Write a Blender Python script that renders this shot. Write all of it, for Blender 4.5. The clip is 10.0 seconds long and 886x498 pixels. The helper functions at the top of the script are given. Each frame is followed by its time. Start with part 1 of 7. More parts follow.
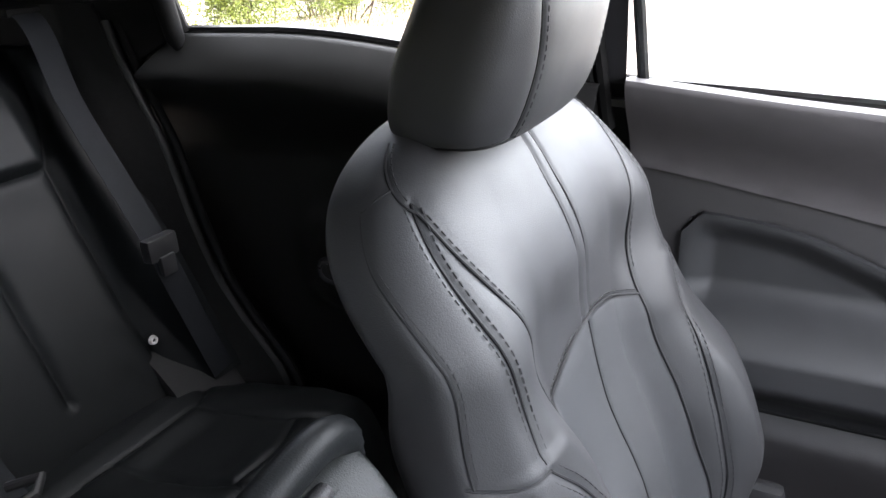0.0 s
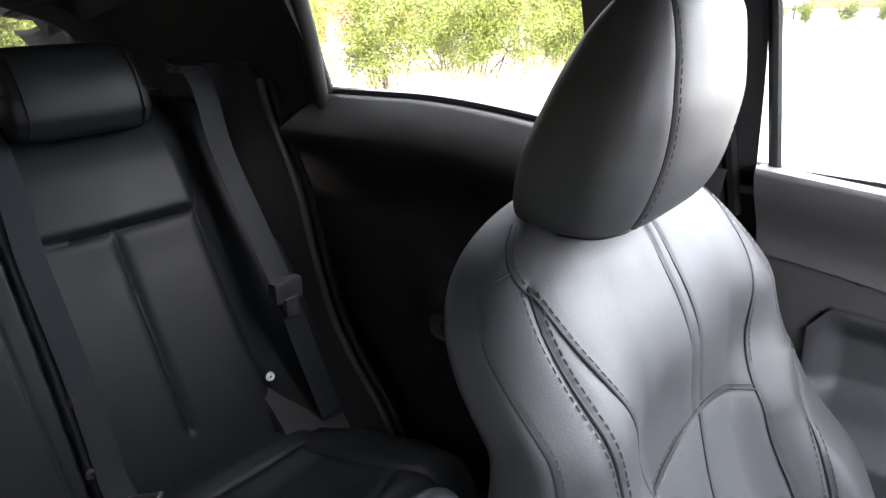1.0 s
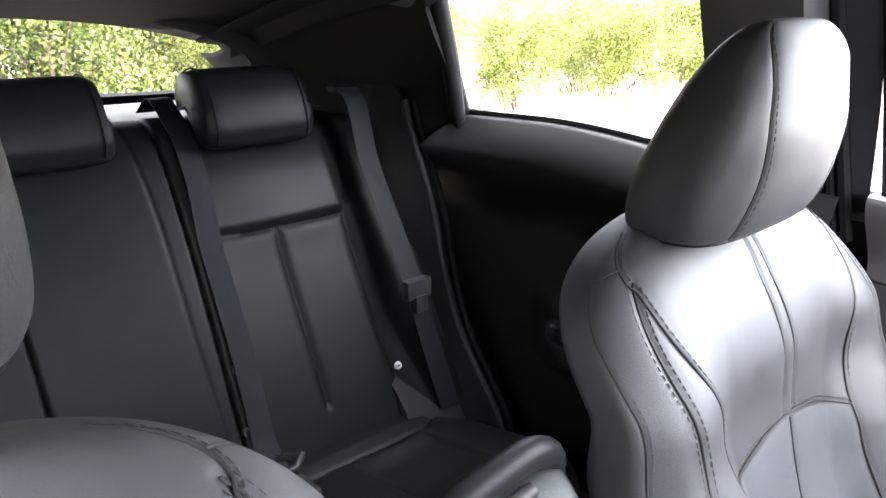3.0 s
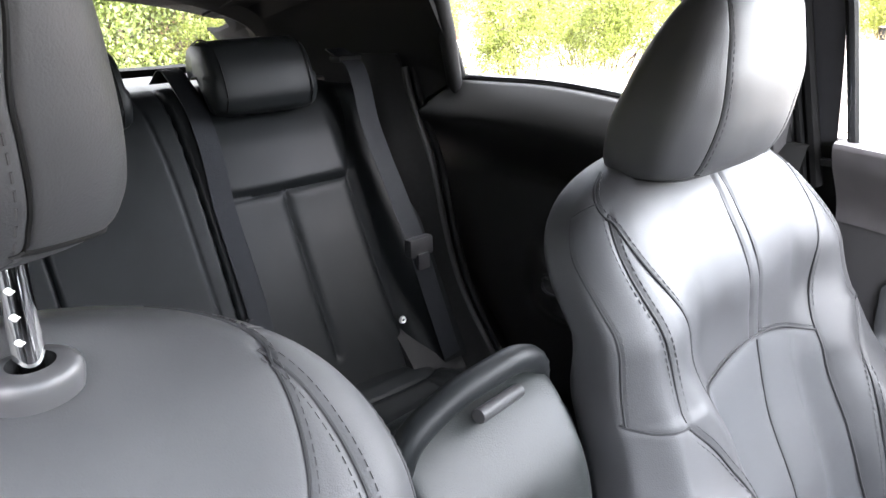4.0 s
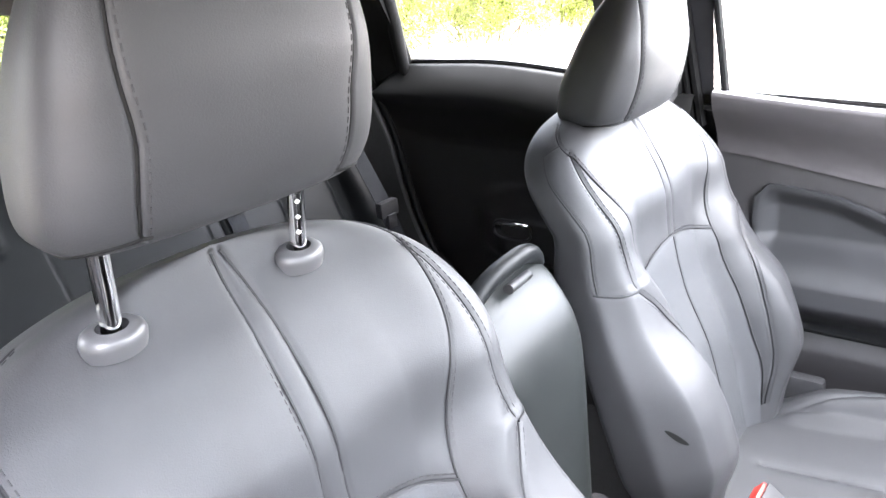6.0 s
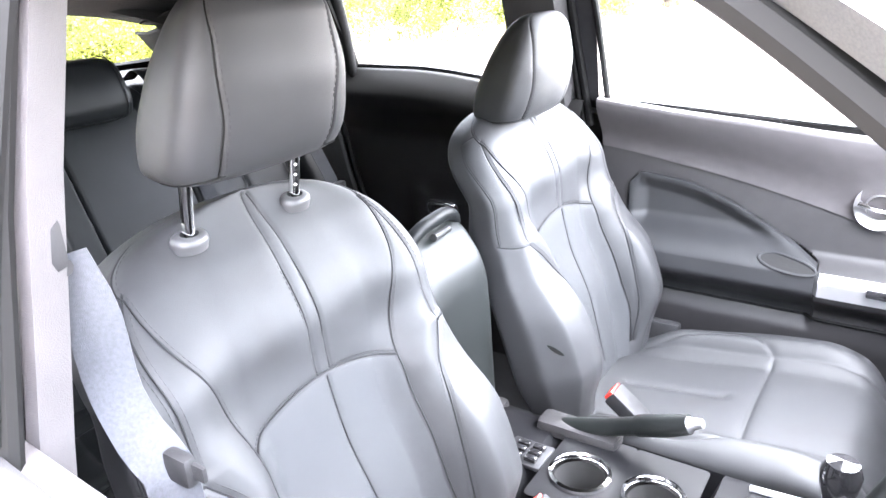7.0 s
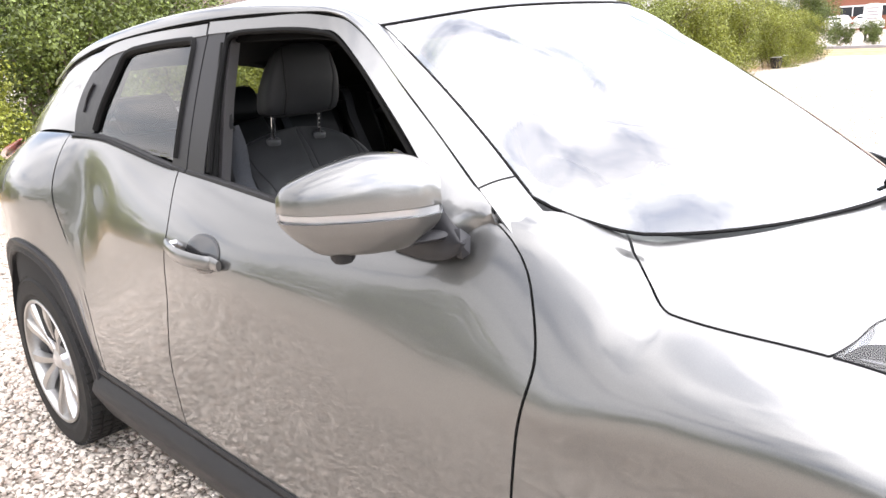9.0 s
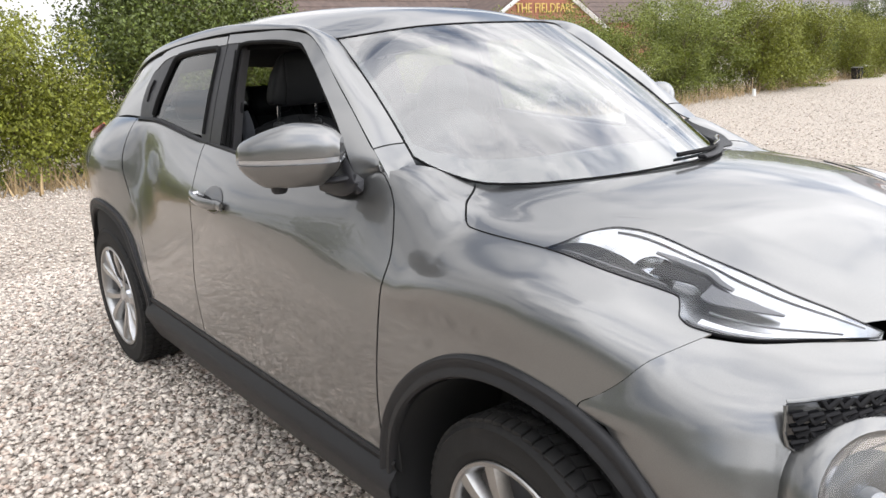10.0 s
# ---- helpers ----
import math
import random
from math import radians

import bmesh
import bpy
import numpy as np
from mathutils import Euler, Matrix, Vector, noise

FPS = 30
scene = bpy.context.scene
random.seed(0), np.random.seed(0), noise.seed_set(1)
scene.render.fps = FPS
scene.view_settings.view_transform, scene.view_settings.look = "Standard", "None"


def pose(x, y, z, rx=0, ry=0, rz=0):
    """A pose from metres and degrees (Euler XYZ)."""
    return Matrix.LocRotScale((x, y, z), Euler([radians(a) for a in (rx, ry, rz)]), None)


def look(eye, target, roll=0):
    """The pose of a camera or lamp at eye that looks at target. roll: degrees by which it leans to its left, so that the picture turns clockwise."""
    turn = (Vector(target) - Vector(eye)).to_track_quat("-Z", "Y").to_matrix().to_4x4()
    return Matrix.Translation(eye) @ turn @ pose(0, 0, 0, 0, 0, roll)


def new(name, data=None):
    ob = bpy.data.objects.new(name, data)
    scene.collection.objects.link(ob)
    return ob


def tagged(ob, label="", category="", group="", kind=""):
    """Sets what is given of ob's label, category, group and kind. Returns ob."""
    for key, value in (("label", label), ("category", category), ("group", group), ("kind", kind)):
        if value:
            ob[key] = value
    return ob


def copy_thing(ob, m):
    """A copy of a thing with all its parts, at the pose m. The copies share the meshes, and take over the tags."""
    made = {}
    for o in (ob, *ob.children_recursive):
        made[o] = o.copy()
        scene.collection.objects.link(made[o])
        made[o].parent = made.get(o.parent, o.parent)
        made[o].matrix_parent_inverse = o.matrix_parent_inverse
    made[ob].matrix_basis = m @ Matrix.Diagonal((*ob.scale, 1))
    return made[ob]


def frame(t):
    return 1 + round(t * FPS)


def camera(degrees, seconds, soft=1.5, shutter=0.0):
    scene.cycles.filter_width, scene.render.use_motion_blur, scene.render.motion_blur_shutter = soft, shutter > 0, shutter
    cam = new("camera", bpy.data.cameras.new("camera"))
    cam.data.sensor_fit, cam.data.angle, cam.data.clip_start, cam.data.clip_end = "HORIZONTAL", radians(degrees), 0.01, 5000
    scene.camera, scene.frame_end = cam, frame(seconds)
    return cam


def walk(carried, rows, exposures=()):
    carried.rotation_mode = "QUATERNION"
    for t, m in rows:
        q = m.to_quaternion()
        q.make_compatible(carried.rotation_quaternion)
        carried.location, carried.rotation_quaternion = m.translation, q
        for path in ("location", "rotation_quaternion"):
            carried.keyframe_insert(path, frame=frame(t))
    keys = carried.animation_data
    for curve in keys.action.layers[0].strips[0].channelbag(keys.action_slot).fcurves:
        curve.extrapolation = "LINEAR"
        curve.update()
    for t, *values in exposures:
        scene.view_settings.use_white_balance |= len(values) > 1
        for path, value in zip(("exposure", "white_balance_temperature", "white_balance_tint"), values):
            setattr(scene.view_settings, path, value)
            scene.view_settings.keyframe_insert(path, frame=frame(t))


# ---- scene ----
cam = camera(63.3, 10.0)
PATH = [
    (0, (-1.32, -0.185, 1.289), (-2.19, 1.434, 0.5), -2.9),
    (0.5, (-1.321, -0.183, 1.3), (-2.335, 1.381, 0.576), -3.5),
    (1, (-1.317, -0.198, 1.318), (-2.469, 1.302, 0.669), -1.2),
    (1.5, (-1.309, -0.218, 1.329), (-2.569, 1.209, 0.715), 0.2),
    (2, (-1.291, -0.241, 1.333), (-2.61, 1.142, 0.743), 0.5),
    (2.5, (-1.274, -0.266, 1.337), (-2.663, 1.052, 0.759), 0.2),
    (4, (-1.176, -0.346, 1.321), (-2.577, 0.925, 0.672), -2.0),
    (4.5, (-1.155, -0.384, 1.314), (-2.485, 0.944, 0.631), -2.5),
    (5, (-1.129, -0.459, 1.319), (-2.387, 0.927, 0.613), -3.8),
    (6.5, (-1.013, -0.759, 1.399), (-2.162, 0.711, 0.68), -4.9),
    (7, (-0.883, -0.909, 1.427), (-1.937, 0.626, 0.696), -2.8),
    (7.5, (-0.729, -1.105, 1.432), (-1.923, 0.324, 0.704), -2.6),
    (8, (-0.459, -1.33, 1.454), (-1.672, 0.089, 0.734), -2.9),
    (8.5, (-0.154, -1.456, 1.435), (-1.46, -0.066, 0.834), -3.7),
    (9, (0.26, -1.631, 1.421), (-1.072, -0.25, 0.857), -3.1),
    (9.5, (0.627, -1.703, 1.42), (-0.77, -0.389, 0.851), -3.1),
    (10, (1.002, -1.764, 1.41), (-0.483, -0.536, 0.873), -2.7),
]
LIGHTNESS = [(0, 3.92, 6300, 16), (1.5, 4.28, 6250, 16), (2.5, 4.6, 6250, 16), (4.5, 4.87, 6300, 16), (6.5, 5.48, 6250, 17), (7.0, 5.62, 6150, 17), (7.5, 5.4, 6150, 16), (8.0, 4.15, 6250, 15), (8.5, 2.75, 6350, 15), (9.0, 1.85, 6400, 15), (9.5, 1.23, 6400, 13), (10.0, .90, 6350, 12)]
walk(cam, [(t, look(eye, target, roll)) for t, eye, target, roll in PATH], LIGHTNESS)

# ---- world and sun ----
SUN_ELEV, SUN_ROT = 42.0, 70.0
world = bpy.data.worlds.new("sky")
scene.world = world
world.use_nodes = True
wn, wl = world.node_tree.nodes, world.node_tree.links
wn.clear()
w_out = wn.new("ShaderNodeOutputWorld")
w_bg = wn.new("ShaderNodeBackground")
w_sky = wn.new("ShaderNodeTexSky")
w_sky.sky_type, w_sky.sun_disc = "NISHITA", False
w_sky.sun_elevation, w_sky.sun_rotation = radians(SUN_ELEV), radians(SUN_ROT)
w_co = wn.new("ShaderNodeTexCoord")
w_map = wn.new("ShaderNodeMapping")
w_map.inputs["Scale"].default_value = (1.5, 1.1, 3.4)
w_n = wn.new("ShaderNodeTexNoise")
w_n.inputs["Scale"].default_value, w_n.inputs["Detail"].default_value = 1.7, 9.0
w_n.inputs["Roughness"].default_value, w_n.inputs["Distortion"].default_value = 0.58, 0.35
w_r = wn.new("ShaderNodeValToRGB")
w_r.color_ramp.elements[0].position, w_r.color_ramp.elements[1].position = 0.36, 0.52
w_n2 = wn.new("ShaderNodeTexNoise")
w_n2.inputs["Scale"].default_value, w_n2.inputs["Detail"].default_value = 3.1, 6.0
w_r2 = wn.new("ShaderNodeValToRGB")
w_r2.color_ramp.elements[0].position, w_r2.color_ramp.elements[1].position = 0.3, 0.7
w_r2.color_ramp.elements[0].color, w_r2.color_ramp.elements[1].color = (8.0, 8.1, 8.2, 1), (13.8, 13.6, 13.3, 1)
w_mix = wn.new("ShaderNodeMix")
w_mix.data_type = "RGBA"
wl.new(w_co.outputs["Generated"], w_map.inputs["Vector"])
wl.new(w_map.outputs[0], w_n.inputs["Vector"])
wl.new(w_map.outputs[0], w_n2.inputs["Vector"])
wl.new(w_n.outputs["Fac"], w_r.inputs["Fac"])
wl.new(w_n2.outputs["Fac"], w_r2.inputs["Fac"])
wl.new(w_r.outputs["Color"], w_mix.inputs["Factor"])
wl.new(w_sky.outputs["Color"], w_mix.inputs["A"])
wl.new(w_r2.outputs["Color"], w_mix.inputs["B"])
# The clouds are brighter towards the hidden sun.
w_dir = wn.new("ShaderNodeVectorMath")
w_dir.operation = "DOT_PRODUCT"
w_dir.inputs[1].default_value = (math.cos(radians(SUN_ELEV)) * math.sin(radians(SUN_ROT)), math.cos(radians(SUN_ELEV)) * math.cos(radians(SUN_ROT)), math.sin(radians(SUN_ELEV)))
w_glow = wn.new("ShaderNodeMapRange")
w_glow.interpolation_type = "SMOOTHSTEP"
w_glow.inputs["From Min"].default_value, w_glow.inputs["From Max"].default_value = -0.2, 1.0
w_glow.inputs["To Min"].default_value, w_glow.inputs["To Max"].default_value = 0.48, 1.48
w_mul = wn.new("ShaderNodeMix")
w_mul.data_type, w_mul.blend_type = "RGBA", "MULTIPLY"
w_mul.inputs["Factor"].default_value = 1.0
wl.new(w_co.outputs["Generated"], w_dir.inputs[0])
wl.new(w_dir.outputs["Value"], w_glow.inputs["Value"])
wl.new(w_mix.outputs["Result"], w_mul.inputs["A"])
wl.new(w_glow.outputs["Result"], w_mul.inputs["B"])
wl.new(w_mul.outputs["Result"], w_bg.inputs["Color"])
w_bg.inputs["Strength"].default_value = 0.12
wl.new(w_bg.outputs[0], w_out.inputs[0])

sun = new("sun", bpy.data.lights.new("sun", "SUN"))
sun.data.energy, sun.data.angle, sun.data.color = 0.6, radians(125), (1.0, 0.97, 0.93)
az = radians(SUN_ROT)
sun.matrix_world = look((math.sin(az) * 20, math.cos(az) * 20, 20 * math.tan(radians(SUN_ELEV))), (0, 0, 0))

# Daylight that falls in through the windscreen.
sky_in = new("windscreen_daylight", bpy.data.lights.new("windscreen_daylight", "AREA"))
sky_in.data.shape, sky_in.data.size, sky_in.data.size_y, sky_in.data.energy = "RECTANGLE", 0.50, 0.36, 0.95
sky_in.data.color = (0.96, 0.98, 1.0)
sky_in.matrix_world = look((-.74, .27, 1.295), (-1.05, .34, .62))

# Daylight that falls in through the passenger door window.
side_in = new("side_window_daylight", bpy.data.lights.new("side_window_daylight", "AREA"))
side_in.data.shape, side_in.data.size, side_in.data.size_y, side_in.data.energy = "RECTANGLE", 0.55, 0.22, 0.22
side_in.matrix_world = look((-1.20, .735, 1.285), (-1.22, .05, 1.03))

# ---- small building library ----
def mat(name, color, rough=0.5, metal=0.0, grain=None, vary=0.12, bump=None, coat=0.0, spec=0.5, second=None, island=0.0):
    """Principled material: grain = scale of colour variation, bump = (scale, strength), second = (colour, scale, low, high)."""
    m = bpy.data.materials.new(name)
    m.use_nodes = True
    n, k = m.node_tree.nodes, m.node_tree.links
    b = n["Principled BSDF"]
    b.inputs["Base Color"].default_value = (*color, 1)
    b.inputs["Roughness"].default_value, b.inputs["Metallic"].default_value = rough, metal
    b.inputs["Coat Weight"].default_value, b.inputs["Coat Roughness"].default_value = coat, 0.03
    b.inputs["Specular IOR Level"].default_value = spec
    co = n.new("ShaderNodeTexCoord")
    col = None
    if grain:
        a = n.new("ShaderNodeTexNoise")
        a.inputs["Scale"].default_value, a.inputs["Detail"].default_value = grain, 6
        k.new(co.outputs["Object"], a.inputs["Vector"])
        mr = n.new("ShaderNodeMapRange")
        mr.inputs["From Min"].default_value, mr.inputs["From Max"].default_value = 0.3, 0.7
        mr.inputs["To Min"].default_value, mr.inputs["To Max"].default_value = 1 - vary, 1 + vary
        k.new(a.outputs["Fac"], mr.inputs["Value"])
        mx = n.new("ShaderNodeMix")
        mx.data_type, mx.blend_type = "RGBA", "MULTIPLY"
        mx.inputs["Factor"].default_value = 1
        mx.inputs["A"].default_value = (*color, 1)
        k.new(mr.outputs[0], mx.inputs["B"])
        col = mx.outputs["Result"]
        rr = n.new("ShaderNodeMapRange")
        rr.inputs["To Min"].default_value, rr.inputs["To Max"].default_value = max(0.02, rough - 0.08), min(1, rough + 0.08)
        k.new(a.outputs["Fac"], rr.inputs["Value"])
        if metal < 0.5:
            k.new(rr.outputs[0], b.inputs["Roughness"])
    if second:
        c2, sc, lo, hi = second
        a2 = n.new("ShaderNodeTexNoise")
        a2.inputs["Scale"].default_value, a2.inputs["Detail"].default_value = sc, 8
        k.new(co.outputs["Object"], a2.inputs["Vector"])
        ra = n.new("ShaderNodeMapRange")
        ra.inputs["From Min"].default_value, ra.inputs["From Max"].default_value = lo, hi
        k.new(a2.outputs["Fac"], ra.inputs["Value"])
        m2 = n.new("ShaderNodeMix")
        m2.data_type = "RGBA"
        m2.inputs["A"].default_value, m2.inputs["B"].default_value = (*color, 1), (*c2, 1)
        if col:
            k.new(col, m2.inputs["A"])
        k.new(ra.outputs[0], m2.inputs["Factor"])
        col = m2.outputs["Result"]
    if island:
        g = n.new("ShaderNodeNewGeometry")
        ri = n.new("ShaderNodeMapRange")
        ri.inputs["To Min"].default_value, ri.inputs["To Max"].default_value = 1 - island, 1 + island
        k.new(g.outputs["Random Per Island"], ri.inputs["Value"])
        m3 = n.new("ShaderNodeMix")
        m3.data_type, m3.blend_type = "RGBA", "MULTIPLY"
        m3.inputs["Factor"].default_value = 1
        m3.inputs["A"].default_value = (*color, 1)
        if col:
            k.new(col, m3.inputs["A"])
        k.new(ri.outputs[0], m3.inputs["B"])
        col = m3.outputs["Result"]
    if col:
        k.new(col, b.inputs["Base Color"])
    if bump:
        a3 = n.new("ShaderNodeTexNoise")
        a3.inputs["Scale"].default_value, a3.inputs["Detail"].default_value = bump[0], 5
        k.new(co.outputs["Object"], a3.inputs["Vector"])
        bp = n.new("ShaderNodeBump")
        bp.inputs["Strength"].default_value, bp.inputs["Distance"].default_value = bump[1], 0.002
        k.new(a3.outputs["Fac"], bp.inputs["Height"])
        k.new(bp.outputs[0], b.inputs["Normal"])
    return m


def glass_mat(name, tint, rough=0.0, gloss=0.07, power=4.5):
    """Thin pane: tinted see-through with a Fresnel reflection."""
    m = bpy.data.materials.new(name)
    m.use_nodes = True
    n, k = m.node_tree.nodes, m.node_tree.links
    n.clear()
    o = n.new("ShaderNodeOutputMaterial")
    t = n.new("ShaderNodeBsdfTransparent")
    t.inputs["Color"].default_value = (*tint, 1)
    g = n.new("ShaderNodeBsdfGlossy")
    g.inputs["Roughness"].default_value = rough
    lw = n.new("ShaderNodeLayerWeight")
    lw.inputs["Blend"].default_value = 0.5
    pw = n.new("ShaderNodeMath")
    pw.operation = "POWER"
    pw.inputs[1].default_value = power
    f = n.new("ShaderNodeMapRange")
    f.inputs["To Min"].default_value, f.inputs["To Max"].default_value = gloss, 1.0
    k.new(lw.outputs["Facing"], pw.inputs[0])
    k.new(pw.outputs[0], f.inputs["Value"])
    mx = n.new("ShaderNodeMixShader")
    k.new(f.outputs[0], mx.inputs[0])
    k.new(t.outputs[0], mx.inputs[1])
    k.new(g.outputs[0], mx.inputs[2])
    k.new(mx.outputs[0], o.inputs[0])
    return m


def pchip(pts):
    """Smooth function through (x, value...) points without overshoot; gives an array (..., values)."""
    p = np.array(pts, float)
    x, y = p[:, 0], p[:, 1:]
    h = np.diff(x)[:, None]
    d = np.diff(y, axis=0) / h
    m = np.zeros_like(y)
    m[0], m[-1] = d[0], d[-1]
    same = d[:-1] * d[1:] > 0
    with np.errstate(divide="ignore", invalid="ignore"):
        har = 2 * d[:-1] * d[1:] / (d[:-1] + d[1:])
    m[1:-1] = np.where(same, har, 0)

    def f(q):
        q = np.asarray(q, float)
        i = np.clip(np.searchsorted(x, q) - 1, 0, len(x) - 2)
        hh = h[i]
        t = np.clip((q - x[i]) / h[i, 0], 0, 1)[..., None]
        return ((1 + 2 * t) * (1 - t) ** 2 * y[i] + t * (1 - t) ** 2 * hh * m[i]
                + t * t * (3 - 2 * t) * y[i + 1] + t * t * (t - 1) * hh * m[i + 1])
    return f


def curve3(pts):
    """Catmull-Rom curve through points, run by u in 0..1 along its chord length."""
    p = np.array(pts, float)
    s = np.r_[0, np.cumsum(np.linalg.norm(np.diff(p, axis=0), axis=1))]
    s /= s[-1]
    m = np.zeros_like(p)
    m[1:-1] = (p[2:] - p[:-2]) / (s[2:] - s[:-2])[:, None]
    m[0], m[-1] = (p[1] - p[0]) / (s[1] - s[0]), (p[-1] - p[-2]) / (s[-1] - s[-2])

    def f(u):
        u = np.clip(np.asarray(u, float), 0, 1)
        i = np.clip(np.searchsorted(s, u) - 1, 0, len(s) - 2)
        h = (s[i + 1] - s[i])[..., None]
        t = ((u - s[i]) / (s[i + 1] - s[i]))[..., None]
        return ((1 + 2 * t) * (1 - t) ** 2 * p[i] + t * (1 - t) ** 2 * h * m[i]
                + t * t * (3 - 2 * t) * p[i + 1] + t * t * (t - 1) * h * m[i + 1])
    return f


def smooth(a, b, x):
    t = np.clip((x - a) / (b - a), 0, 1)
    return t * t * (3 - 2 * t)


class Geo:
    """Vertices and faces that are gathered for one mesh."""

    def __init__(self):
        self.v, self.f, self.n = [], [], 0

    def add(self, verts, faces):
        self.v.append(np.asarray(verts, float).reshape(-1, 3))
        self.f += [tuple(int(i) + self.n for i in q) for q in faces]
        self.n += len(self.v[-1])
        return self

    def grid(self, p, wrap_u=False, wrap_v=False, cap=False):
        p = np.asarray(p, float)
        a, b = p.shape[:2]
        q = []
        for i in range(a if wrap_u else a - 1):
            for j in range(b if wrap_v else b - 1):
                i2, j2 = (i + 1) % a, (j + 1) % b
                q.append((i * b + j, i2 * b + j, i2 * b + j2, i * b + j2))
        if cap and wrap_v:
            q.append(tuple(range(b - 1, -1, -1)))
            q.append(tuple((a - 1) * b + j for j in range(b)))
        return self.add(p, q)

    def shell(self, p, thick):
        """A sheet with a thickness, towards minus its normal for positive thick."""
        p = np.asarray(p, float)
        du, dv = np.gradient(p, axis=0), np.gradient(p, axis=1)
        nrm = np.cross(du, dv)
        nrm /= np.maximum(np.linalg.norm(nrm, axis=2, keepdims=True), 1e-9)
        a, b = p.shape[:2]
        back = p - nrm * thick
        q = []
        for i in range(a - 1):
            for j in range(b - 1):
                w = (i * b + j, (i + 1) * b + j, (i + 1) * b + j + 1, i * b + j + 1)
                q.append(w)
                q.append(tuple(a * b + k for k in reversed(w)))
        rim = ([(i, 0) for i in range(a)] + [(a - 1, j) for j in range(1, b)] + [(i, b - 1) for i in range(a - 2, -1, -1)]
               + [(0, j) for j in range(b - 2, 0, -1)])
        ids = [i * b + j for i, j in rim]
        for k, one in enumerate(ids):
            two = ids[(k + 1) % len(ids)]
            q.append((two, one, one + a * b, two + a * b))
        return self.add(np.concatenate([p.reshape(-1, 3), back.reshape(-1, 3)]), q)

    def tube(self, pts, r, sides=8, closed=False, flat=1.0, up=(0, 0, 1)):
        """A round or flattened tube along points; r may be a list."""
        p = np.asarray(pts, float)
        t = np.gradient(p, axis=0)
        if closed:
            t = np.roll(p, -1, 0) - np.roll(p, 1, 0)
        t /= np.maximum(np.linalg.norm(t, axis=1, keepdims=True), 1e-9)
        s = np.cross(t, np.array(up, float))
        bad = np.linalg.norm(s, axis=1) < 1e-3
        s[bad] = np.cross(t[bad], np.array((1.0, 0.2, 0)))
        s /= np.linalg.norm(s, axis=1, keepdims=True)
        n = np.cross(s, t)
        r = np.broadcast_to(np.asarray(r, float), (len(p),))[:, None, None]
        an = np.linspace(0, 2 * np.pi, sides, endpoint=False)
        ring = p[:, None] + r * (np.cos(an)[None, :, None] * s[:, None] + flat * np.sin(an)[None, :, None] * n[:, None])
        return self.grid(ring, wrap_u=closed, wrap_v=True, cap=not closed)

    def box(self, c, size, bevel=0.0, m=None):
        bm = bmesh.new()
        bmesh.ops.create_cube(bm, size=1)
        bmesh.ops.scale(bm, vec=size, verts=bm.verts)
        if bevel:
            bmesh.ops.bevel(bm, geom=bm.edges[:], offset=bevel, segments=2, profile=0.6, affect="EDGES")
        if m is not None:
            bmesh.ops.transform(bm, matrix=m, verts=bm.verts)
        bm.verts.index_update()
        self.add([np.array(v.co) + np.array(c) for v in bm.verts], [[v.index for v in f.verts] for f in bm.faces])
        bm.free()
        return self

    def ring(self, outer, inner, thick=0.0):
        """A flat or curved band between two closed loops of equal count."""
        o, i = np.asarray(outer, float), np.asarray(inner, float)
        p = np.stack([o, i], 1)
        return self.grid(p, wrap_u=True)

    def spin(self, profile, sides=48, axis="y", c=(0, 0, 0)):
        """A profile of (radius, along) turned round an axis."""
        pr = np.asarray(profile, float)
        an = np.linspace(0, 2 * np.pi, sides, endpoint=False)
        r, h = pr[:, 0][:, None], pr[:, 1][:, None] + 0 * an[None]
        ca, sa = r * np.cos(an)[None], r * np.sin(an)[None]
        p = {"y": (ca, h, sa), "z": (ca, sa, h), "x": (h, ca, sa)}[axis]
        return self.grid(np.stack(p, -1) + np.array(c, float), wrap_v=True)

    def moved(self, m):
        w = np.array(m)
        self.v = [np.concatenate(self.v) @ w[:3, :3].T + w[:3, 3]]
        return self

    def flip_y(self):
        self.v = [np.concatenate(self.v) * np.array((1, -1, 1))]
        self.f = [tuple(reversed(q)) for q in self.f]
        return self


def make_mesh(name, geo, material, sharp=40):
    me = bpy.data.meshes.new(name)
    me.from_pydata(np.concatenate(geo.v), [], geo.f)
    if material:
        me.materials.append(material)
    me.polygons.foreach_set("use_smooth", [True] * len(me.polygons))
    me.set_sharp_from_angle(angle=radians(sharp))
    me.update()
    return me


def part(name, geo, material, parent=None, label="", sharp=40):
    ob = new(name, geo if isinstance(geo, bpy.types.Mesh) else make_mesh(name, geo, material, sharp))
    if parent:
        ob.parent = parent
    return tagged(ob, label)


def thing(name, label, category, group="", at=(0, 0, 0)):
    ob = new(name)
    ob.empty_display_size = 0.1
    ob.location = at
    return tagged(ob, label, category, group)

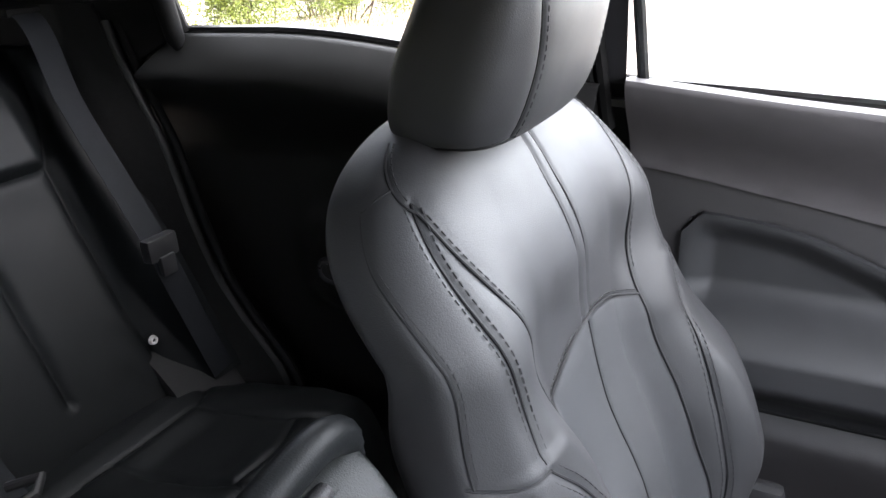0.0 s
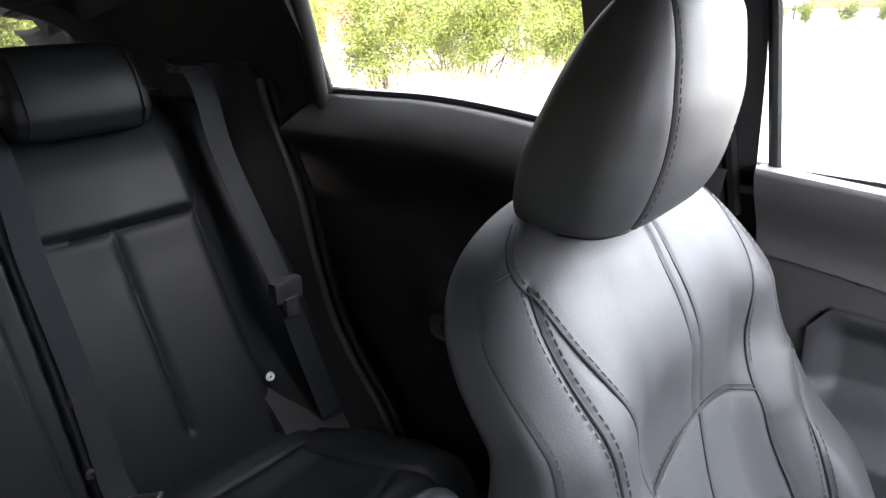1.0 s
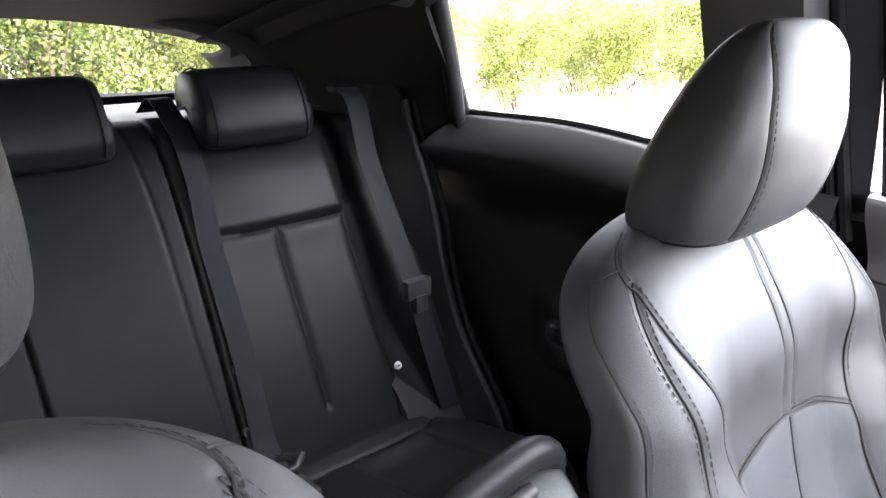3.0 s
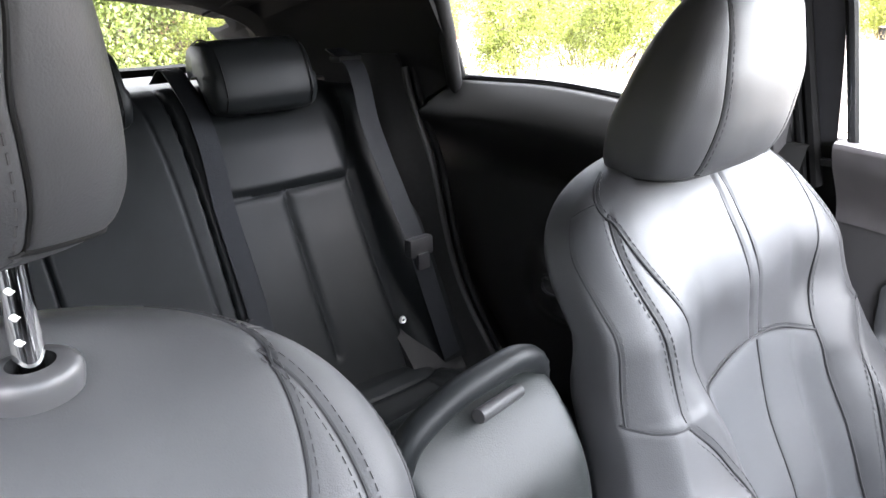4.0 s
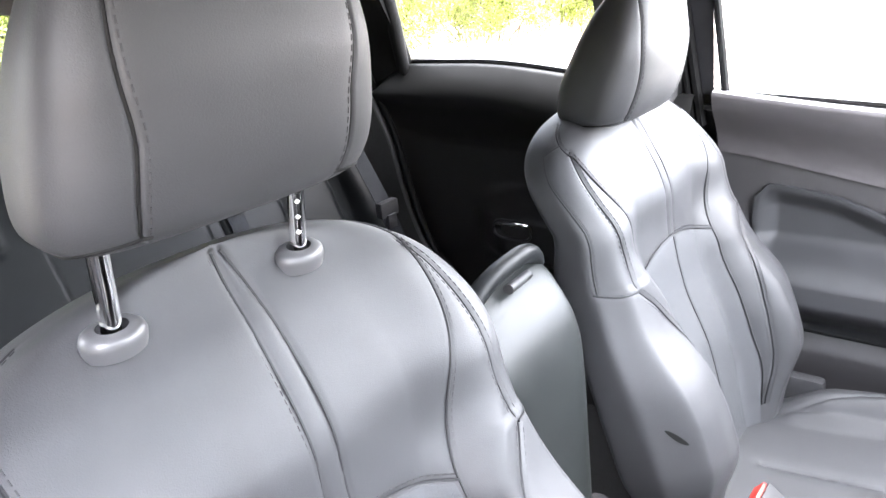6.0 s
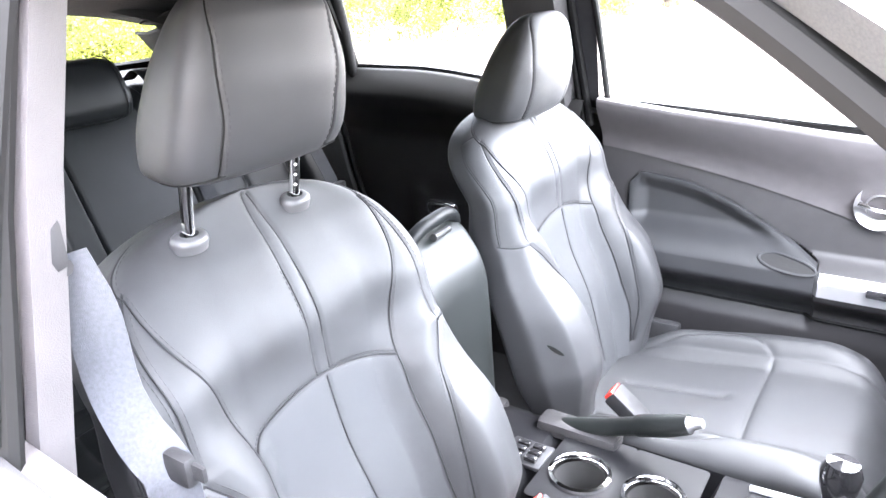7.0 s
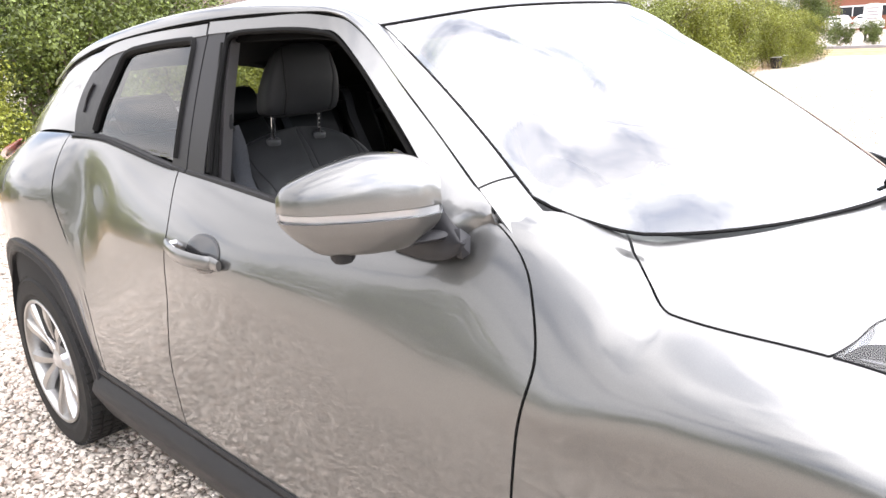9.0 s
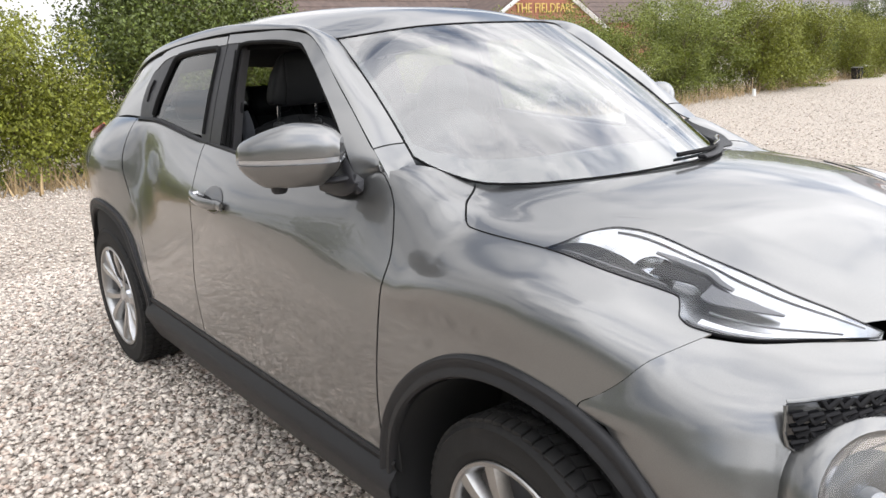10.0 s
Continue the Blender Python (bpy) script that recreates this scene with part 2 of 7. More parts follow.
# ---- materials ----
PAINT = mat("grey metallic paint", (0.165, 0.166, 0.163), 0.30, 0.85, grain=900, vary=0.10, coat=1.0)
BLACK_PLASTIC = mat("black textured plastic", (0.018, 0.018, 0.019), 0.5, spec=0.25, grain=60, vary=0.15, bump=(900, 0.25))
GLOSS_BLACK = mat("gloss black trim", (0.012, 0.012, 0.013), 0.12, coat=0.6)
SATIN_BLACK = mat("satin black pillar film", (0.020, 0.020, 0.022), 0.42, spec=0.28, grain=40)
RUBBER = mat("tyre rubber", (0.016, 0.0155, 0.015), 0.75, spec=0.25, grain=30, vary=0.25, bump=(300, 0.3), second=((0.04, 0.037, 0.033), 9, 0.55, 0.8))
SEAL = mat("black rubber seal", (0.006, 0.006, 0.006), 0.6, spec=0.1)
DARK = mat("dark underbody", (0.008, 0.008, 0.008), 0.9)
ALLOY = mat("machined alloy", (0.40, 0.395, 0.385), 0.36, 1.0, grain=120, vary=0.06)
ALLOY_DARK = mat("grey painted alloy", (0.10, 0.10, 0.105), 0.4, 0.6)
LAMP_CHROME = mat("lamp chrome", (0.40, 0.405, 0.415), 0.24, 1.0, grain=30, vary=0.25)
CHROME = mat("chrome", (0.8, 0.8, 0.8), 0.08, 1.0)
SATIN_SILVER = mat("satin silver trim", (0.55, 0.55, 0.56), 0.3, 0.9)
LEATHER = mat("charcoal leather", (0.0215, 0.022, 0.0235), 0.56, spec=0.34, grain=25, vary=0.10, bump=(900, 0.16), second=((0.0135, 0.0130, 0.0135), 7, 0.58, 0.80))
INSERT = mat("perforated grey leather", (0.030, 0.0315, 0.034), 0.58, spec=0.35, grain=20, vary=0.08, bump=(1400, 0.6))
# Darker copy of the seat leather: the rear's shade is in the colour.
DARKENED_LEATHER = mat("black leather darkened for rear shade", (0.0056, 0.0063, 0.0067), 0.45, spec=0.10, grain=22, vary=0.12, bump=(800, 0.14))
ARM_LEATHER = mat("worn black leather darkened for rear shade", (0.0075, 0.0088, 0.0086), 0.42, spec=0.25, grain=22, vary=0.12, bump=(800, 0.22))
STITCH = mat("dark grey thread", (0.026, 0.026, 0.027), 0.75, spec=0.2)
PLASTIC = mat("charcoal door plastic", (0.022, 0.021, 0.022), 0.5, grain=50, vary=0.1, bump=(1100, 0.4))
# Door plastic darkened beyond its own black to imitate the rear's shade.
PLASTIC_SHADED = mat("black rear door plastic darkened for shade", (0.0105, 0.0105, 0.0105), 0.42, grain=50, vary=0.1, bump=(1100, 0.3), spec=0.3)
PLASTIC_UP = mat("soft charcoal upper trim", (0.055, 0.051, 0.053), 0.5, grain=40, vary=0.1, bump=(900, 0.35))
CONSOLE = mat("dark console plastic", (0.008, 0.008, 0.009), 0.5, spec=0.10, grain=40, vary=0.12)
CARPET = mat("black carpet", (0.012, 0.012, 0.013), 0.95, grain=200, vary=0.4, bump=(500, 0.8))
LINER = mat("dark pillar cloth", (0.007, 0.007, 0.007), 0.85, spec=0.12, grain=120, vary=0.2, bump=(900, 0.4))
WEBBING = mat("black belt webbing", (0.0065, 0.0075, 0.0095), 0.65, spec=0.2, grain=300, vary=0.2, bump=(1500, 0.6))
# Belt webbing made paler to put the light on it into the colour.
LIT_WEBBING = mat("belt webbing lightened as if lit", (0.05, 0.053, 0.06), 0.6, spec=0.3, grain=300, vary=0.2, bump=(1500, 0.6))
RED = mat("red release button", (0.45, 0.03, 0.02), 0.4)
WHITE_PLASTIC = mat("pale marker plastic", (0.6, 0.6, 0.58), 0.4)
CLEAR = glass_mat("clear door glass", (0.86, 0.9, 0.89))
SCREEN = glass_mat("laminated windscreen glass", (0.55, 0.60, 0.60), gloss=0.175, power=2.4)
TINTED = glass_mat("dark privacy glass", (0.80, 0.82, 0.81), gloss=0.10)
LENS = glass_mat("clear lamp lens", (0.93, 0.94, 0.95), gloss=0.03)
LAMP_BLACK = mat("matt black lamp bezel", (0.012, 0.012, 0.013), 0.65, spec=0.15)
AMBER = mat("amber bulb", (0.7, 0.18, 0.03), 0.25)
RED_LENS = mat("red lamp lens", (0.35, 0.015, 0.012), 0.12, coat=0.8)
GRAVEL = mat("pale crushed gravel", (0.42, 0.37, 0.315), 0.9, spec=0.12, grain=38, vary=0.35, bump=(60, 1.0), second=((0.22, 0.19, 0.16), 24, 0.5, 0.72))
STONE = mat("gravel stones", (0.56, 0.50, 0.435), 0.85, spec=0.15, grain=60, vary=0.15, island=0.40, second=((0.40, 0.31, 0.25), 26, 0.50, 0.68))
LEAF = mat("hedge leaves", (0.088, 0.115, 0.016), 0.55, island=0.5)
LEAF_PALE = mat("sunlit willow leaves", (0.150, 0.178, 0.024), 0.55, island=0.45)
LEAF_YELLOW = mat("yellow green leaves", (0.170, 0.185, 0.016), 0.55, island=0.4)
TWIG = mat("brown twigs", (0.11, 0.08, 0.055), 0.85, grain=30, vary=0.3)
VERGE = mat("dry straw verge", (0.33, 0.25, 0.145), 0.95, spec=0.1, grain=3, vary=0.3, bump=(40, 0.8), second=((0.20, 0.19, 0.08), 1.4, 0.5, 0.7))
DRY = mat("dry grass and dead stalks", (0.32, 0.23, 0.12), 0.9, island=0.35)
ROOF_TILE = mat("brown roof tiles", (0.10, 0.07, 0.058), 0.85, grain=4, vary=0.25)
BRICK = mat("red brick", (0.27, 0.11, 0.07), 0.9, grain=20, vary=0.25)
GREY_CLAD = mat("grey cladding", (0.30, 0.28, 0.29), 0.6, grain=3)
WHITE_PAINT = mat("white painted timber", (0.75, 0.75, 0.73), 0.5)
GOLD = mat("gold painted letters", (0.55, 0.38, 0.10), 0.4)
WINDOW_DARK = mat("dark window glass", (0.03, 0.035, 0.04), 0.08)

# ---- car body: surfaces ----
# Length lines (x, half width, height), from the sill (0) over the belt or hood edge (4) to the hood's middle (7).
LINES = [pchip(a) for a in (
    [(-3.2, .72, .45), (-2.95, .82, .45), (-2.53, .868, .42), (-2.0, .860, .40), (-1.2, .856, .395), (-.4, .860, .39), (.1, .866, .40), (.42, .83, .42), (.7, .70, .44)],
    [(-3.2, .74, .62), (-2.95, .83, .62), (-2.53, .880, .62), (-2.0, .866, .60), (-1.2, .860, .60), (-.4, .866, .60), (.1, .880, .62), (.42, .84, .64), (.7, .70, .64)],
    [(-3.2, .75, .82), (-2.95, .83, .83), (-2.53, .886, .84), (-2.1, .836, .82), (-1.6, .860, .81), (-1.2, .866, .80), (-.6, .852, .80), (-.35, .848, .80), (.1, .862, .81), (.42, .80, .79), (.7, .66, .76)],
    [(-3.2, .74, .98), (-2.95, .81, 1.0), (-2.52, .876, 1.02), (-2.3, .842, 1.01), (-2.12, .786, 1.0), (-1.8, .828, .985), (-1.2, .862, .965), (-.8, .836, .955), (-.5, .812, .945), (-.37, .825, .912), (-.3, .834, .904), (-.2, .839, .924), (-.1, .841, .942), (.06, .839, .954), (.2, .821, .938), (.33, .784, .900), (.5, .69, .85), (.7, .58, .80)],
    [(-3.2, .62, 1.06), (-2.95, .68, 1.11), (-2.6, .722, 1.17), (-2.1, .732, 1.180), (-1.57, .745, 1.124), (-1.37, .752, 1.112), (-.9, .765, 1.082), (-.62, .755, 1.07), (-.5, .722, 1.116), (-.44, .712, 1.110), (-.30, .705, 1.062), (-.18, .703, 1.016), (.05, .682, .998), (.2, .672, .965), (.33, .655, .925), (.5, .56, .885), (.7, .40, .85)],
    [(-.55, .62, 1.14), (-.44, .56, 1.11), (-.30, .55, 1.052), (-.18, .56, 1.036), (.08, .54, 1.022), (.3, .50, .975), (.5, .44, .915), (.7, .30, .865)],
    [(-.5, .35, 1.085), (-.3, .34, 1.072), (-.1, .34, 1.066), (.2, .335, 1.04), (.45, .315, .97), (.62, .27, .91), (.74, .2, .875)],
    [(-.5, 0, 1.08), (-.2, 0, 1.08), (.0, 0, 1.082), (.3, 0, 1.055), (.55, 0, .985), (.68, 0, .925), (.78, 0, .87)])]


def side(x, v, out=0.0):
    """Right-hand body surface at length x and line number v."""
    x, v = np.broadcast_arrays(np.asarray(x, float), np.asarray(v, float))
    wz = np.stack([f(x) for f in LINES], 0)
    i = np.clip(np.floor(v).astype(int), 0, 6)
    t = (v - i)[..., None]
    pick = lambda k: np.take_along_axis(wz, np.clip(k, 0, 7)[None, ..., None], 0)[0]
    a, b, c, d = pick(i - 1), pick(i), pick(i + 1), pick(i + 2)
    d = np.where((i + 2 > 7)[..., None], np.stack([-pick(i)[..., 0], pick(i)[..., 1]], -1), d)
    p = b + 0.5 * t * (c - a + t * (2 * a - 5 * b + 4 * c - d + t * (3 * (b - c) + d - a)))
    return np.stack([x, -p[..., 0], p[..., 1]], -1)


VS = np.linspace(0, 7, 141)


def v_at(x, value, axis, lo, hi):
    """The line number at which the surface has a height (axis 2) or half width (axis 1)."""
    x, value = np.broadcast_arrays(np.asarray(x, float), np.asarray(value, float))
    vs = VS[(VS >= lo) & (VS <= hi)]
    out = np.empty(x.shape)
    for k in np.ndindex(x.shape):
        q = side(np.full(len(vs), x[k]), vs)[:, axis]
        out[k] = np.interp(value[k] * (1 if axis == 2 else -1), q, vs)
    return out


def half_width(x, z):
    z = np.maximum(z, 0.42)
    return -side(x, v_at(x, z, 2, 0, 4))[..., 1]


def panel(xl, xr, vb, vt, nx, nv, even=None):
    """Grid of the side surface between two x-curves (functions of v) and two v-curves (functions of x)."""
    r, s = np.meshgrid(np.linspace(0, 1, nx), np.linspace(0, 1, nv), indexing="ij")
    v = vb(np.full_like(s, (xl(2.0) + xr(2.0)) / 2)) * (1 - s) + s * vt(np.full_like(s, (xl(2.0) + xr(2.0)) / 2))
    for _ in range(24):
        x = xl(v) * (1 - r) + xr(v) * r
        lo, hi = vb(x), vt(x)
        v = v + .35 * (lo + (hi - lo) * s - v)
    return side(xl(v) * (1 - r) + xr(v) * r, v)


GAP = 0.003
AXLE_F, AXLE_R, WHEEL_Z, WHEEL_R = 0.105, -2.53, 0.336, 0.336
ARCH_F, ARCH_R, ARCH_Z, ARCH_RAD = 0.08, -2.53, 0.36, 0.44


def table(pts):
    f = pchip(pts)
    return lambda q: f(q)[..., 0]


xs_f = np.linspace(-.6, .75, 136)
xs_r = np.linspace(-3.2, -1.8, 141)


def arch_v(xs, c):
    z = np.where(np.abs(xs - c) < ARCH_RAD, ARCH_Z + np.sqrt(np.maximum(ARCH_RAD ** 2 - (xs - c) ** 2, 0)), 0)
    return np.where(z > 0.42, v_at(xs, z, 2, 0, 4), 0.0)


AV_F, AV_R = arch_v(xs_f, ARCH_F), arch_v(xs_r, ARCH_R)
low_f = lambda x: np.interp(x, xs_f, AV_F)
low_r = lambda x: np.interp(x, xs_r, AV_R)
door_front = table([(0, -.36), (1, -.365), (2, -.362), (2.6, -.352), (3.1, -.345), (3.6, -.39), (4, -.490)])
door_mid = table([(0, -1.50), (1, -1.53), (2, -1.485), (3, -1.455), (4, -1.545)])
door_rear = table([(0, -2.02), (1, -2.05), (1.7, -2.13), (2.2, -2.22), (3, -2.27), (4, -2.30)])
lamp_low = pchip([(.03, .684), (.13, .671), (.21, .651), (.27, .629), (.302, .620), (.318, .638), (.335, .664), (.355, .670), (.385, .658), (.445, .61), (.52, .519), (.59, .428)])
lamp_up = pchip([(.03, .683), (.045, .639), (.055, .579), (.095, .521), (.165, .495), (.28, .485), (.365, .469), (.435, .454), (.5, .434), (.59, .41)])
hood_back = pchip([(-.42, .50), (-.36, .52), (-.30, .59), (-.24, .66), (-.18, .703), (.03, .684)])
xs_h = np.linspace(-.45, .6, 211)
V_HOOD = np.where(xs_h < .03, v_at(xs_h, hood_back(xs_h)[..., 0], 1, 3.9, 6.9), v_at(xs_h, lamp_up(xs_h)[..., 0], 1, 3.5, 6.9))
V_FEND = np.where(xs_h < .03, V_HOOD, v_at(xs_h, lamp_low(xs_h)[..., 0], 1, 3.0, 6.9))
fend_top = lambda x: np.interp(x, xs_h, V_FEND) - 0.02
hood_low = lambda x: np.interp(x, xs_h, V_HOOD) + 0.02
glass_base = table([(0, -.52), (4, -.485), (4.6, -.44), (5.0, -.375), (5.3, -.315), (6, -.165), (7, -.056)])
bump_seam = table([(0, .25), (1.85, .25), (2.1, .29), (2.4, .325), (2.8, .352), (3.2, .375), (3.75, .392), (4, .40), (7, .5)])
hood_front = table([(3.5, .40), (4, .48), (5, .56), (6, .665), (7, .735)])
BELT = lambda x: LINES[4](x)
RAIL = pchip([(-2.95, .53, 1.30), (-2.5, .59, 1.405), (-2.1, .618, 1.458), (-1.54, .625, 1.490), (-1.12, .62, 1.488), (-.97, .618, 1.468), (-.75, .664, 1.33), (-.50, .715, 1.135)])


def upper(x, z, out=0.0):
    """Surface between the belt and the roof rail, at length x and height z."""
    x, z = np.broadcast_arrays(np.asarray(x, float), np.asarray(z, float))
    b, r = BELT(x), RAIL(x)
    q = np.clip((z - b[..., 1]) / np.maximum(r[..., 1] - b[..., 1], .02), -.1, 1.1)
    w = b[..., 0] * (1 - q) + r[..., 0] * q + 0.035 * q * (1 - q) + out
    return np.stack([x, -w, z], -1)


def trace(pts, n=40, out=0.0):
    """A smooth line on the upper side surface through (x, z) points."""
    p = curve3([(a, 0, b) for a, b in pts])(np.linspace(0, 1, n))
    return upper(p[:, 0], p[:, 2], out)


def strip(a, b, n=50, m=4, out=0.0):
    """A sheet between two lines on the upper side surface."""
    pa = curve3([(x, 0, z) for x, z in a])(np.linspace(0, 1, n))
    pb = curve3([(x, 0, z) for x, z in b])(np.linspace(0, 1, n))
    s = np.linspace(0, 1, m)[None, :, None]
    p = pa[:, None] * (1 - s) + pb[:, None] * s
    return upper(p[..., 0], p[..., 2], out)


def both(make, name, material, parent, label="", sharp=40, left=None, shift=(0, 0, 0)):
    """One mesh for the right side and its mirror image for the left, which may have its own form or a shift."""
    a = part(name, make(), material, parent[0] if isinstance(parent, tuple) else parent, label, sharp)
    b = part(name, (left or make)().flip_y().moved(Matrix.Translation(shift)), material, parent[1] if isinstance(parent, tuple) else parent, label, sharp)
    return a, b


BACK = (-.13, 0, -.012)


# ---- car: outer panels ----
car = thing("car", "metallic grey compact crossover car with open driver window, parked on gravel", "car")
const = lambda c: (lambda x: np.full(np.shape(x), float(c)))
four = const(4.0)
hood_edge = lambda v: np.interp(v, V_HOOD[xs_h < .03][::-1], xs_h[xs_h < .03][::-1])
cowl_back = table([(3.9, -.495), (4.0, -.485), (4.12, -.455), (4.3, -.456), (4.8, -.440), (5.1, -.405), (5.4, -.35)])


def make_fender():
    low = panel(lambda v: door_front(np.minimum(v, 4)) + GAP, lambda v: bump_seam(v) - .0008, low_f, lambda x: np.where(x < .03, 4.0, fend_top(x) + .01), 120, 60)
    r, v = np.meshgrid(np.linspace(0, 1, 40), np.linspace(4, 5.32, 30), indexing="ij")
    x = (cowl_back(v) + .002) * (1 - r) + (hood_edge(v) - .004) * r
    return Geo().shell(low, .004).grid(side(x, v))


fender = both(make_fender, "front_fender", PAINT, car)
front_door = both(lambda: Geo().shell(panel(lambda v: door_mid(v) + GAP, lambda v: door_front(v) - GAP, const(0.02), four, 90, 50), .004), "front_door", PAINT, car)
rear_door = both(lambda: Geo().shell(panel(lambda v: door_rear(v) + GAP, lambda v: door_mid(v) - GAP, low_r, four, 70, 50), .004), "rear_door", PAINT, car)
quarter = both(lambda: Geo().shell(panel(const(-3.19), lambda v: door_rear(v) - GAP, low_r, four, 80, 50), .004), "rear_quarter", PAINT, car)


def make_hood():
    g = Geo()
    lamp_edge = lambda v: np.interp(v, [4.0, 4.35, 4.78, 4.95], [.032, .044, .054, .071])
    r, v = np.meshgrid(np.linspace(0, 1, 40), np.linspace(4.0, 4.95, 20), indexing="ij")
    a = side((hood_edge(v) + .003) * (1 - r) + lamp_edge(v) * r, v)
    r, s = np.meshgrid(np.linspace(0, 1, 110), np.linspace(0, 1, 44), indexing="ij")
    v = 4.95 + 2.05 * s
    for _ in range(70):
        q = smooth(5.1, 5.6, v)
        x = ((hood_edge(v) + .003) * (1 - q) + (glass_base(v) + .012) * q) * (1 - r) + hood_front(v) * r
        lo = 4.95 + (np.maximum(hood_low(x), 4.95) - 4.95) * smooth(.06, .085, x)
        v = v + .25 * (lo + (7 - lo) * s - v)
    b = side(x, v)
    flip = np.array((1, -1, 1))
    g.grid(a).grid((a * flip)[:, ::-1])
    return g.grid(np.concatenate([b, (b * flip)[:, ::-1][:, 1:]], 1))


hood = part("hood", make_hood(), PAINT, car)
xs_e = np.linspace(-.20, .033, 40)
both(lambda: Geo().tube(side(xs_e, np.interp(xs_e, xs_h, V_HOOD)) + np.array((0, 0, .0004)), .0018, 6), "hood_seam", SEAL, hood)


def make_backing():
    g = Geo()
    x, v = np.meshgrid(np.linspace(-.62, .40, 60), np.linspace(2.3, 7, 40), indexing="ij")
    p = side(x, v)
    p[..., 2] -= .10
    p[..., 1] *= .90
    g.grid(p)
    x, v = np.meshgrid(np.linspace(-3.15, -.30, 60), np.linspace(0, 3.9, 20), indexing="ij")
    p = side(x, v)
    p[..., 1] += .009
    return g.grid(p)


both(make_backing, "inner_panel", DARK, car)


base_h = [(-.490, -.617, 1.140), (-.428, -.586, 1.107), (-.325, -.505, 1.070), (-.145, -.30, 1.073), (-.040, 0, 1.088)]
base_c = curve3(base_h + [(x, -y, z) for x, y, z in base_h[3::-1]])
top_c = curve3([(-.950, -.530, 1.453), (-.815, -.30, 1.480), (-.730, 0, 1.484), (-.815, .30, 1.480), (-.950, .530, 1.453)])


def screen(u, s):
    u, s = np.broadcast_arrays(np.asarray(u, float), np.asarray(s, float))
    p = base_c(u) * (1 - s[..., None]) + top_c(u) * s[..., None]
    return p + np.array((.45, 0, .9)) * (.017 * 4 * s * (1 - s) * (1 - .3 * (2 * u - 1) ** 2))[..., None]


PILLAR_O = curve3([(-.36, -.735, 1.053), (-.43, -.728, 1.087), (-.50, -.715, 1.140), (-.75, -.666, 1.335), (-.95, -.624, 1.470), (-1.12, -.624, 1.493), (-1.54, -.629, 1.496), (-2.1, -.622, 1.463), (-2.5, -.594, 1.41), (-2.9, -.54, 1.32)])


def make_pillar(seam=False):
    """A-pillar and roof side between windscreen, roof and door gap."""
    glass = screen(np.zeros(5), np.array((.0, .25, .5, .75, .985))) + np.array((0, -.006, .003))
    i = curve3([(-.33, -.655, 1.076), (-.43, -.645, 1.115), *glass, (-1.06, -.553, 1.492), (-1.54, -.575, 1.528), (-2.1, -.568, 1.498), (-2.5, -.55, 1.44), (-2.88, -.50, 1.345)])
    def at(u, t):
        bow = smooth(.05, .15, u)[..., None] * np.array((0, -.010, .012))
        return PILLAR_O(u) * (1 - t[..., None]) + i(u) * t[..., None] + bow * (4 * t * (1 - t) ** 1.2)[..., None]

    if seam:
        t = np.linspace(0, 1, 16)
        return Geo().tube(at(.079 + .006 * t, t) + np.array((0, 0, .0006)), .0016, 6)
    u, t = np.meshgrid(np.linspace(0, 1, 120), np.linspace(0, 1, 10), indexing="ij")
    return Geo().shell(at(u, t)[::-1], .004)


roof_pillar = both(make_pillar, "roof_pillar", PAINT, car)
both(lambda: make_pillar(True), "panel_seam", SEAL, roof_pillar)
both(lambda: Geo().tube(PILLAR_O(np.linspace(.077, .97, 90)) + np.array((0, .008, -.004)), .0035, 8), "pillar_seal", SEAL, car)
ROOF_E = pchip([(-2.9, .50, 1.340), (-2.5, .55, 1.437), (-2.1, .568, 1.496), (-1.54, .575, 1.526), (-1.06, .553, 1.490), (-.945, .536, 1.456), (-.72, .536, 1.45)])
ROOF_C = pchip([(-2.9, 1.40), (-2.5, 1.50), (-2.1, 1.555), (-1.54, 1.585), (-1.1, 1.556), (-.9, 1.528), (-.73, 1.486)])


def make_roof(drop=0.0, inset=0.0):
    r, s = np.meshgrid(np.linspace(0, 1, 50), np.linspace(-1, 1, 41), indexing="ij")
    lip = top_c((s + 1) / 2) + np.array((-.004, 0, .003))
    front = lip[..., 0]
    x = -2.9 * (1 - r) + front * r
    e = ROOF_E(x)
    zc = ROOF_C(x)[..., 0]
    y = s * (e[..., 0] - .004 - inset)
    z = e[..., 1] + (zc - e[..., 1]) * (1 - np.abs(s) ** 2.3)
    p = np.stack([x, y, z], -1)
    p += smooth(.80, 1, r)[..., None] * (lip - p[-1:])
    return Geo().shell(p - np.array((0, 0, drop)), .004)


part("roof", make_roof(), PAINT, car)
part("headlining", make_roof(.035, .0), LINER, car, "dark cloth headlining")
uu, ss = np.meshgrid(np.linspace(0, 1, 50), np.linspace(0, 1, 30), indexing="ij")
windscreen = part("windscreen", Geo().grid(screen(uu, ss)[::-1]), SCREEN, car, "curved clear windscreen reflecting clouds")
windscreen.visible_shadow = False
edge = [(u, 0.0) for u in np.linspace(0, 1, 40)] + [(1.0, s) for s in np.linspace(.03, 1, 25)] + [(u, 1.0) for u in np.linspace(.97, 0, 40)] + [(0.0, s) for s in np.linspace(.97, .03, 25)]
eu, es = np.array(edge).T
part("windscreen_seal", Geo().tube(screen(eu, es), .0035, 6, closed=True), SEAL, windscreen)


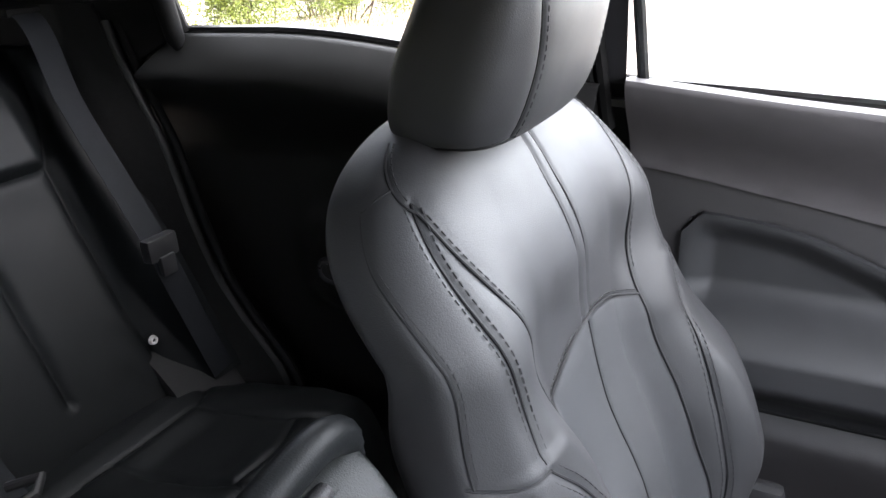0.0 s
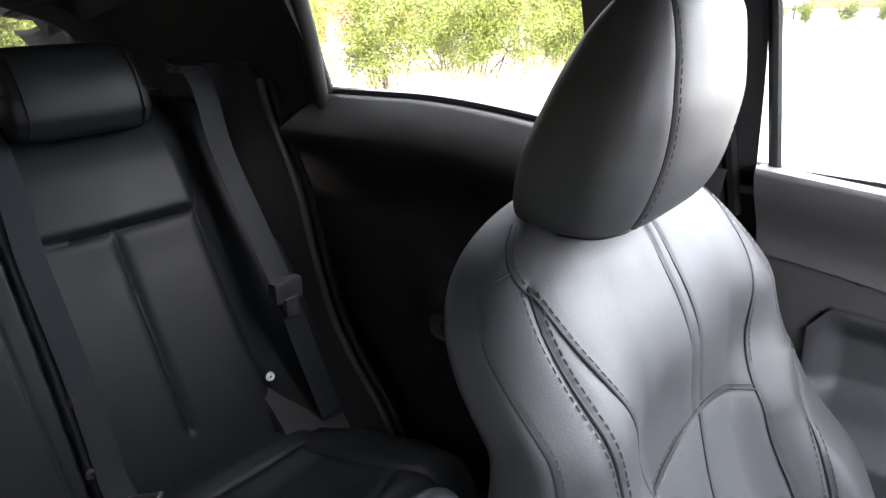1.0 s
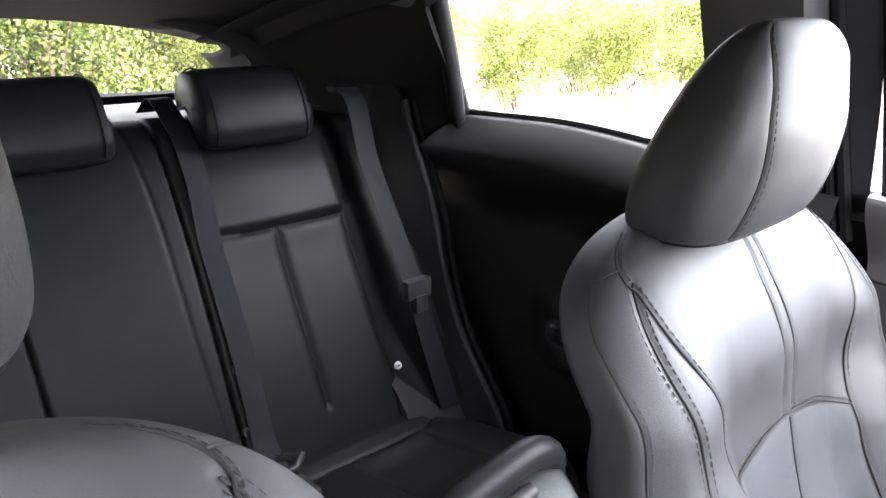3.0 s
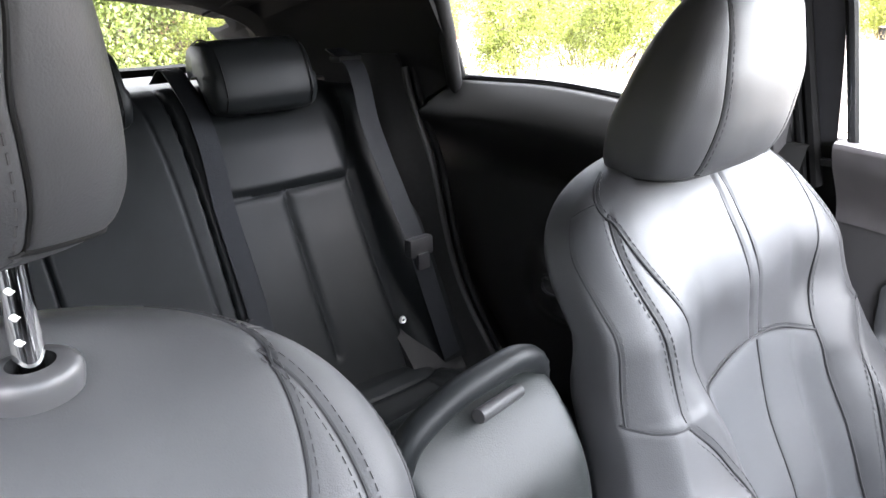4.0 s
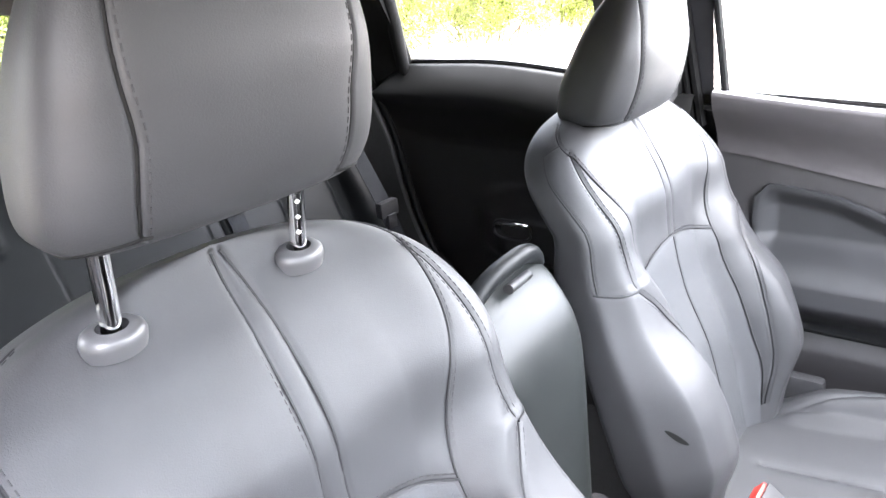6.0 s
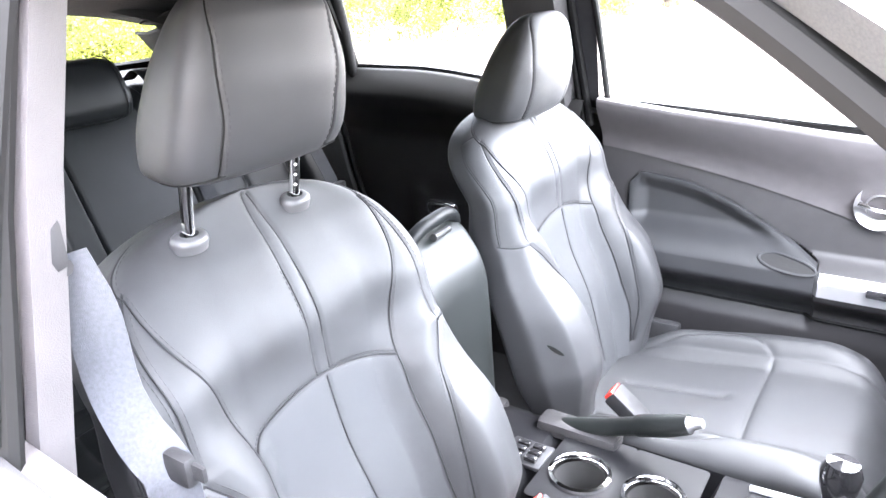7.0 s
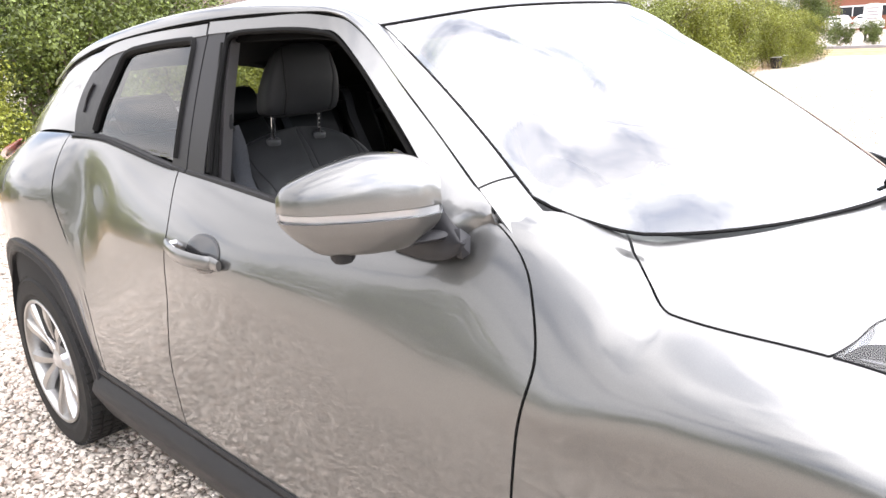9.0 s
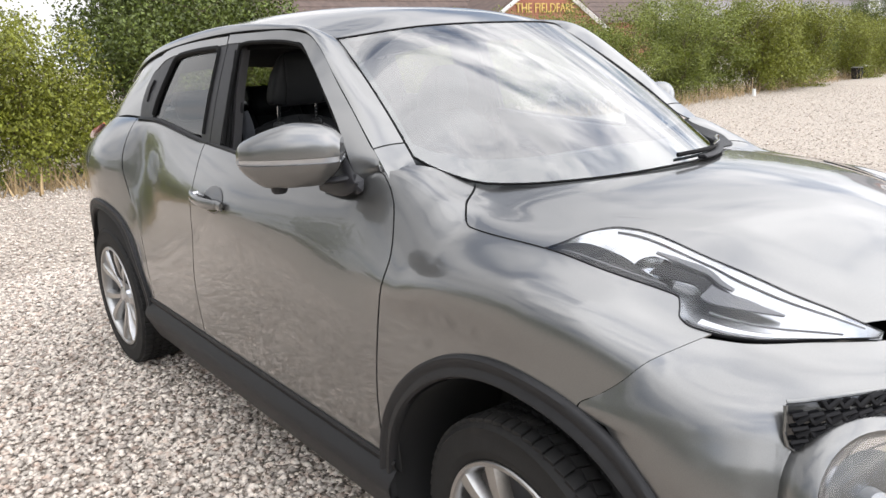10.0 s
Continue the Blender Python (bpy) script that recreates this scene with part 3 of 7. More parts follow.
def make_band():
    k = 40
    g = Geo()
    u = np.linspace(0, 1, k)
    for lo, hi in ((0.0, .13), (.965, 1.0)):
        p = screen(u[:, None], np.linspace(lo, hi, 4)[None]) - np.array((.002, 0, .003))
        g.grid(p[::-1])
    s = np.linspace(.02, .98, 20)
    for lo, hi in ((0, .022), (.978, 1)):
        p = screen(np.linspace(lo, hi, 3)[:, None], s[None]) - np.array((.002, 0, .003))
        g.grid(p[::-1])
    return g


part("ceramic_band", make_band(), GLOSS_BLACK, windscreen)

# ---- doors: frames, windows, handles ----
f_x = [-1.49, -1.3, -1.12, -1.02, -.95, -.85, -.75, -.65, -.545]
F_TOP_O = [(x, float(RAIL(np.array(x))[1])) for x in f_x]
F_TOP_I = [(-1.488, 1.460), (-1.40, 1.461), (-1.26, 1.461), (-1.13, 1.458), (-1.04, 1.452), (-.975, 1.444), (-.878, 1.394), (-.78, 1.322), (-.685, 1.244), (-.597, 1.160)]
R_TOP_O = [(-2.27, 1.40), (-2.14, 1.448), (-1.9, 1.472), (-1.5, 1.486)]
R_TOP_I = [(-2.20, 1.375), (-2.10, 1.417), (-1.9, 1.440), (-1.56, 1.455), (-1.497, 1.458)]


def front_frame():
    """Frame over the front window; towards the mirror its face tilts up like the pillar's."""
    p = strip(F_TOP_I + [(-.560, 1.118), (-.545, 1.066)], F_TOP_O + [(-.512, 1.150), (-.478, 1.106)], 70, 6, .003)
    p[..., 1] -= .024 * smooth(-1.05, -.85, p[..., 0]) * smooth(-.50, -.58, p[..., 0]) * (1 - np.linspace(0, 1, 6))[None]
    return Geo().shell(p, .016)


both(front_frame, "window_frame", PAINT, front_door, shift=BACK)
both(lambda: Geo().grid(strip([(x, z - .012) for x, z in F_TOP_O], [(x, z + .004) for x, z in F_TOP_O], 60, 4, -.014)), "door_rebate", SEAL, car)
R_TOP_LO = [(-2.36, 1.39), (-2.2, 1.442), (-1.95, 1.470), (-1.62, 1.484)]
R_TOP_LI = [(-2.28, 1.378), (-2.2, 1.402), (-1.95, 1.432), (-1.66, 1.452)]
both(lambda: Geo().shell(strip(R_TOP_I, R_TOP_O, 40, 4, .003), .03), "window_frame", PAINT, rear_door, left=lambda: Geo().shell(strip(R_TOP_LI, R_TOP_LO, 40, 4), .03))
both(lambda: Geo().shell(strip([(-1.412, 1.122), (-1.405, 1.3), (-1.408, 1.475)], [(-1.50, 1.122), (-1.492, 1.3), (-1.488, 1.475)], 20, 4, .0), .004), "pillar_trim", SATIN_BLACK, front_door, shift=BACK)
both(lambda: Geo().shell(strip([(-1.506, 1.122), (-1.498, 1.3), (-1.494, 1.475)], [(-1.585, 1.13), (-1.565, 1.3), (-1.555, 1.470)], 20, 4, .0), .004), "pillar_trim", SATIN_BLACK, rear_door, shift=BACK)
both(lambda: Geo().shell(strip([(-2.11, 1.19), (-2.08, 1.26), (-2.03, 1.35), (-1.985, 1.438)], [(-2.275, 1.18), (-2.29, 1.25), (-2.27, 1.32), (-2.205, 1.395)], 24, 6, .0), .003), "pillar_trim", SATIN_BLACK, rear_door,
     left=lambda: Geo().shell(strip([(-2.29, 1.16), (-2.285, 1.25), (-2.27, 1.38)], [(-2.36, 1.16), (-2.36, 1.25), (-2.34, 1.385)], 24, 6, .002), .008))
both(lambda: Geo().tube(trace([(-2.215, 1.25), (-2.205, 1.29), (-2.175, 1.335)], 12, .001), .010, 8, flat=.5), "hidden_handle", BLACK_PLASTIC, rear_door, shift=(-.13, 0, 0))
both(lambda: Geo().tube(trace([(-.60, 1.136), (-.70, 1.221), (-.795, 1.301), (-.89, 1.376), (-.985, 1.435), (-1.04, 1.447), (-1.13, 1.455), (-1.25, 1.458), (-1.375, 1.455), (-1.40, 1.435), (-1.398, 1.3), (-1.39, 1.128)], 90, -.004), .008, 8), "window_seal", SEAL, front_door, shift=BACK)
both(lambda: Geo().tube(trace([(-1.565, 1.15), (-1.555, 1.3), (-1.552, 1.435), (-1.575, 1.447), (-1.9, 1.434), (-1.985, 1.415), (-2.03, 1.345), (-2.08, 1.26), (-2.105, 1.198)], 80, -.004), .012, 8), "window_seal", SEAL, rear_door,
     left=lambda: Geo().tube(trace([(-1.70, 1.13), (-1.695, 1.3), (-1.69, 1.44), (-1.95, 1.43), (-2.2, 1.40), (-2.272, 1.375), (-2.28, 1.25), (-2.28, 1.17)], 80, -.004), .010, 8))


def belt_strip(x0, x1):
    x = np.linspace(x0, x1, 40)
    z = BELT(x)[:, 1]
    p = np.stack([upper(x, z + dz, o) for dz, o in ((-.004, .0), (-.003, .004), (.005, .004), (.008, .0), (.007, -.010), (-.002, -.013))], 1)
    return Geo().grid(p)


both(lambda: belt_strip(-1.50, -.60), "belt_seal", BLACK_PLASTIC, front_door, shift=(-.13, 0, -.032))
both(lambda: belt_strip(-2.27, -1.506), "belt_seal", BLACK_PLASTIC, rear_door, left=lambda: belt_strip(-2.36, -1.64), shift=(0, 0, -.024))
both(lambda: Geo().grid(strip([(-2.115, 1.19), (-1.8, 1.155), (-1.56, 1.14)], [(-1.99, 1.425), (-1.8, 1.44), (-1.55, 1.45)], 24, 12, -.008)), "rear_pane", TINTED, rear_door, "dark tinted rear door glass",
              left=lambda: Geo().grid(strip([(-2.30, 1.15), (-2.0, 1.14), (-1.68, 1.12)], [(-2.28, 1.385), (-2.0, 1.43), (-1.68, 1.455)], 24, 12, -.008)))
pane_l = part("front_pane", Geo().grid(strip([(-1.40, 1.12), (-1.0, 1.10), (-.60, 1.10)], [(-1.40, 1.46), (-1.05, 1.465), (-.62, 1.14)], 30, 12, -.012)).flip_y().moved(Matrix.Translation(BACK)), CLEAR, front_door[1], "clear passenger door glass")
pane_l.visible_shadow = False
both(lambda: Geo().shell(strip([(-2.93, 1.10), (-2.6, 1.175), (-2.16, 1.185)], [(-2.90, 1.315), (-2.5, 1.402), (-2.10, 1.445)], 40, 8, -.005), .004), "quarter_pillar", PAINT, quarter,
     left=lambda: Geo().shell(strip([(-2.93, 1.10), (-2.6, 1.168), (-2.365, 1.17)], [(-2.90, 1.315), (-2.5, 1.402), (-2.36, 1.425)], 30, 8), .004))


def make_handle():
    g = Geo()
    x = np.linspace(-1.415, -1.165, 40)
    z = np.interp(x, [-1.415, -1.165], [.972, .958])
    w = half_width(x, z)
    t = np.linspace(0, 1, 40)
    lift = .012 + .026 * np.sin(np.pi * np.clip(t * 1.15, 0, 1)) ** .6
    p = np.stack([x, -(w + lift), z], -1)
    r = .0125 + .006 * np.sin(np.pi * t) ** .5
    return g.tube(p, r, 12, flat=.55, up=(0, 1, 0))


def make_recess_shade():
    an, r = np.meshgrid(np.linspace(0, 2 * np.pi, 32, endpoint=False), np.array((1, .97, .8, .01)), indexing="ij")
    cx, cz = -1.262, .967
    x, z = cx + .078 * np.cos(an) * r, cz + .044 * np.sin(an) * r
    w = half_width(x, z) + np.where(r > .99, .0015, np.where(r > .9, .002, .0012))
    return Geo().grid(np.stack([x, -w, z], -1)[:, ::-1], wrap_u=True)


both(make_handle, "door_handle", PAINT, front_door)
# Flat black disc puts the dish's dark reflection into the colour.
both(make_recess_shade, "handle_recess_shade", GLOSS_BLACK, front_door)


def key_barrel():
    w = float(half_width(np.array(-1.40), np.array(.968)))
    return Geo().spin([(.001, 0), (.008, 0), (.009, .004), (.009, .03)], 20, "y", (-1.400, -(w + .026), .971))


part("key_barrel", key_barrel(), SATIN_SILVER, front_door[0])


# ---- cladding, sills, arches ----
def make_arch(cx, a0, a1):
    an = np.linspace(radians(a0), radians(a1), 60)
    prof = [(.455, -.002), (.4545, .008), (.449, .013), (.438, .012), (.431, .007), (.426, .007), (.419, .012), (.410, .012), (.404, .005), (.402, -.06)]
    p = []
    for rad, out in prof:
        x, z = cx + rad * np.cos(an), ARCH_Z + rad * np.sin(an) * (1.0 if rad > .4 else 1.0)
        p.append(np.stack([x, -(half_width(np.clip(x, -3.15, .65), z) + out), z], -1))
    return Geo().grid(np.stack(p, 1)[::-1])


both(lambda: make_arch(ARCH_F, 4, 186), "arch_cladding", BLACK_PLASTIC, car)
both(lambda: make_arch(ARCH_R, -6, 176), "arch_cladding", BLACK_PLASTIC, car)


def make_sill():
    x = np.linspace(-2.10, -.31, 50)
    prof = [(-.002, .425), (.004, .425), (.008, .416), (.003, .404), (.001, .396), (.007, .390), (.022, .372), (.030, .352), (.026, .335), (.004, .285), (-.02, .235), (-.07, .215), (-.2, .21)]
    w = half_width(x, np.full_like(x, .42))
    return Geo().grid(np.stack([np.stack([x, -(w + o), np.full_like(x, z) + .012 * smooth(-1.2, -2.1, x)], -1) for o, z in prof], 1)[:, ::-1])


both(make_sill, "sill_cladding", BLACK_PLASTIC, car)


def make_well(cx):
    an = np.linspace(radians(-15), radians(195), 40)
    y = np.linspace(-.86, -.50, 6)
    p = np.stack([np.stack([cx + .40 * np.cos(an), np.full_like(an, k), ARCH_Z + .40 * np.sin(an)], -1) for k in y], 1)
    g = Geo().grid(p)
    c = np.stack([np.stack([cx + r * np.cos(an), np.full_like(an, -.50), ARCH_Z + r * np.sin(an)], -1) for r in (.40, .02)], 1)
    return g.grid(c)


both(lambda: make_well(ARCH_F), "wheel_well", DARK, car)
both(lambda: make_well(ARCH_R), "wheel_well", DARK, car)
part("underbody", Geo().box((-1.23, 0, .25), (2.6, 1.55, .06)).box((-1.2, 0, .28), (3.6, .96, .10)), DARK, car)


# ---- bumper, lamps, grille ----
def bumper(s, z):
    s, z = np.broadcast_arrays(np.asarray(s, float), np.asarray(z, float))
    xs = table([(.2, .52), (.45, .505), (.55, .472), (.65, .415), (.72, .338), (.783, .253), (.813, .293), (.841, .328), (.868, .355), (.887, .378), (.93, .405)])(z)
    xc = table([(.2, .74), (.35, .80), (.55, .81), (.7, .80), (.8, .785), (.88, .75), (.93, .70)])(z)
    ws = half_width(np.clip(xs, -3, .66), np.clip(z, .42, .92))
    ph = s * np.pi / 2
    w = ws * np.cos(ph).clip(0) ** .80
    return np.stack([xs + (xc - xs) * np.sin(ph) ** .86, -w, z], -1)


CROWN = curve3([(.387, -.660, .902), (.447, -.612, .890), (.522, -.521, .885), (.592, -.43, .880), (.64, -.34, .877), (.69, -.24, .878), (.725, -.12, .884), (.735, 0, .888)])


def make_bumper():
    s = np.linspace(0, 1, 80)
    t = np.linspace(0, 1, 34)
    knee = .835
    low = bumper(s[:, None], .24 + (knee - .24) * t[None])
    a, c = bumper(s, np.full(80, knee)), CROWN(s)
    m = bumper(s, np.full(80, .885))
    k = np.linspace(0, 1, 14)[1:][None, :, None]
    top = a[:, None] * (1 - k) ** 2 + 2 * k * (1 - k) * (m * .6 + .4 * (a + c) / 2)[:, None] + k * k * c[:, None]
    p = np.concatenate([low, top], 1)
    for _ in range(26):
        p[:, 1:-1] = .5 * p[:, 1:-1] + .25 * (p[:, 2:] + p[:, :-2])
    # the side edge lies along the fender's front edge
    z = p[0, :, 2]
    v = np.interp(z, side(bump_seam(VS[VS <= 4]), VS[VS <= 4])[:, 2], VS[VS <= 4])
    edge = side(bump_seam(v), v) + np.array((.0007, 0, 0))
    k = ((1 - s) ** 7)[:, None, None] * smooth(.755, .775, z)[None, :, None]
    p = p + (edge - p[0])[None] * k
    q = p[::-1] * np.array((1, -1, 1))
    return Geo().shell(np.concatenate([p, q[1:]], 0), .004)


front_bumper = part("front_bumper", make_bumper(), PAINT, car)


def on_bumper(s, z, out):
    e = .004
    p = bumper(s, z)
    n = np.cross(bumper(np.asarray(s) + e, z) - bumper(np.asarray(s) - e, z), bumper(s, np.asarray(z) + e) - bumper(s, np.asarray(z) - e))
    return p + out * n / np.linalg.norm(n, axis=-1, keepdims=True)


grille_low = table([(.31, .856), (.35, .805), (.385, .785), (.44, .812), (.52, .832), (.60, .832), (.70, .815), (.85, .75), (1, .72)])


GRILLE_TOP = table([(.31, .858), (.45, .866), (.7, .868), (1, .862)])


def make_grille():
    s, t = np.meshgrid(np.linspace(.31, 1, 60), np.linspace(0, 1, 12), indexing="ij")
    lo = grille_low(s)
    return Geo().grid(on_bumper(s, lo + (GRILLE_TOP(s) - lo) * t, .002))


both(make_grille, "upper_grille", GLOSS_BLACK, front_bumper, "black honeycomb grille panel")


def make_mesh_bars():
    g = Geo()
    for row in range(7):
        for k in range(24):
            s0, z0 = .315 + .030 * k + .015 * (row % 2), .862 - .020 * row
            for ds, dz in ((.015, -.010), (-.015, -.010), (.024, .004)):
                q = np.linspace(0, 1, 4)
                s, z = s0 + ds * q, z0 + dz * q
                if z.min() > grille_low(s).max() + .004 and z.max() < GRILLE_TOP(s).min() and s.max() < 1 and s.min() > .315:
                    g.tube(on_bumper(s, z, .010), .0042, 5)
    return g


both(make_mesh_bars, "grille_mesh", LAMP_BLACK, front_bumper)
def grille_edge():
    a = np.linspace(.31, 1, 50)
    low = on_bumper(a[::-1], grille_low(a[::-1]), .003)
    return Geo().tube(np.concatenate([on_bumper(a, GRILLE_TOP(a) + .002, .001), low]), .0035, 8)


both(grille_edge, "grille_trim", PAINT, front_bumper)


def lamp_frame(s, z):
    c = on_bumper(np.array(s), np.array(z), 0.0)
    n = on_bumper(np.array(s), np.array(z), 1.0) - c
    return Matrix.Translation(Vector(c)) @ Vector(n).to_track_quat("Z", "Y").to_matrix().to_4x4()


LAMP_M = lamp_frame(.475, .705) @ Matrix.Scale(1.12, 4)
both(lambda: Geo().spin([(.125, -.03), (.128, .0), (.120, .022), (.104, .032), (.098, .026), (.096, -.01)], 40, "z").moved(LAMP_M), "lamp_surround", PAINT, front_bumper)
round_lamp = both(lambda: Geo().spin([(.001, -.02), (.05, -.012), (.085, .006), (.097, .022)], 40, "z").moved(LAMP_M), "round_headlamp", CHROME, front_bumper, "round chrome headlamp reflector")
both(lambda: Geo().spin([(.001, .040), (.05, .036), (.085, .028), (.097, .02)], 40, "z").moved(LAMP_M), "lens", LENS, round_lamp)
both(lambda: Geo().spin([(.001, .02), (.018, .018), (.022, -.01)], 20, "z").moved(LAMP_M), "bulb", SATIN_SILVER, round_lamp)


def lamp_sheet(out, n=60, m=14, sink=0.0):
    x = np.linspace(.033, .585, n)
    lo = v_at(x, lamp_low(x)[..., 0], 1, 3.0, 6.9)
    hi = v_at(x, lamp_up(x)[..., 0], 1, 3.0, 6.9)
    t = np.linspace(0, 1, m)
    v = lo[:, None] * (1 - t) + hi[:, None] * t
    p = side(x[:, None] + 0 * v, v)
    p[..., 2] += out - sink * np.sin(np.pi * t)[None] ** 1.1
    return p


headlamp = both(lambda: Geo().grid(lamp_sheet(-.002, 90, sink=.026)), "headlamp", LAMP_CHROME, car, "clear boomerang headlamp with amber bulb")
lens = both(lambda: Geo().grid(lamp_sheet(.002, 90)), "lens", LENS, headlamp)
for one in lens:
    one.visible_shadow = False


def lamp_rim():
    p = lamp_sheet(.001, 120)
    loop = np.concatenate([p[:, 0], p[::-1, -1]])
    return Geo().tube(loop, .0013, 6, closed=True)


both(lamp_rim, "lamp_rim", LAMP_BLACK, headlamp)


def lamp_patch(x0, x1, t0, t1, lift):
    """A piece inside the headlamp between two fractions of its width, each (rear, front)."""
    u = np.linspace(0, 1, 24)
    x = x0 + (x1 - x0) * u
    lo, hi = lamp_low(x)[..., 0], lamp_up(x)[..., 0]
    f = (np.interp(u, (0, 1), t0) + 0 * u)[:, None] * (1 - np.linspace(0, 1, 8)) + np.interp(u, (0, .5, 1), t1)[:, None] * np.linspace(0, 1, 8)
    w = lo[:, None] + (hi - lo)[:, None] * f
    p = side(x[:, None] + 0 * w, v_at(x[:, None] + 0 * w, w, 1, 3.0, 6.9))
    p[..., 2] += lift
    return Geo().shell(p, .004)


both(lambda: lamp_patch(.042, .302, (.01, .01), (.46, .36, .06), -.001), "lamp_pocket", LAMP_BLACK, headlamp)
both(lambda: lamp_patch(.06, .27, (.10, .12), (.13, .14, .145), .0), "pocket_rib", ALLOY_DARK, headlamp)
both(lambda: lamp_patch(.225, .325, (.30, .44), (.58, .60, .64), -.005), "dark_lens", LAMP_BLACK, headlamp)
both(lambda: lamp_patch(.326, .452, (.40, .62), (.64, .69, .65), -.005), "dark_wedge", ALLOY_DARK, headlamp)
both(lambda: lamp_patch(.20, .36, (.70, .72), (.74, .84, .76), -.005), "upper_strip", ALLOY_DARK, headlamp)
both(lambda: lamp_patch(.10, .56, (.90, .88), (.915, .915, .90), -.002), "upper_rib", SATIN_SILVER, headlamp)
both(lambda: lamp_patch(.345, .575, (.0, .0), (.055, .05, .06), -.001), "lower_bezel", LAMP_BLACK, headlamp)
both(lambda: lamp_patch(.36, .56, (.12, .14), (.19, .18, .20), -.004), "light_bar", SATIN_SILVER, headlamp)
both(lambda: lamp_patch(.36, .54, (.30, .36), (.325, .345, .385), -.004), "light_rib", ALLOY_DARK, headlamp)
both(lambda: Geo().spin([(.001, .014), (.008, .011), (.011, .0), (.008, -.012), (.001, -.014)], 16, "z", (.180, -.603, .968)), "amber_bulb", AMBER, headlamp)
both(lambda: Geo().spin([(.002, -.02), (.03, -.012), (.042, .008), (.044, .014)], 28, "z").moved(Matrix.Translation((.222, -.582, .950)) @ Euler((radians(38), radians(28), 0)).to_matrix().to_4x4()), "reflector", CHROME, headlamp)

# ---- tail ----
def make_tail():
    v = np.linspace(0, 4, 30)
    e = side(np.full(30, -3.19), v)
    t = np.linspace(-1, 1, 31)
    p = np.stack([np.stack([-3.19 - .10 * (1 - t * t) * np.ones(31), e[k, 1] * -t * np.ones(31), np.full(31, e[k, 2] + .02 * (1 - t * t))], -1) for k in range(30)], 1)
    return Geo().shell(p[::-1], .004)


def tail_frame(u, s):
    """Tailgate window plane: u across -1..1, s from the sill up to the roof."""
    u, s = np.broadcast_arrays(np.asarray(u, float), np.asarray(s, float))
    return np.stack([-3.10 + .22 * s + .14 * np.abs(u) ** 3, u * (.66 - .14 * s), 1.115 + .235 * s + .05 * s * (1 - u * u) + .02 * (1 - u * u)], -1)


tailgate = part("tailgate", make_tail(), PAINT, car)
ang = np.linspace(0, 2 * np.pi, 64, endpoint=False)
sq = lambda a, n: np.sign(a) * np.abs(a) ** (2 / n)
o_loop = tail_frame(sq(np.cos(ang), 8), .5 + .5 * sq(np.sin(ang), 8))
i_loop = tail_frame(.96 * sq(np.cos(ang), 3.0), .56 + .34 * sq(np.sin(ang), 3.0))
part("window_surround", Geo().ring(o_loop, i_loop), LAMP_BLACK, tailgate)
part("inner_surround", Geo().ring(o_loop + np.array((.03, 0, -.02)), i_loop + np.array((.03, 0, -.005))).ring(i_loop + np.array((.03, 0, -.005)), i_loop), LINER, tailgate)
uu, ss = np.meshgrid(np.linspace(-.98, .98, 20), np.linspace(.18, .94, 10), indexing="ij")
part("rear_window", Geo().grid(tail_frame(uu, ss) + np.array((.004, 0, 0))), TINTED, tailgate, "tinted tailgate window")
both(lambda: Geo().tube(side(np.linspace(-3.17, -2.78, 24), np.linspace(3.55, 3.75, 24)) + np.array((0, -.004, .012)), np.r_[np.linspace(.035, .03, 12), np.linspace(.03, .006, 12)], 10, flat=.5), "tail_lamp", RED_LENS, car)


def fuel_flap():
    x, v = np.meshgrid(np.linspace(-2.86, -2.62, 20), np.linspace(2.75, 3.35, 14), indexing="ij")
    return Geo().shell(side(x, v) + np.array((0, -.003, 0)), .003)


part("fuel_flap", fuel_flap(), PAINT, quarter[0])


# ---- door mirror ----
MIRROR_C = np.array((-.628, -.900, 1.168))
MIRROR_A, MIRROR_N = np.array((-.66, -.75, 0)), np.array((.75, -.66, 0))
M_TOP = table([(-1, .040), (-.85, .060), (-.5, .078), (-.15, .082), (.3, .070), (.7, .051), (.92, .036), (1, .022)])
M_LOW = table([(-1, -.050), (-.8, -.076), (0, -.086), (.5, -.084), (.8, -.074), (.95, -.054), (1, -.032)])
M_DEPTH = table([(-1, .030), (-.7, .052), (0, .064), (.6, .056), (.9, .036), (1, .016)])


def mirror_rows(grow=0.0):
    """Sections of the mirror housing from the door outwards."""
    th = np.linspace(0, 2 * np.pi, 56, endpoint=False)
    rows = []
    for t in np.sin(np.linspace(-np.pi / 2, np.pi / 2, 40)):
        top, low, dep = float(M_TOP(t)) + grow, float(M_LOW(t)) - grow, float(M_DEPTH(t)) + grow
        c, s = np.cos(th), np.sin(th)
        n = np.where(c > 0, dep * sq(c, 2.5), .045 * sq(c, 6))
        z = np.where(s > 0, top * sq(s, 2.6), -low * sq(s, 4.2))
        k = 1 - .30 * smooth(-.012, -.085, z)
        n = n * k
        rows.append(MIRROR_C + MIRROR_A * ((.132 + grow) * t * k)[:, None] + n[:, None] * MIRROR_N + z[:, None] * np.array((0, 0, 1)))
    return np.array(rows)


def mirror_part(z0, z1, grow=0.0):
    q = mirror_rows(grow)
    q[..., 2] = np.clip(q[..., 2], MIRROR_C[2] + z0, MIRROR_C[2] + z1)
    return Geo().grid(q, wrap_v=True, cap=True)


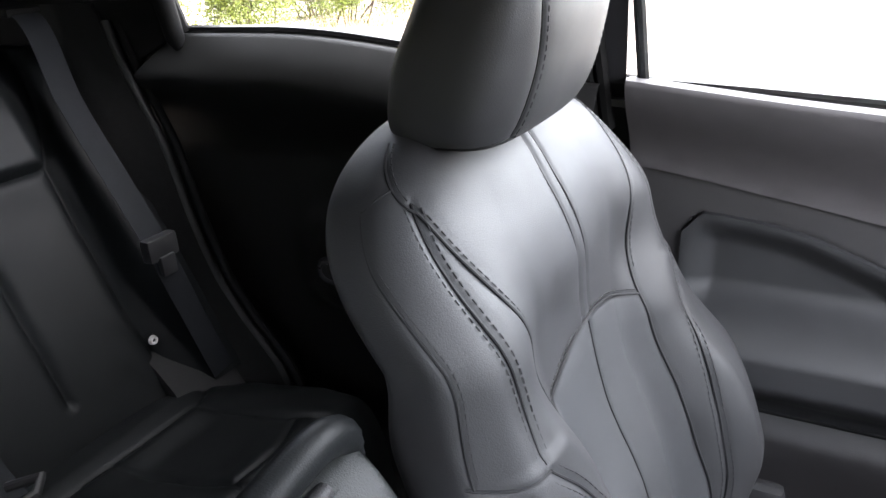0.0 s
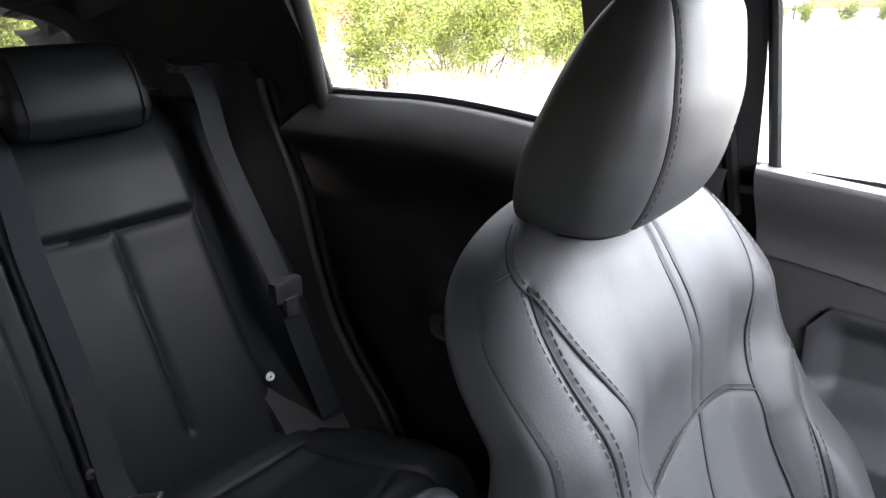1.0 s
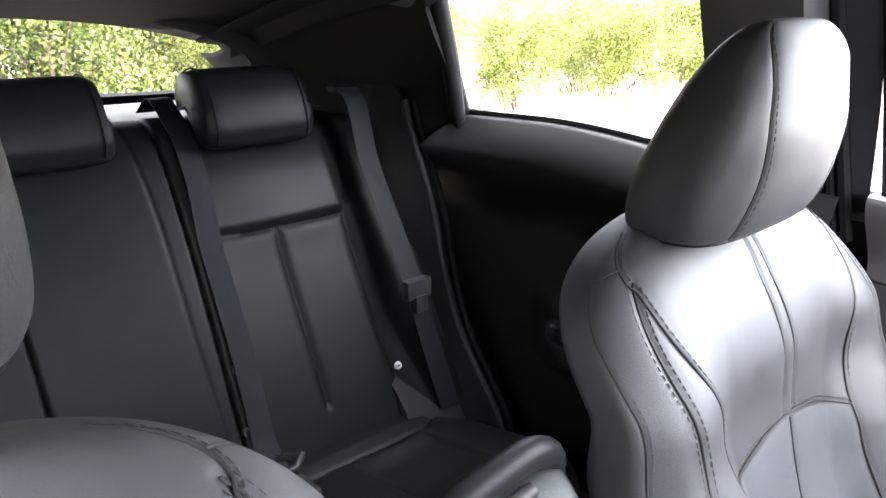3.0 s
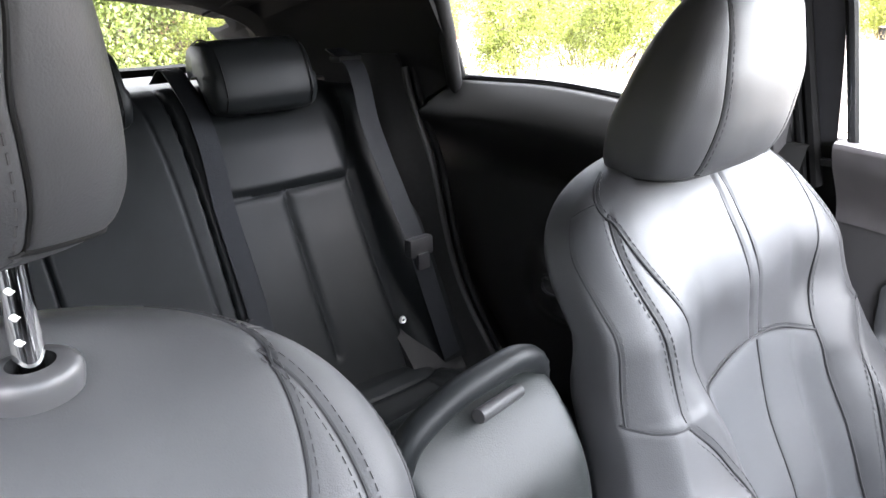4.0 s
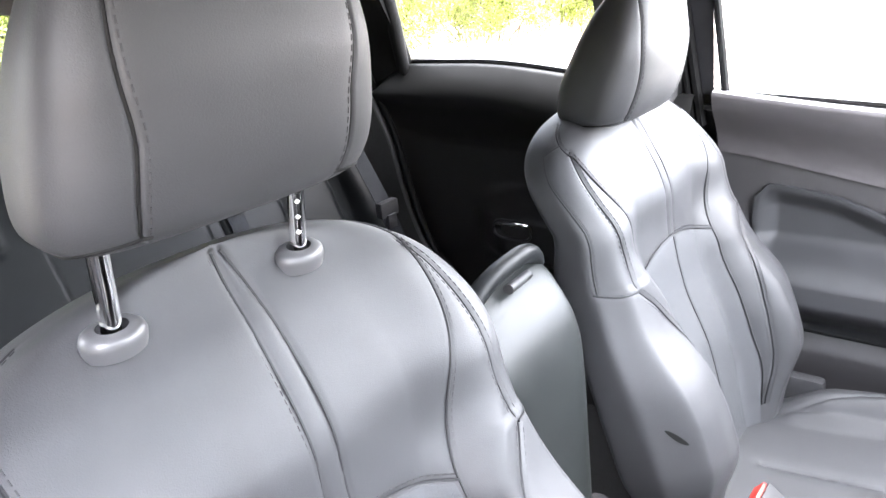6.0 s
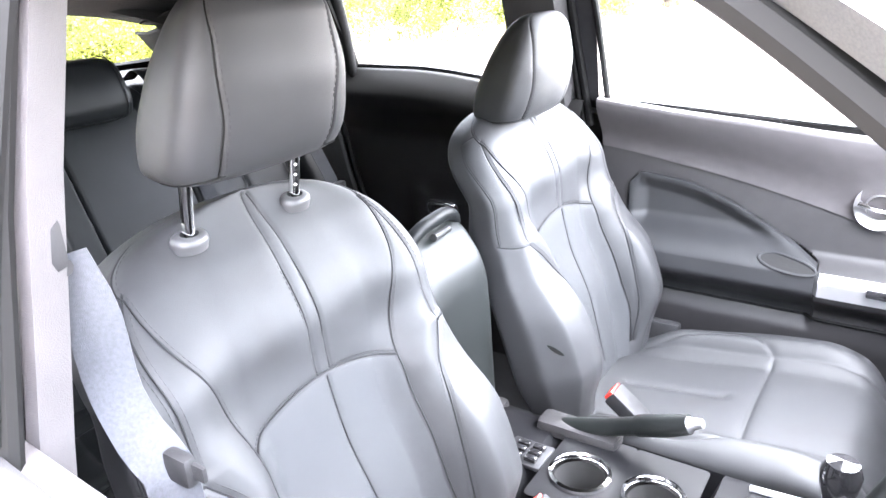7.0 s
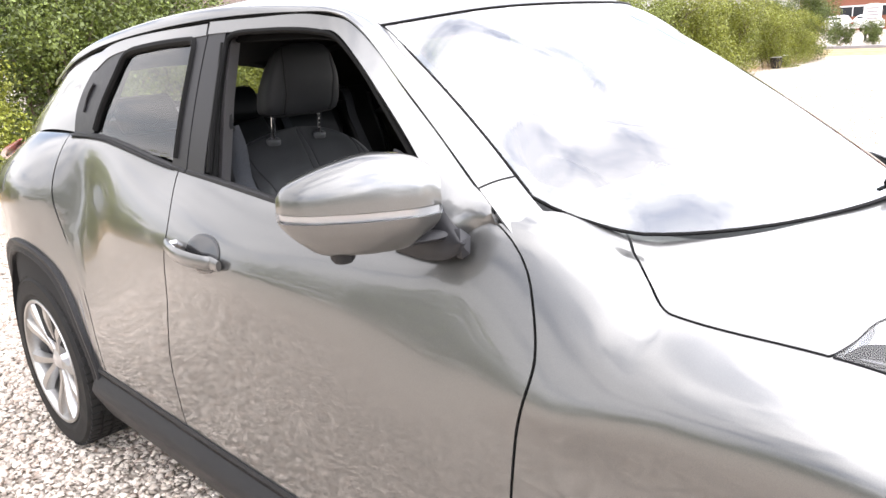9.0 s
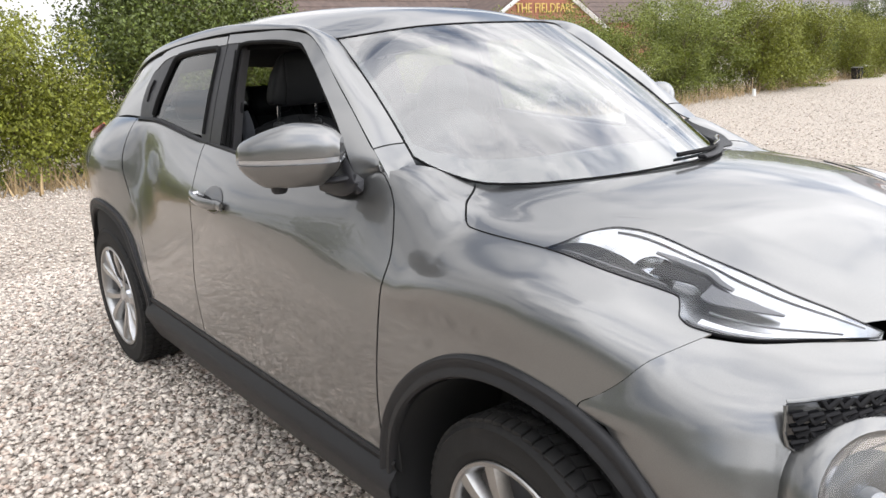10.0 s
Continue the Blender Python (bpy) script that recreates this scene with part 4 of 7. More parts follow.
mirror = both(lambda: mirror_part(-.002, .2), "door_mirror", PAINT, car, "grey painted door mirror with clear indicator", shift=BACK)
both(lambda: mirror_part(-.016, -.002, .0015), "indicator", LENS, mirror, shift=BACK)
both(lambda: mirror_part(-.017, -.001, -.004), "indicator_back", SATIN_SILVER, mirror, shift=BACK)
both(lambda: mirror_part(-.076, -.016), "lower_cap", PAINT, mirror, shift=BACK)
both(lambda: mirror_part(-.082, -.0755, -.050), "lower_shell", SATIN_BLACK, mirror, shift=BACK)
both(lambda: Geo().spin([(.001, -.026), (.015, -.026), (.020, -.020), (.024, .006)], 24, "z", (-.645, -.930, 1.101)), "camera_pod", BLACK_PLASTIC, mirror, shift=BACK)
both(lambda: Geo().tube([(-.63, -.885, 1.096), (-.60, -.845, 1.096), (-.565, -.795, 1.100), (-.55, -.760, 1.104)], [.014, .021, .022, .022], 14, flat=.42), "mirror_arm", SATIN_BLACK, mirror, shift=BACK)


def make_sail():
    lo = curve3([(-.690, -.752, 1.055), (-.60, -.757, 1.052), (-.545, -.757, 1.060), (-.516, -.750, 1.076), (-.508, -.745, 1.092)])(np.linspace(0, 1, 20))
    hi = curve3([(-.690, -.722, 1.235), (-.668, -.722, 1.228), (-.61, -.727, 1.180), (-.545, -.736, 1.122), (-.512, -.743, 1.097)])(np.linspace(0, 1, 20))
    t = np.linspace(0, 1, 10)[None, :, None]
    return Geo().shell(lo[:, None] * (1 - t) + hi[:, None] * t + np.array((0, -.012, 0)) * np.sin(np.pi * t) ** .5 - np.array((0, .036, 0)), .034)


both(make_sail, "mirror_sail", SATIN_BLACK, front_door, shift=BACK)

# ---- wipers and cowl ----
cu = np.linspace(.52, .965, 60)
cb = base_c(cu)
cw = (.010 + .080 * smooth(.70, .86, cu) * smooth(.965, .90, cu))[:, None]
part("cowl", Geo().shell(np.stack([cb + np.array((-.012, 0, .004)), cb + cw * np.array((.5, .25, -.05)) + np.array((0, 0, .006)), cb + cw * np.array((.9, .45, -.14)) + np.array((0, 0, .003))], 0)[::-1], .006), BLACK_PLASTIC, car)
yy = np.linspace(-.06, .50, 16)
blade = screen(np.interp(yy, base_c(np.linspace(0, 1, 100))[:, 1], np.linspace(0, 1, 100)), np.linspace(.030, .018, 16)) + np.array((.005, 0, .008))
wiper = part("wiper", Geo().tube(blade, .0045, 6, flat=1.5), SEAL, car)
part("wiper_arm", Geo().tube([blade[6] + np.array((.003, 0, .008)), blade[11] + np.array((.012, 0, .006)), blade[14] + np.array((.030, .01, .0)), blade[15] + np.array((.045, .03, -.006))], [.003, .005, .006, .008], 8), GLOSS_BLACK, wiper)


# ---- wheels ----
def tyre_mesh():
    R = WHEEL_R
    g = Geo().spin([(.238, -.092), (.246, -.100), (.262, -.1045), (.264, -.1055), (.268, -.1050), (.290, -.1075), (.312, -.103), (.315, -.1045), (.319, -.101), (R - .009, -.092), (R - .006, -.078), (R - .006, .078), (R - .009, .092), (.318, .101), (.285, .106), (.245, .098), (.238, .09)], 96, "y")
    for k in range(66):
        a = 2 * np.pi * k / 66
        m = Matrix.Rotation(-a, 4, "Y")
        for y, wide, tilt in ((-.079, .032, 6), (-.041, .030, -16), (0, .030, -16), (.041, .030, 16), (.079, .032, -6)):
            g.box(Vector((0, 0, 0)), (.026, wide, .010), .0015 if y < 0 else 0, m @ pose(0, y, R - .005, 8 if y < -.06 else 0, 0, tilt))
    return make_mesh("tyre", g, RUBBER)


def rim_mesh():
    g = Geo().spin([(.241, -.094), (.2425, -.101), (.240, -.105), (.232, -.104), (.227, -.098), (.224, -.080), (.220, -.02), (.216, .085)], 96, "y")
    return make_mesh("rim", g, ALLOY)


def spoke_mesh():
    """Five pairs of flat machined spokes that widen towards the rim."""
    g = Geo()
    for k in range(5):
        for s in (-1, 1):
            r = np.linspace(.040, .232, 16)
            mid = 2 * np.pi * k / 5 + s * radians(9) * (1 + .75 * smooth(.04, .23, r))
            half = .011 + .008 * smooth(.05, .232, r) ** 1.3
            face = -.078 - .022 * smooth(.05, .20, r)
            ca, sa = np.cos(mid), np.sin(mid)
            row = []
            for off, dy in ((-1.25, .030), (-1.0, .004), (-.86, 0), (.86, 0), (1.0, .004), (1.25, .030)):
                w = off * half
                row.append(np.stack([r * ca - w * sa, face + dy, r * sa + w * ca], -1))
            g.grid(np.stack(row, 1))
    return make_mesh("spokes", g, ALLOY, 25)


def web_mesh():
    g = Geo().spin([(.224, -.045), (.20, -.030), (.06, -.045), (.05, .05)], 60, "y")
    return make_mesh("barrel", g, ALLOY_DARK)


hub_geo = lambda: Geo().spin([(.001, -.086), (.024, -.085), (.030, -.081), (.044, -.074), (.054, -.05)], 32, "y")
TYRE, RIM, SPOKE, WEB, HUB = tyre_mesh(), rim_mesh(), spoke_mesh(), web_mesh(), make_mesh("hub_cap", hub_geo(), SATIN_SILVER)
NUT = make_mesh("wheel_nut", Geo().spin([(.001, -.074), (.008, -.073), (.009, -.05)], 6, "y", (.056, 0, 0)), CHROME)
for cx, turn in ((AXLE_F, 14), (AXLE_R, 0)):
    for s in (-1, 1):
        wheel = new("wheel")
        wheel.parent = car
        wheel.matrix_basis = pose(cx, s * (.757 if cx > -1 else .776), WHEEL_Z, 0, 17 if cx > -1 else 9, (180 if s > 0 else 0) + (-6 if cx > -1 else 0))
        part("tyre", TYRE, None, wheel), part("rim", RIM, None, wheel), part("spokes", SPOKE, None, wheel)
        part("barrel", WEB, None, wheel), part("hub_cap", HUB, None, wheel)
        for k in range(5):
            part("wheel_nut", NUT, None, wheel).matrix_basis = pose(0, 0, 0, 0, 72 * k, 0)

# ---- seats ----
def poly(pts, n=60):
    return curve3([(a, b, 0) for a, b in pts])(np.linspace(0, 1, n))[:, :2]


def groove(A, B, lines, depth, width):
    """How deep the seams press into a surface at (A, B)."""
    q = np.concatenate(lines)
    d = np.full(A.shape, 9.0)
    for k in range(0, len(q), 40):
        c = q[k:k + 40]
        d = np.minimum(d, np.sqrt(((A[..., None] - c[:, 0]) ** 2 + (B[..., None] - c[:, 1]) ** 2).min(-1)))
    return depth * np.exp(-(d / width) ** 2)


def both_sides(lines):
    return lines + [q * np.array((-1, 1)) for q in lines]


BACK_W = table([(-.06, .225), (0, .241), (.1, .274), (.2, .277), (.28, .268), (.34, .259), (.40, .256), (.45, .2545)])
BACK_T = table([(-.06, .042), (.2, .046), (.3, .054), (.38, .060), (.45, .046)])
BOLSTER = table([(-.06, .03), (0, .051), (.1, .098), (.2, .092), (.3, .056), (.36, .044), (.42, .030), (.5, .010), (.62, .0)])
HOLLOW = table([(-.06, -.03), (.15, -.026), (.28, -.040), (.37, -.036), (.45, -.018), (.50, -.006), (.55, .003), (.62, .0)])
B_SHOULDER, B_TOP, SEC = .450, .609, 3.0
POWER = 2.3


def back_profile(b):
    over = np.clip((b - B_SHOULDER) / (B_TOP - B_SHOULDER), 0, 1)
    k = (1 - over ** POWER) ** (1 / POWER)
    return np.maximum(BACK_W(np.minimum(b, B_SHOULDER)) * k, 1e-4), BACK_T(np.minimum(b, B_SHOULDER)) * k ** .38


def back_smooth(q, b, front=True):
    """Backrest without seams: q from -1 to 1 across, b up the back, in the seat's own axes (x forward, y across, z up)."""
    q, b = np.broadcast_arrays(np.asarray(q, float), np.asarray(b, float))
    w, t = back_profile(b)
    e = np.abs(np.sin(q * np.pi / 2))
    s = np.maximum(1 - e ** SEC, 0) ** (1 / SEC)
    lean = -.0615 * smooth(.42, .6, b)
    if front:
        d = -t + t * s + BOLSTER(b) * smooth(.34 + .08 * smooth(.3, .4, b), .62 + .18 * smooth(.3, .4, b), e) * (1 - .45 * smooth(.86, 1, e)) * s ** .5 + lean + HOLLOW(b) * s
        d = d + .0035 * smooth(.362, .350, b) * smooth(.60, .74, e) * s ** .5
    else:
        d = -t - t * s * (1 - .2 * (1 - e * e)) + lean - .012
    return np.stack([-.276 * b + .961 * d, w * np.sin(q * np.pi / 2), .961 * b + .276 * d], -1)


def back_point(q, b, lift=0.0):
    """Point on the backrest's front, raised along its normal."""
    q, b = np.broadcast_arrays(np.asarray(q, float), np.asarray(b, float))
    p = back_smooth(q, b)
    n = np.cross(back_smooth(q + 2e-3, b) - back_smooth(q - 2e-3, b), back_smooth(q, b + 1e-3) - back_smooth(q, b - 1e-3))
    return p + n / np.maximum(np.linalg.norm(n, axis=-1, keepdims=True), 1e-12) * np.asarray(lift)[..., None]


# Seams on the backrest as (q, b).
ARC_Q = .328
ARC_B = lambda q: .361 - .030 * (np.asarray(q) / ARC_Q) ** 2
seam_arc = poly([(q, float(ARC_B(q))) for q in np.linspace(-ARC_Q, ARC_Q, 15)], 140)
seam_side = poly([(.985, .590), (.93, .582), (.86, .572), (.72, .550), (.65, .540), (.565, .511), (.475, .465), (.42, .43), (.37, .380), (.328, .331), (.305, .24), (.297, .14), (.322, .0)], 260)
seam_edge = poly([(.69, .551), (.66, .525), (.635, .498), (.612, .455), (.592, .40), (.60, .353)], 110)
seam_low = poly([(.595, .346), (.47, .305), (.385, .25), (.35, .20), (.335, .11), (.335, .0)], 140)
seam_cross = poly([(.985, .555), (.90, .560), (.80, .563)], 30)
seam_outer = poly([(.985, .553), (.970, .52), (.935, .50), (.895, .475), (.865, .44), (.865, .40), (.885, .361)], 110)
seam_step = poly([(.93, .363), (.83, .357), (.73, .350), (.60, .347)], 40)
seam_mid = [poly([(c, .603), (c, .48), (c + .004, .362)], 90) for c in (-.002, .056)]
seam_rib = poly([(.036, .356), (.040, .25), (.052, .12), (.052, .0)], 110)
DOUBLE = both_sides([seam_edge, seam_low])
SINGLE = both_sides([seam_side, seam_step, seam_outer, seam_cross]) + [seam_arc, seam_rib] + seam_mid


def gap_to(points, lines):
    """Distance of each point to the nearest of the lines' points."""
    flat = points.reshape(-1, 3)
    best = np.full(len(flat), 9.0)
    for line in lines:
        lo, hi = line.min(0) - .05, line.max(0) + .05
        near = np.nonzero(((flat > lo) & (flat < hi)).all(1))[0]
        for k in range(0, len(line), 30):
            c = line[k:k + 30]
            best[near] = np.minimum(best[near], np.sqrt(((flat[near, None] - c[None]) ** 2).sum(-1)).min(1))
    return best.reshape(points.shape[:-1])


def make_back():
    bs = np.concatenate([np.linspace(-.06, B_SHOULDER, 210), B_SHOULDER + (B_TOP - B_SHOULDER) * np.sin(np.linspace(.02, np.pi / 2, 90))])
    q = np.linspace(-1, 1, 291)
    Q, B = np.meshgrid(q, bs, indexing="ij")
    p = back_smooth(Q, B)
    d1 = gap_to(p, [back_smooth(c[:, 0], c[:, 1]) for c in DOUBLE])
    d2 = gap_to(p, [back_smooth(c[:, 0], c[:, 1]) for c in SINGLE])
    d3 = gap_to(p, [back_smooth(c[:, 0], c[:, 1]) for c in seam_mid])
    press = .0024 * np.exp(-(d1 / .0042) ** 2) + .0014 * np.exp(-(d2 / .0026) ** 2) + .0016 * np.exp(-(d3 / .0035) ** 2) + .0010 * np.exp(-(np.minimum(d1, d2) / .014) ** 2)
    rng_w = np.random.default_rng(12)
    wave = sum(rng_w.uniform(.0002, .0005) * np.sin(p @ (rng_w.normal(size=3) * 42) + rng_w.uniform(0, 6)) for _ in range(7))
    edge = np.cos(Q * np.pi / 2) ** .4
    front = back_point(Q, B, (wave - press) * edge)
    rear = back_smooth(Q[::4][1:-1][::-1], B[::4][1:-1], front=False)
    return Geo().grid(np.concatenate([front, rear], 0).swapaxes(0, 1), wrap_v=True, cap=True)


def make_insert():
    t = np.linspace(0, 1, 110)
    c = np.linspace(-1, 1, 90)
    top = ARC_B(c * (ARC_Q - .012)) - .004
    B = -.03 + (top[:, None] + .03) * t
    half = np.interp(B, [0, .14, .24, .331, .345], [.314, .290, .298, .318, .316])
    Q = c[:, None] * half
    d = gap_to(back_smooth(Q, B), [back_smooth(k[:, 0], k[:, 1]) for k in [seam_rib, seam_arc, seam_side[150:], (seam_side * np.array((-1, 1)))[150:]]])
    return Geo().grid(back_point(Q, B, .0016 - .0026 * np.exp(-(d / .003) ** 2) - .0012 * np.exp(-(d / .014) ** 2))[::-1])


def stitches(line, off=.006, step=.0075, r=.0008):
    """Single stitches beside a seam; off is the distance from it along the surface."""
    p = back_point(line[:, 0], line[:, 1], -.0008)
    up = back_point(line[:, 0], line[:, 1], .01) - p
    t = np.gradient(p, axis=0)
    w = np.cross(up, t)
    w /= np.linalg.norm(w, axis=1, keepdims=True)
    p = p + w * off
    d = np.r_[0, np.cumsum(np.linalg.norm(np.diff(p, axis=0), axis=1))]
    at = lambda q: np.array([np.interp(q, d, p[:, k]) for k in range(3)])
    g = Geo()
    for q in np.arange(.004, d[-1] - .006, step):
        g.tube([at(q), at(q + .0048)], r, 4, up=(1, .1, .2))
    return g


def make_stitching():
    g = Geo()
    rows = [(seam_edge, .0065), (seam_edge, -.0065), (seam_low, .0065), (seam_low, -.0065), (seam_outer, .005), (seam_side[:170], .005)]
    for sgn in (1, -1):
        for line, o in rows:
            h = stitches(line * np.array((sgn, 1)), o, r=.0006)
            g.add(np.concatenate(h.v), h.f)
    for line, o in ((seam_arc, .005), (seam_mid[0], -.005), (seam_rib, .0045)):
        h = stitches(line, o, r=.0007)
        g.add(np.concatenate(h.v), h.f)
    return g


HEAD_W = table([(0, .146), (.1, .1371), (.3, .1335), (.55, .1243), (.8, .1043), (1, .0868)])
HEAD_F = table([(0, -.036), (.1, -.0265), (.3, -.0105), (.55, .0012), (.8, .0022), (1, -.0087)])
HEAD_B = table([(0, -.1148), (.1, -.1583), (.3, -.1511), (.55, -.1252), (.8, -.0917), (1, -.0517)])
HEAD_SEAM = table([(0, .64), (.1, .56), (.3, .55), (.5, .64), (.7, .73), (.85, .90), (1, 1.06)])
HEAD_H = .1974


def head_point(tau, h, lift=0.0):
    """Head restraint: tau round it (0 is the front), h from 0 below to 1 on top."""
    tau, h = np.broadcast_arrays(np.asarray(tau, float), np.asarray(h, float))
    cap = np.clip((1 - np.abs(2 * h - 1) ** 9), 1e-4, 1) ** (1 / 3)
    hh = np.clip(h, 0, 1)
    w = HEAD_W(hh) * (.25 + .75 * cap)
    f, b = HEAD_F(hh), HEAD_B(hh)
    c, t = (f + b) / 2, (f - b) / 2 * (.25 + .75 * cap)
    ca, sa = np.cos(tau), np.sin(tau)
    q = np.sign(ca) * np.abs(ca) ** (2 / 3.59)
    gap = (np.abs(tau) - HEAD_SEAM(hh)) * .13
    k = (.0026 * np.exp(-(gap / .0028) ** 2) + .0012 * np.exp(-(gap / .012) ** 2)) * smooth(0.0, .05, h) * smooth(1.0, .96, h) - lift
    x = c + (t - k) * q
    y = (w - .6 * k) * np.sign(sa) * np.abs(sa) ** (2 / 2.69) * (.92 + .08 * q)
    return np.stack([x, y, HEAD_H * h], -1)


def make_head():
    tau = np.sort(np.concatenate([np.linspace(-np.pi, np.pi, 200, endpoint=False), np.linspace(.40, 1.15, 70), -np.linspace(.40, 1.15, 70)]))
    h = .5 - .5 * np.cos(np.linspace(0, np.pi, 70))
    return Geo().grid(head_point(tau[None], h[:, None]), wrap_v=True, cap=True)


def head_seam(s):
    """Welt up the front edge of a side panel and back under it."""
    h = np.linspace(.045, .975, 70)
    low = np.linspace(2.7, .54, 40)
    tau = np.concatenate([low, HEAD_SEAM(h)])
    up = np.concatenate([.040 + .012 * smooth(1.2, 2.6, low), h])
    return Geo().tube(head_point(s * tau, up, np.r_[np.full(40, .0002), np.full(70, .0004)]), .0013, 6)


def head_stitches():
    g = Geo()
    for s in (-1, 1):
        for q in np.arange(.05, .95, .034):
            h = np.array((q, q + .021))
            g.tube(head_point(s * (HEAD_SEAM(h) - .062), h, -.0002), .0008, 4)
    return g


def cushion_point(a, c, lift=0.0):
    """Cushion top: a across, c forward."""
    a, c = np.broadcast_arrays(np.asarray(a, float), np.asarray(c, float))
    w = table([(-.02, .21), (.1, .245), (.35, .262), (.5, .255), (.56, .23)])(c)
    e = np.clip(np.abs(a) / w, 0, 1)
    z = -.028 + .045 * smooth(.0, .45, c) - .09 * smooth(.46, .58, c) ** 1.5 + .045 * smooth(.5, .8, e) * smooth(-.02, .12, c) * smooth(.58, .4, c)
    z = z - .07 * (1 - (1 - e ** 5) ** (1 / 5))
    return np.stack([c, a, z + lift], -1), w


CUSH = both_sides([poly([(.150, .0), (.165, .12), (.168, .31), (.172, .42), (.165, .52)], 120), poly([(.15, .04), (.195, .13), (.222, .20), (.205, .27), (.168, .312)], 100), poly([(.0, .308), (.09, .31), (.168, .312)], 60)]) + [poly([(.0, .05), (.004, .15), (.002, .25)], 60)]


def make_cushion():
    cs = np.linspace(-.02, .565, 200)
    e = np.sin(np.linspace(-np.pi / 2, np.pi / 2, 181))
    top = []
    for c in cs:
        w = float(cushion_point(np.array(0), np.array(c))[1])
        p = cushion_point(e * w, np.full_like(e, c))[0]
        p[:, 2] -= groove(e * w, np.full_like(e, c), CUSH, .0035, .004) + groove(e * w, np.full_like(e, c), CUSH, .003, .014)
        lowz = -.13 + .02 * smooth(.3, .56, c)
        q = np.stack([np.full(5, c), np.array((.97, .9, 0, -.9, -.97)) * w, np.full(5, lowz)], -1)
        top.append(np.concatenate([p, q]))
    return Geo().grid(np.array(top), wrap_v=True, cap=True)


SEAM = mat("seam thread in leather", (0.011, 0.011, 0.012), 0.6, spec=0.2)
BACK_ME, INSERT_ME = make_mesh("backrest", make_back(), LEATHER, 60), make_mesh("insert", make_insert(), INSERT, 60)
HSTITCH_ME = make_mesh("stitching", head_stitches(), STITCH)
STITCH_ME = make_mesh("stitching", make_stitching(), STITCH)
SEAM_ME = [make_mesh("seam", Geo().tube(back_point(c[:, 0], c[:, 1], h), .0014, 6), SEAM) for h, c in [(-.0014, c) for c in SINGLE[:8]] + [(-.0024, c) for c in DOUBLE] + [(-.0006, seam_arc), (-.0010, seam_rib)] + [(-.0028, c) for c in seam_mid]]
HEAD_ME, HSEAM_ME = make_mesh("headrest", make_head(), LEATHER, 60), [make_mesh("headrest_seam", head_seam(k), SEAL) for k in (-1, 1)]
CUSH_ME = make_mesh("cushion", make_cushion(), LEATHER, 60)
POST_ME = make_mesh("post", Geo().tube([(0, 0, -.02), (0, 0, .13)], .0072, 18).add(*[(np.zeros((0, 3))), []]), CHROME)
COLLAR_ME = make_mesh("post_collar", Geo().spin([(.007, .007), (.011, .0065), (.0135, .004), (.0145, .0), (.014, -.008)], 28, "z").moved(Matrix.Diagonal((1, 1.35, 1, 1))), mat("dark collar plastic", (.045, .045, .047), .42))
NOTCH_ME = make_mesh("post_notch", Geo().spin([(.001, -.0030), (.0028, 0), (.001, .0030)], 10, "z"), WHITE_PLASTIC)
SHELL_ME = make_mesh("seat_base", Geo().box((.27, 0, -.19), (.46, .40, .12), .02).box((-.02, -.255, -.06), (.22, .03, .13), .012).box((-.02, .255, -.06), (.22, .03, .13), .012)
                     .box((.25, -.19, -.27), (.56, .04, .05), .005).box((.25, .19, -.27), (.56, .04, .05), .005), BLACK_PLASTIC)


def top_height(x, y):
    """Height of the backrest's top under a headrest post."""
    q, b = np.meshgrid(np.linspace(-.98, .98, 120), np.linspace(.5, B_TOP - .001, 120), indexing="ij")
    p = np.concatenate([back_smooth(q, b).reshape(-1, 3), back_smooth(q, b, front=False).reshape(-1, 3)])
    near = np.argsort(np.hypot(p[:, 0] - x, p[:, 1] - y))[:12]
    return float(p[near, 2].max())


def make_seat(at, raised, label):
    seat = thing("front_seat", label, "car seat", "front seats", at)
    part("backrest", BACK_ME, None, seat)
    part("insert", INSERT_ME, None, seat, "paler perforated leather insert")
    tagged(part("stitching", STITCH_ME, None, seat), kind="stuff")
    for me in SEAM_ME:
        part("seam", me, None, seat)
    low = np.array((-.035, 0, -.005)) if raised else np.array((-.019, 0, -.007))
    part("cushion", CUSH_ME, None, seat).location = low
    part("seat_base", SHELL_ME, None, seat).location = low
    head = part("headrest", HEAD_ME, None, seat)
    head.matrix_basis = pose(-.1015, -.0117, .6132, 0, -5.1, 0) if raised else pose(-.124, -.018, .5367, 0, -5.1, 0)
    for me in HSEAM_ME:
        part("headrest_seam", me, None, head)
    tagged(part("stitching", HSTITCH_ME, None, head), kind="stuff")
    for y in (-.093, .071) if raised else ():
        z = top_height(POST_X, y)
        p = part("post", POST_ME, None, seat, "chrome headrest post")
        p.matrix_basis = pose(POST_X, y, z, 0, 9, 0)
        if y > 0:
            for k in range(4):
                part("post_notch", NOTCH_ME, None, p).matrix_basis = pose(.0048, -.003, .022 + .0135 * k)
        part("post_collar", COLLAR_ME, None, seat).matrix_basis = pose(POST_X, y, z - .001, 0, 14, 0) @ Matrix.Scale(1.2, 4)
    return seat


POST_X = -.213
make_seat((-1.3254, -.3567, .6194), True, "charcoal leather driver seat with raised headrest on chrome posts")
passenger_seat = make_seat((-1.3558, .412, .6072), False, "charcoal leather passenger seat with lowered headrest and stitched seams")

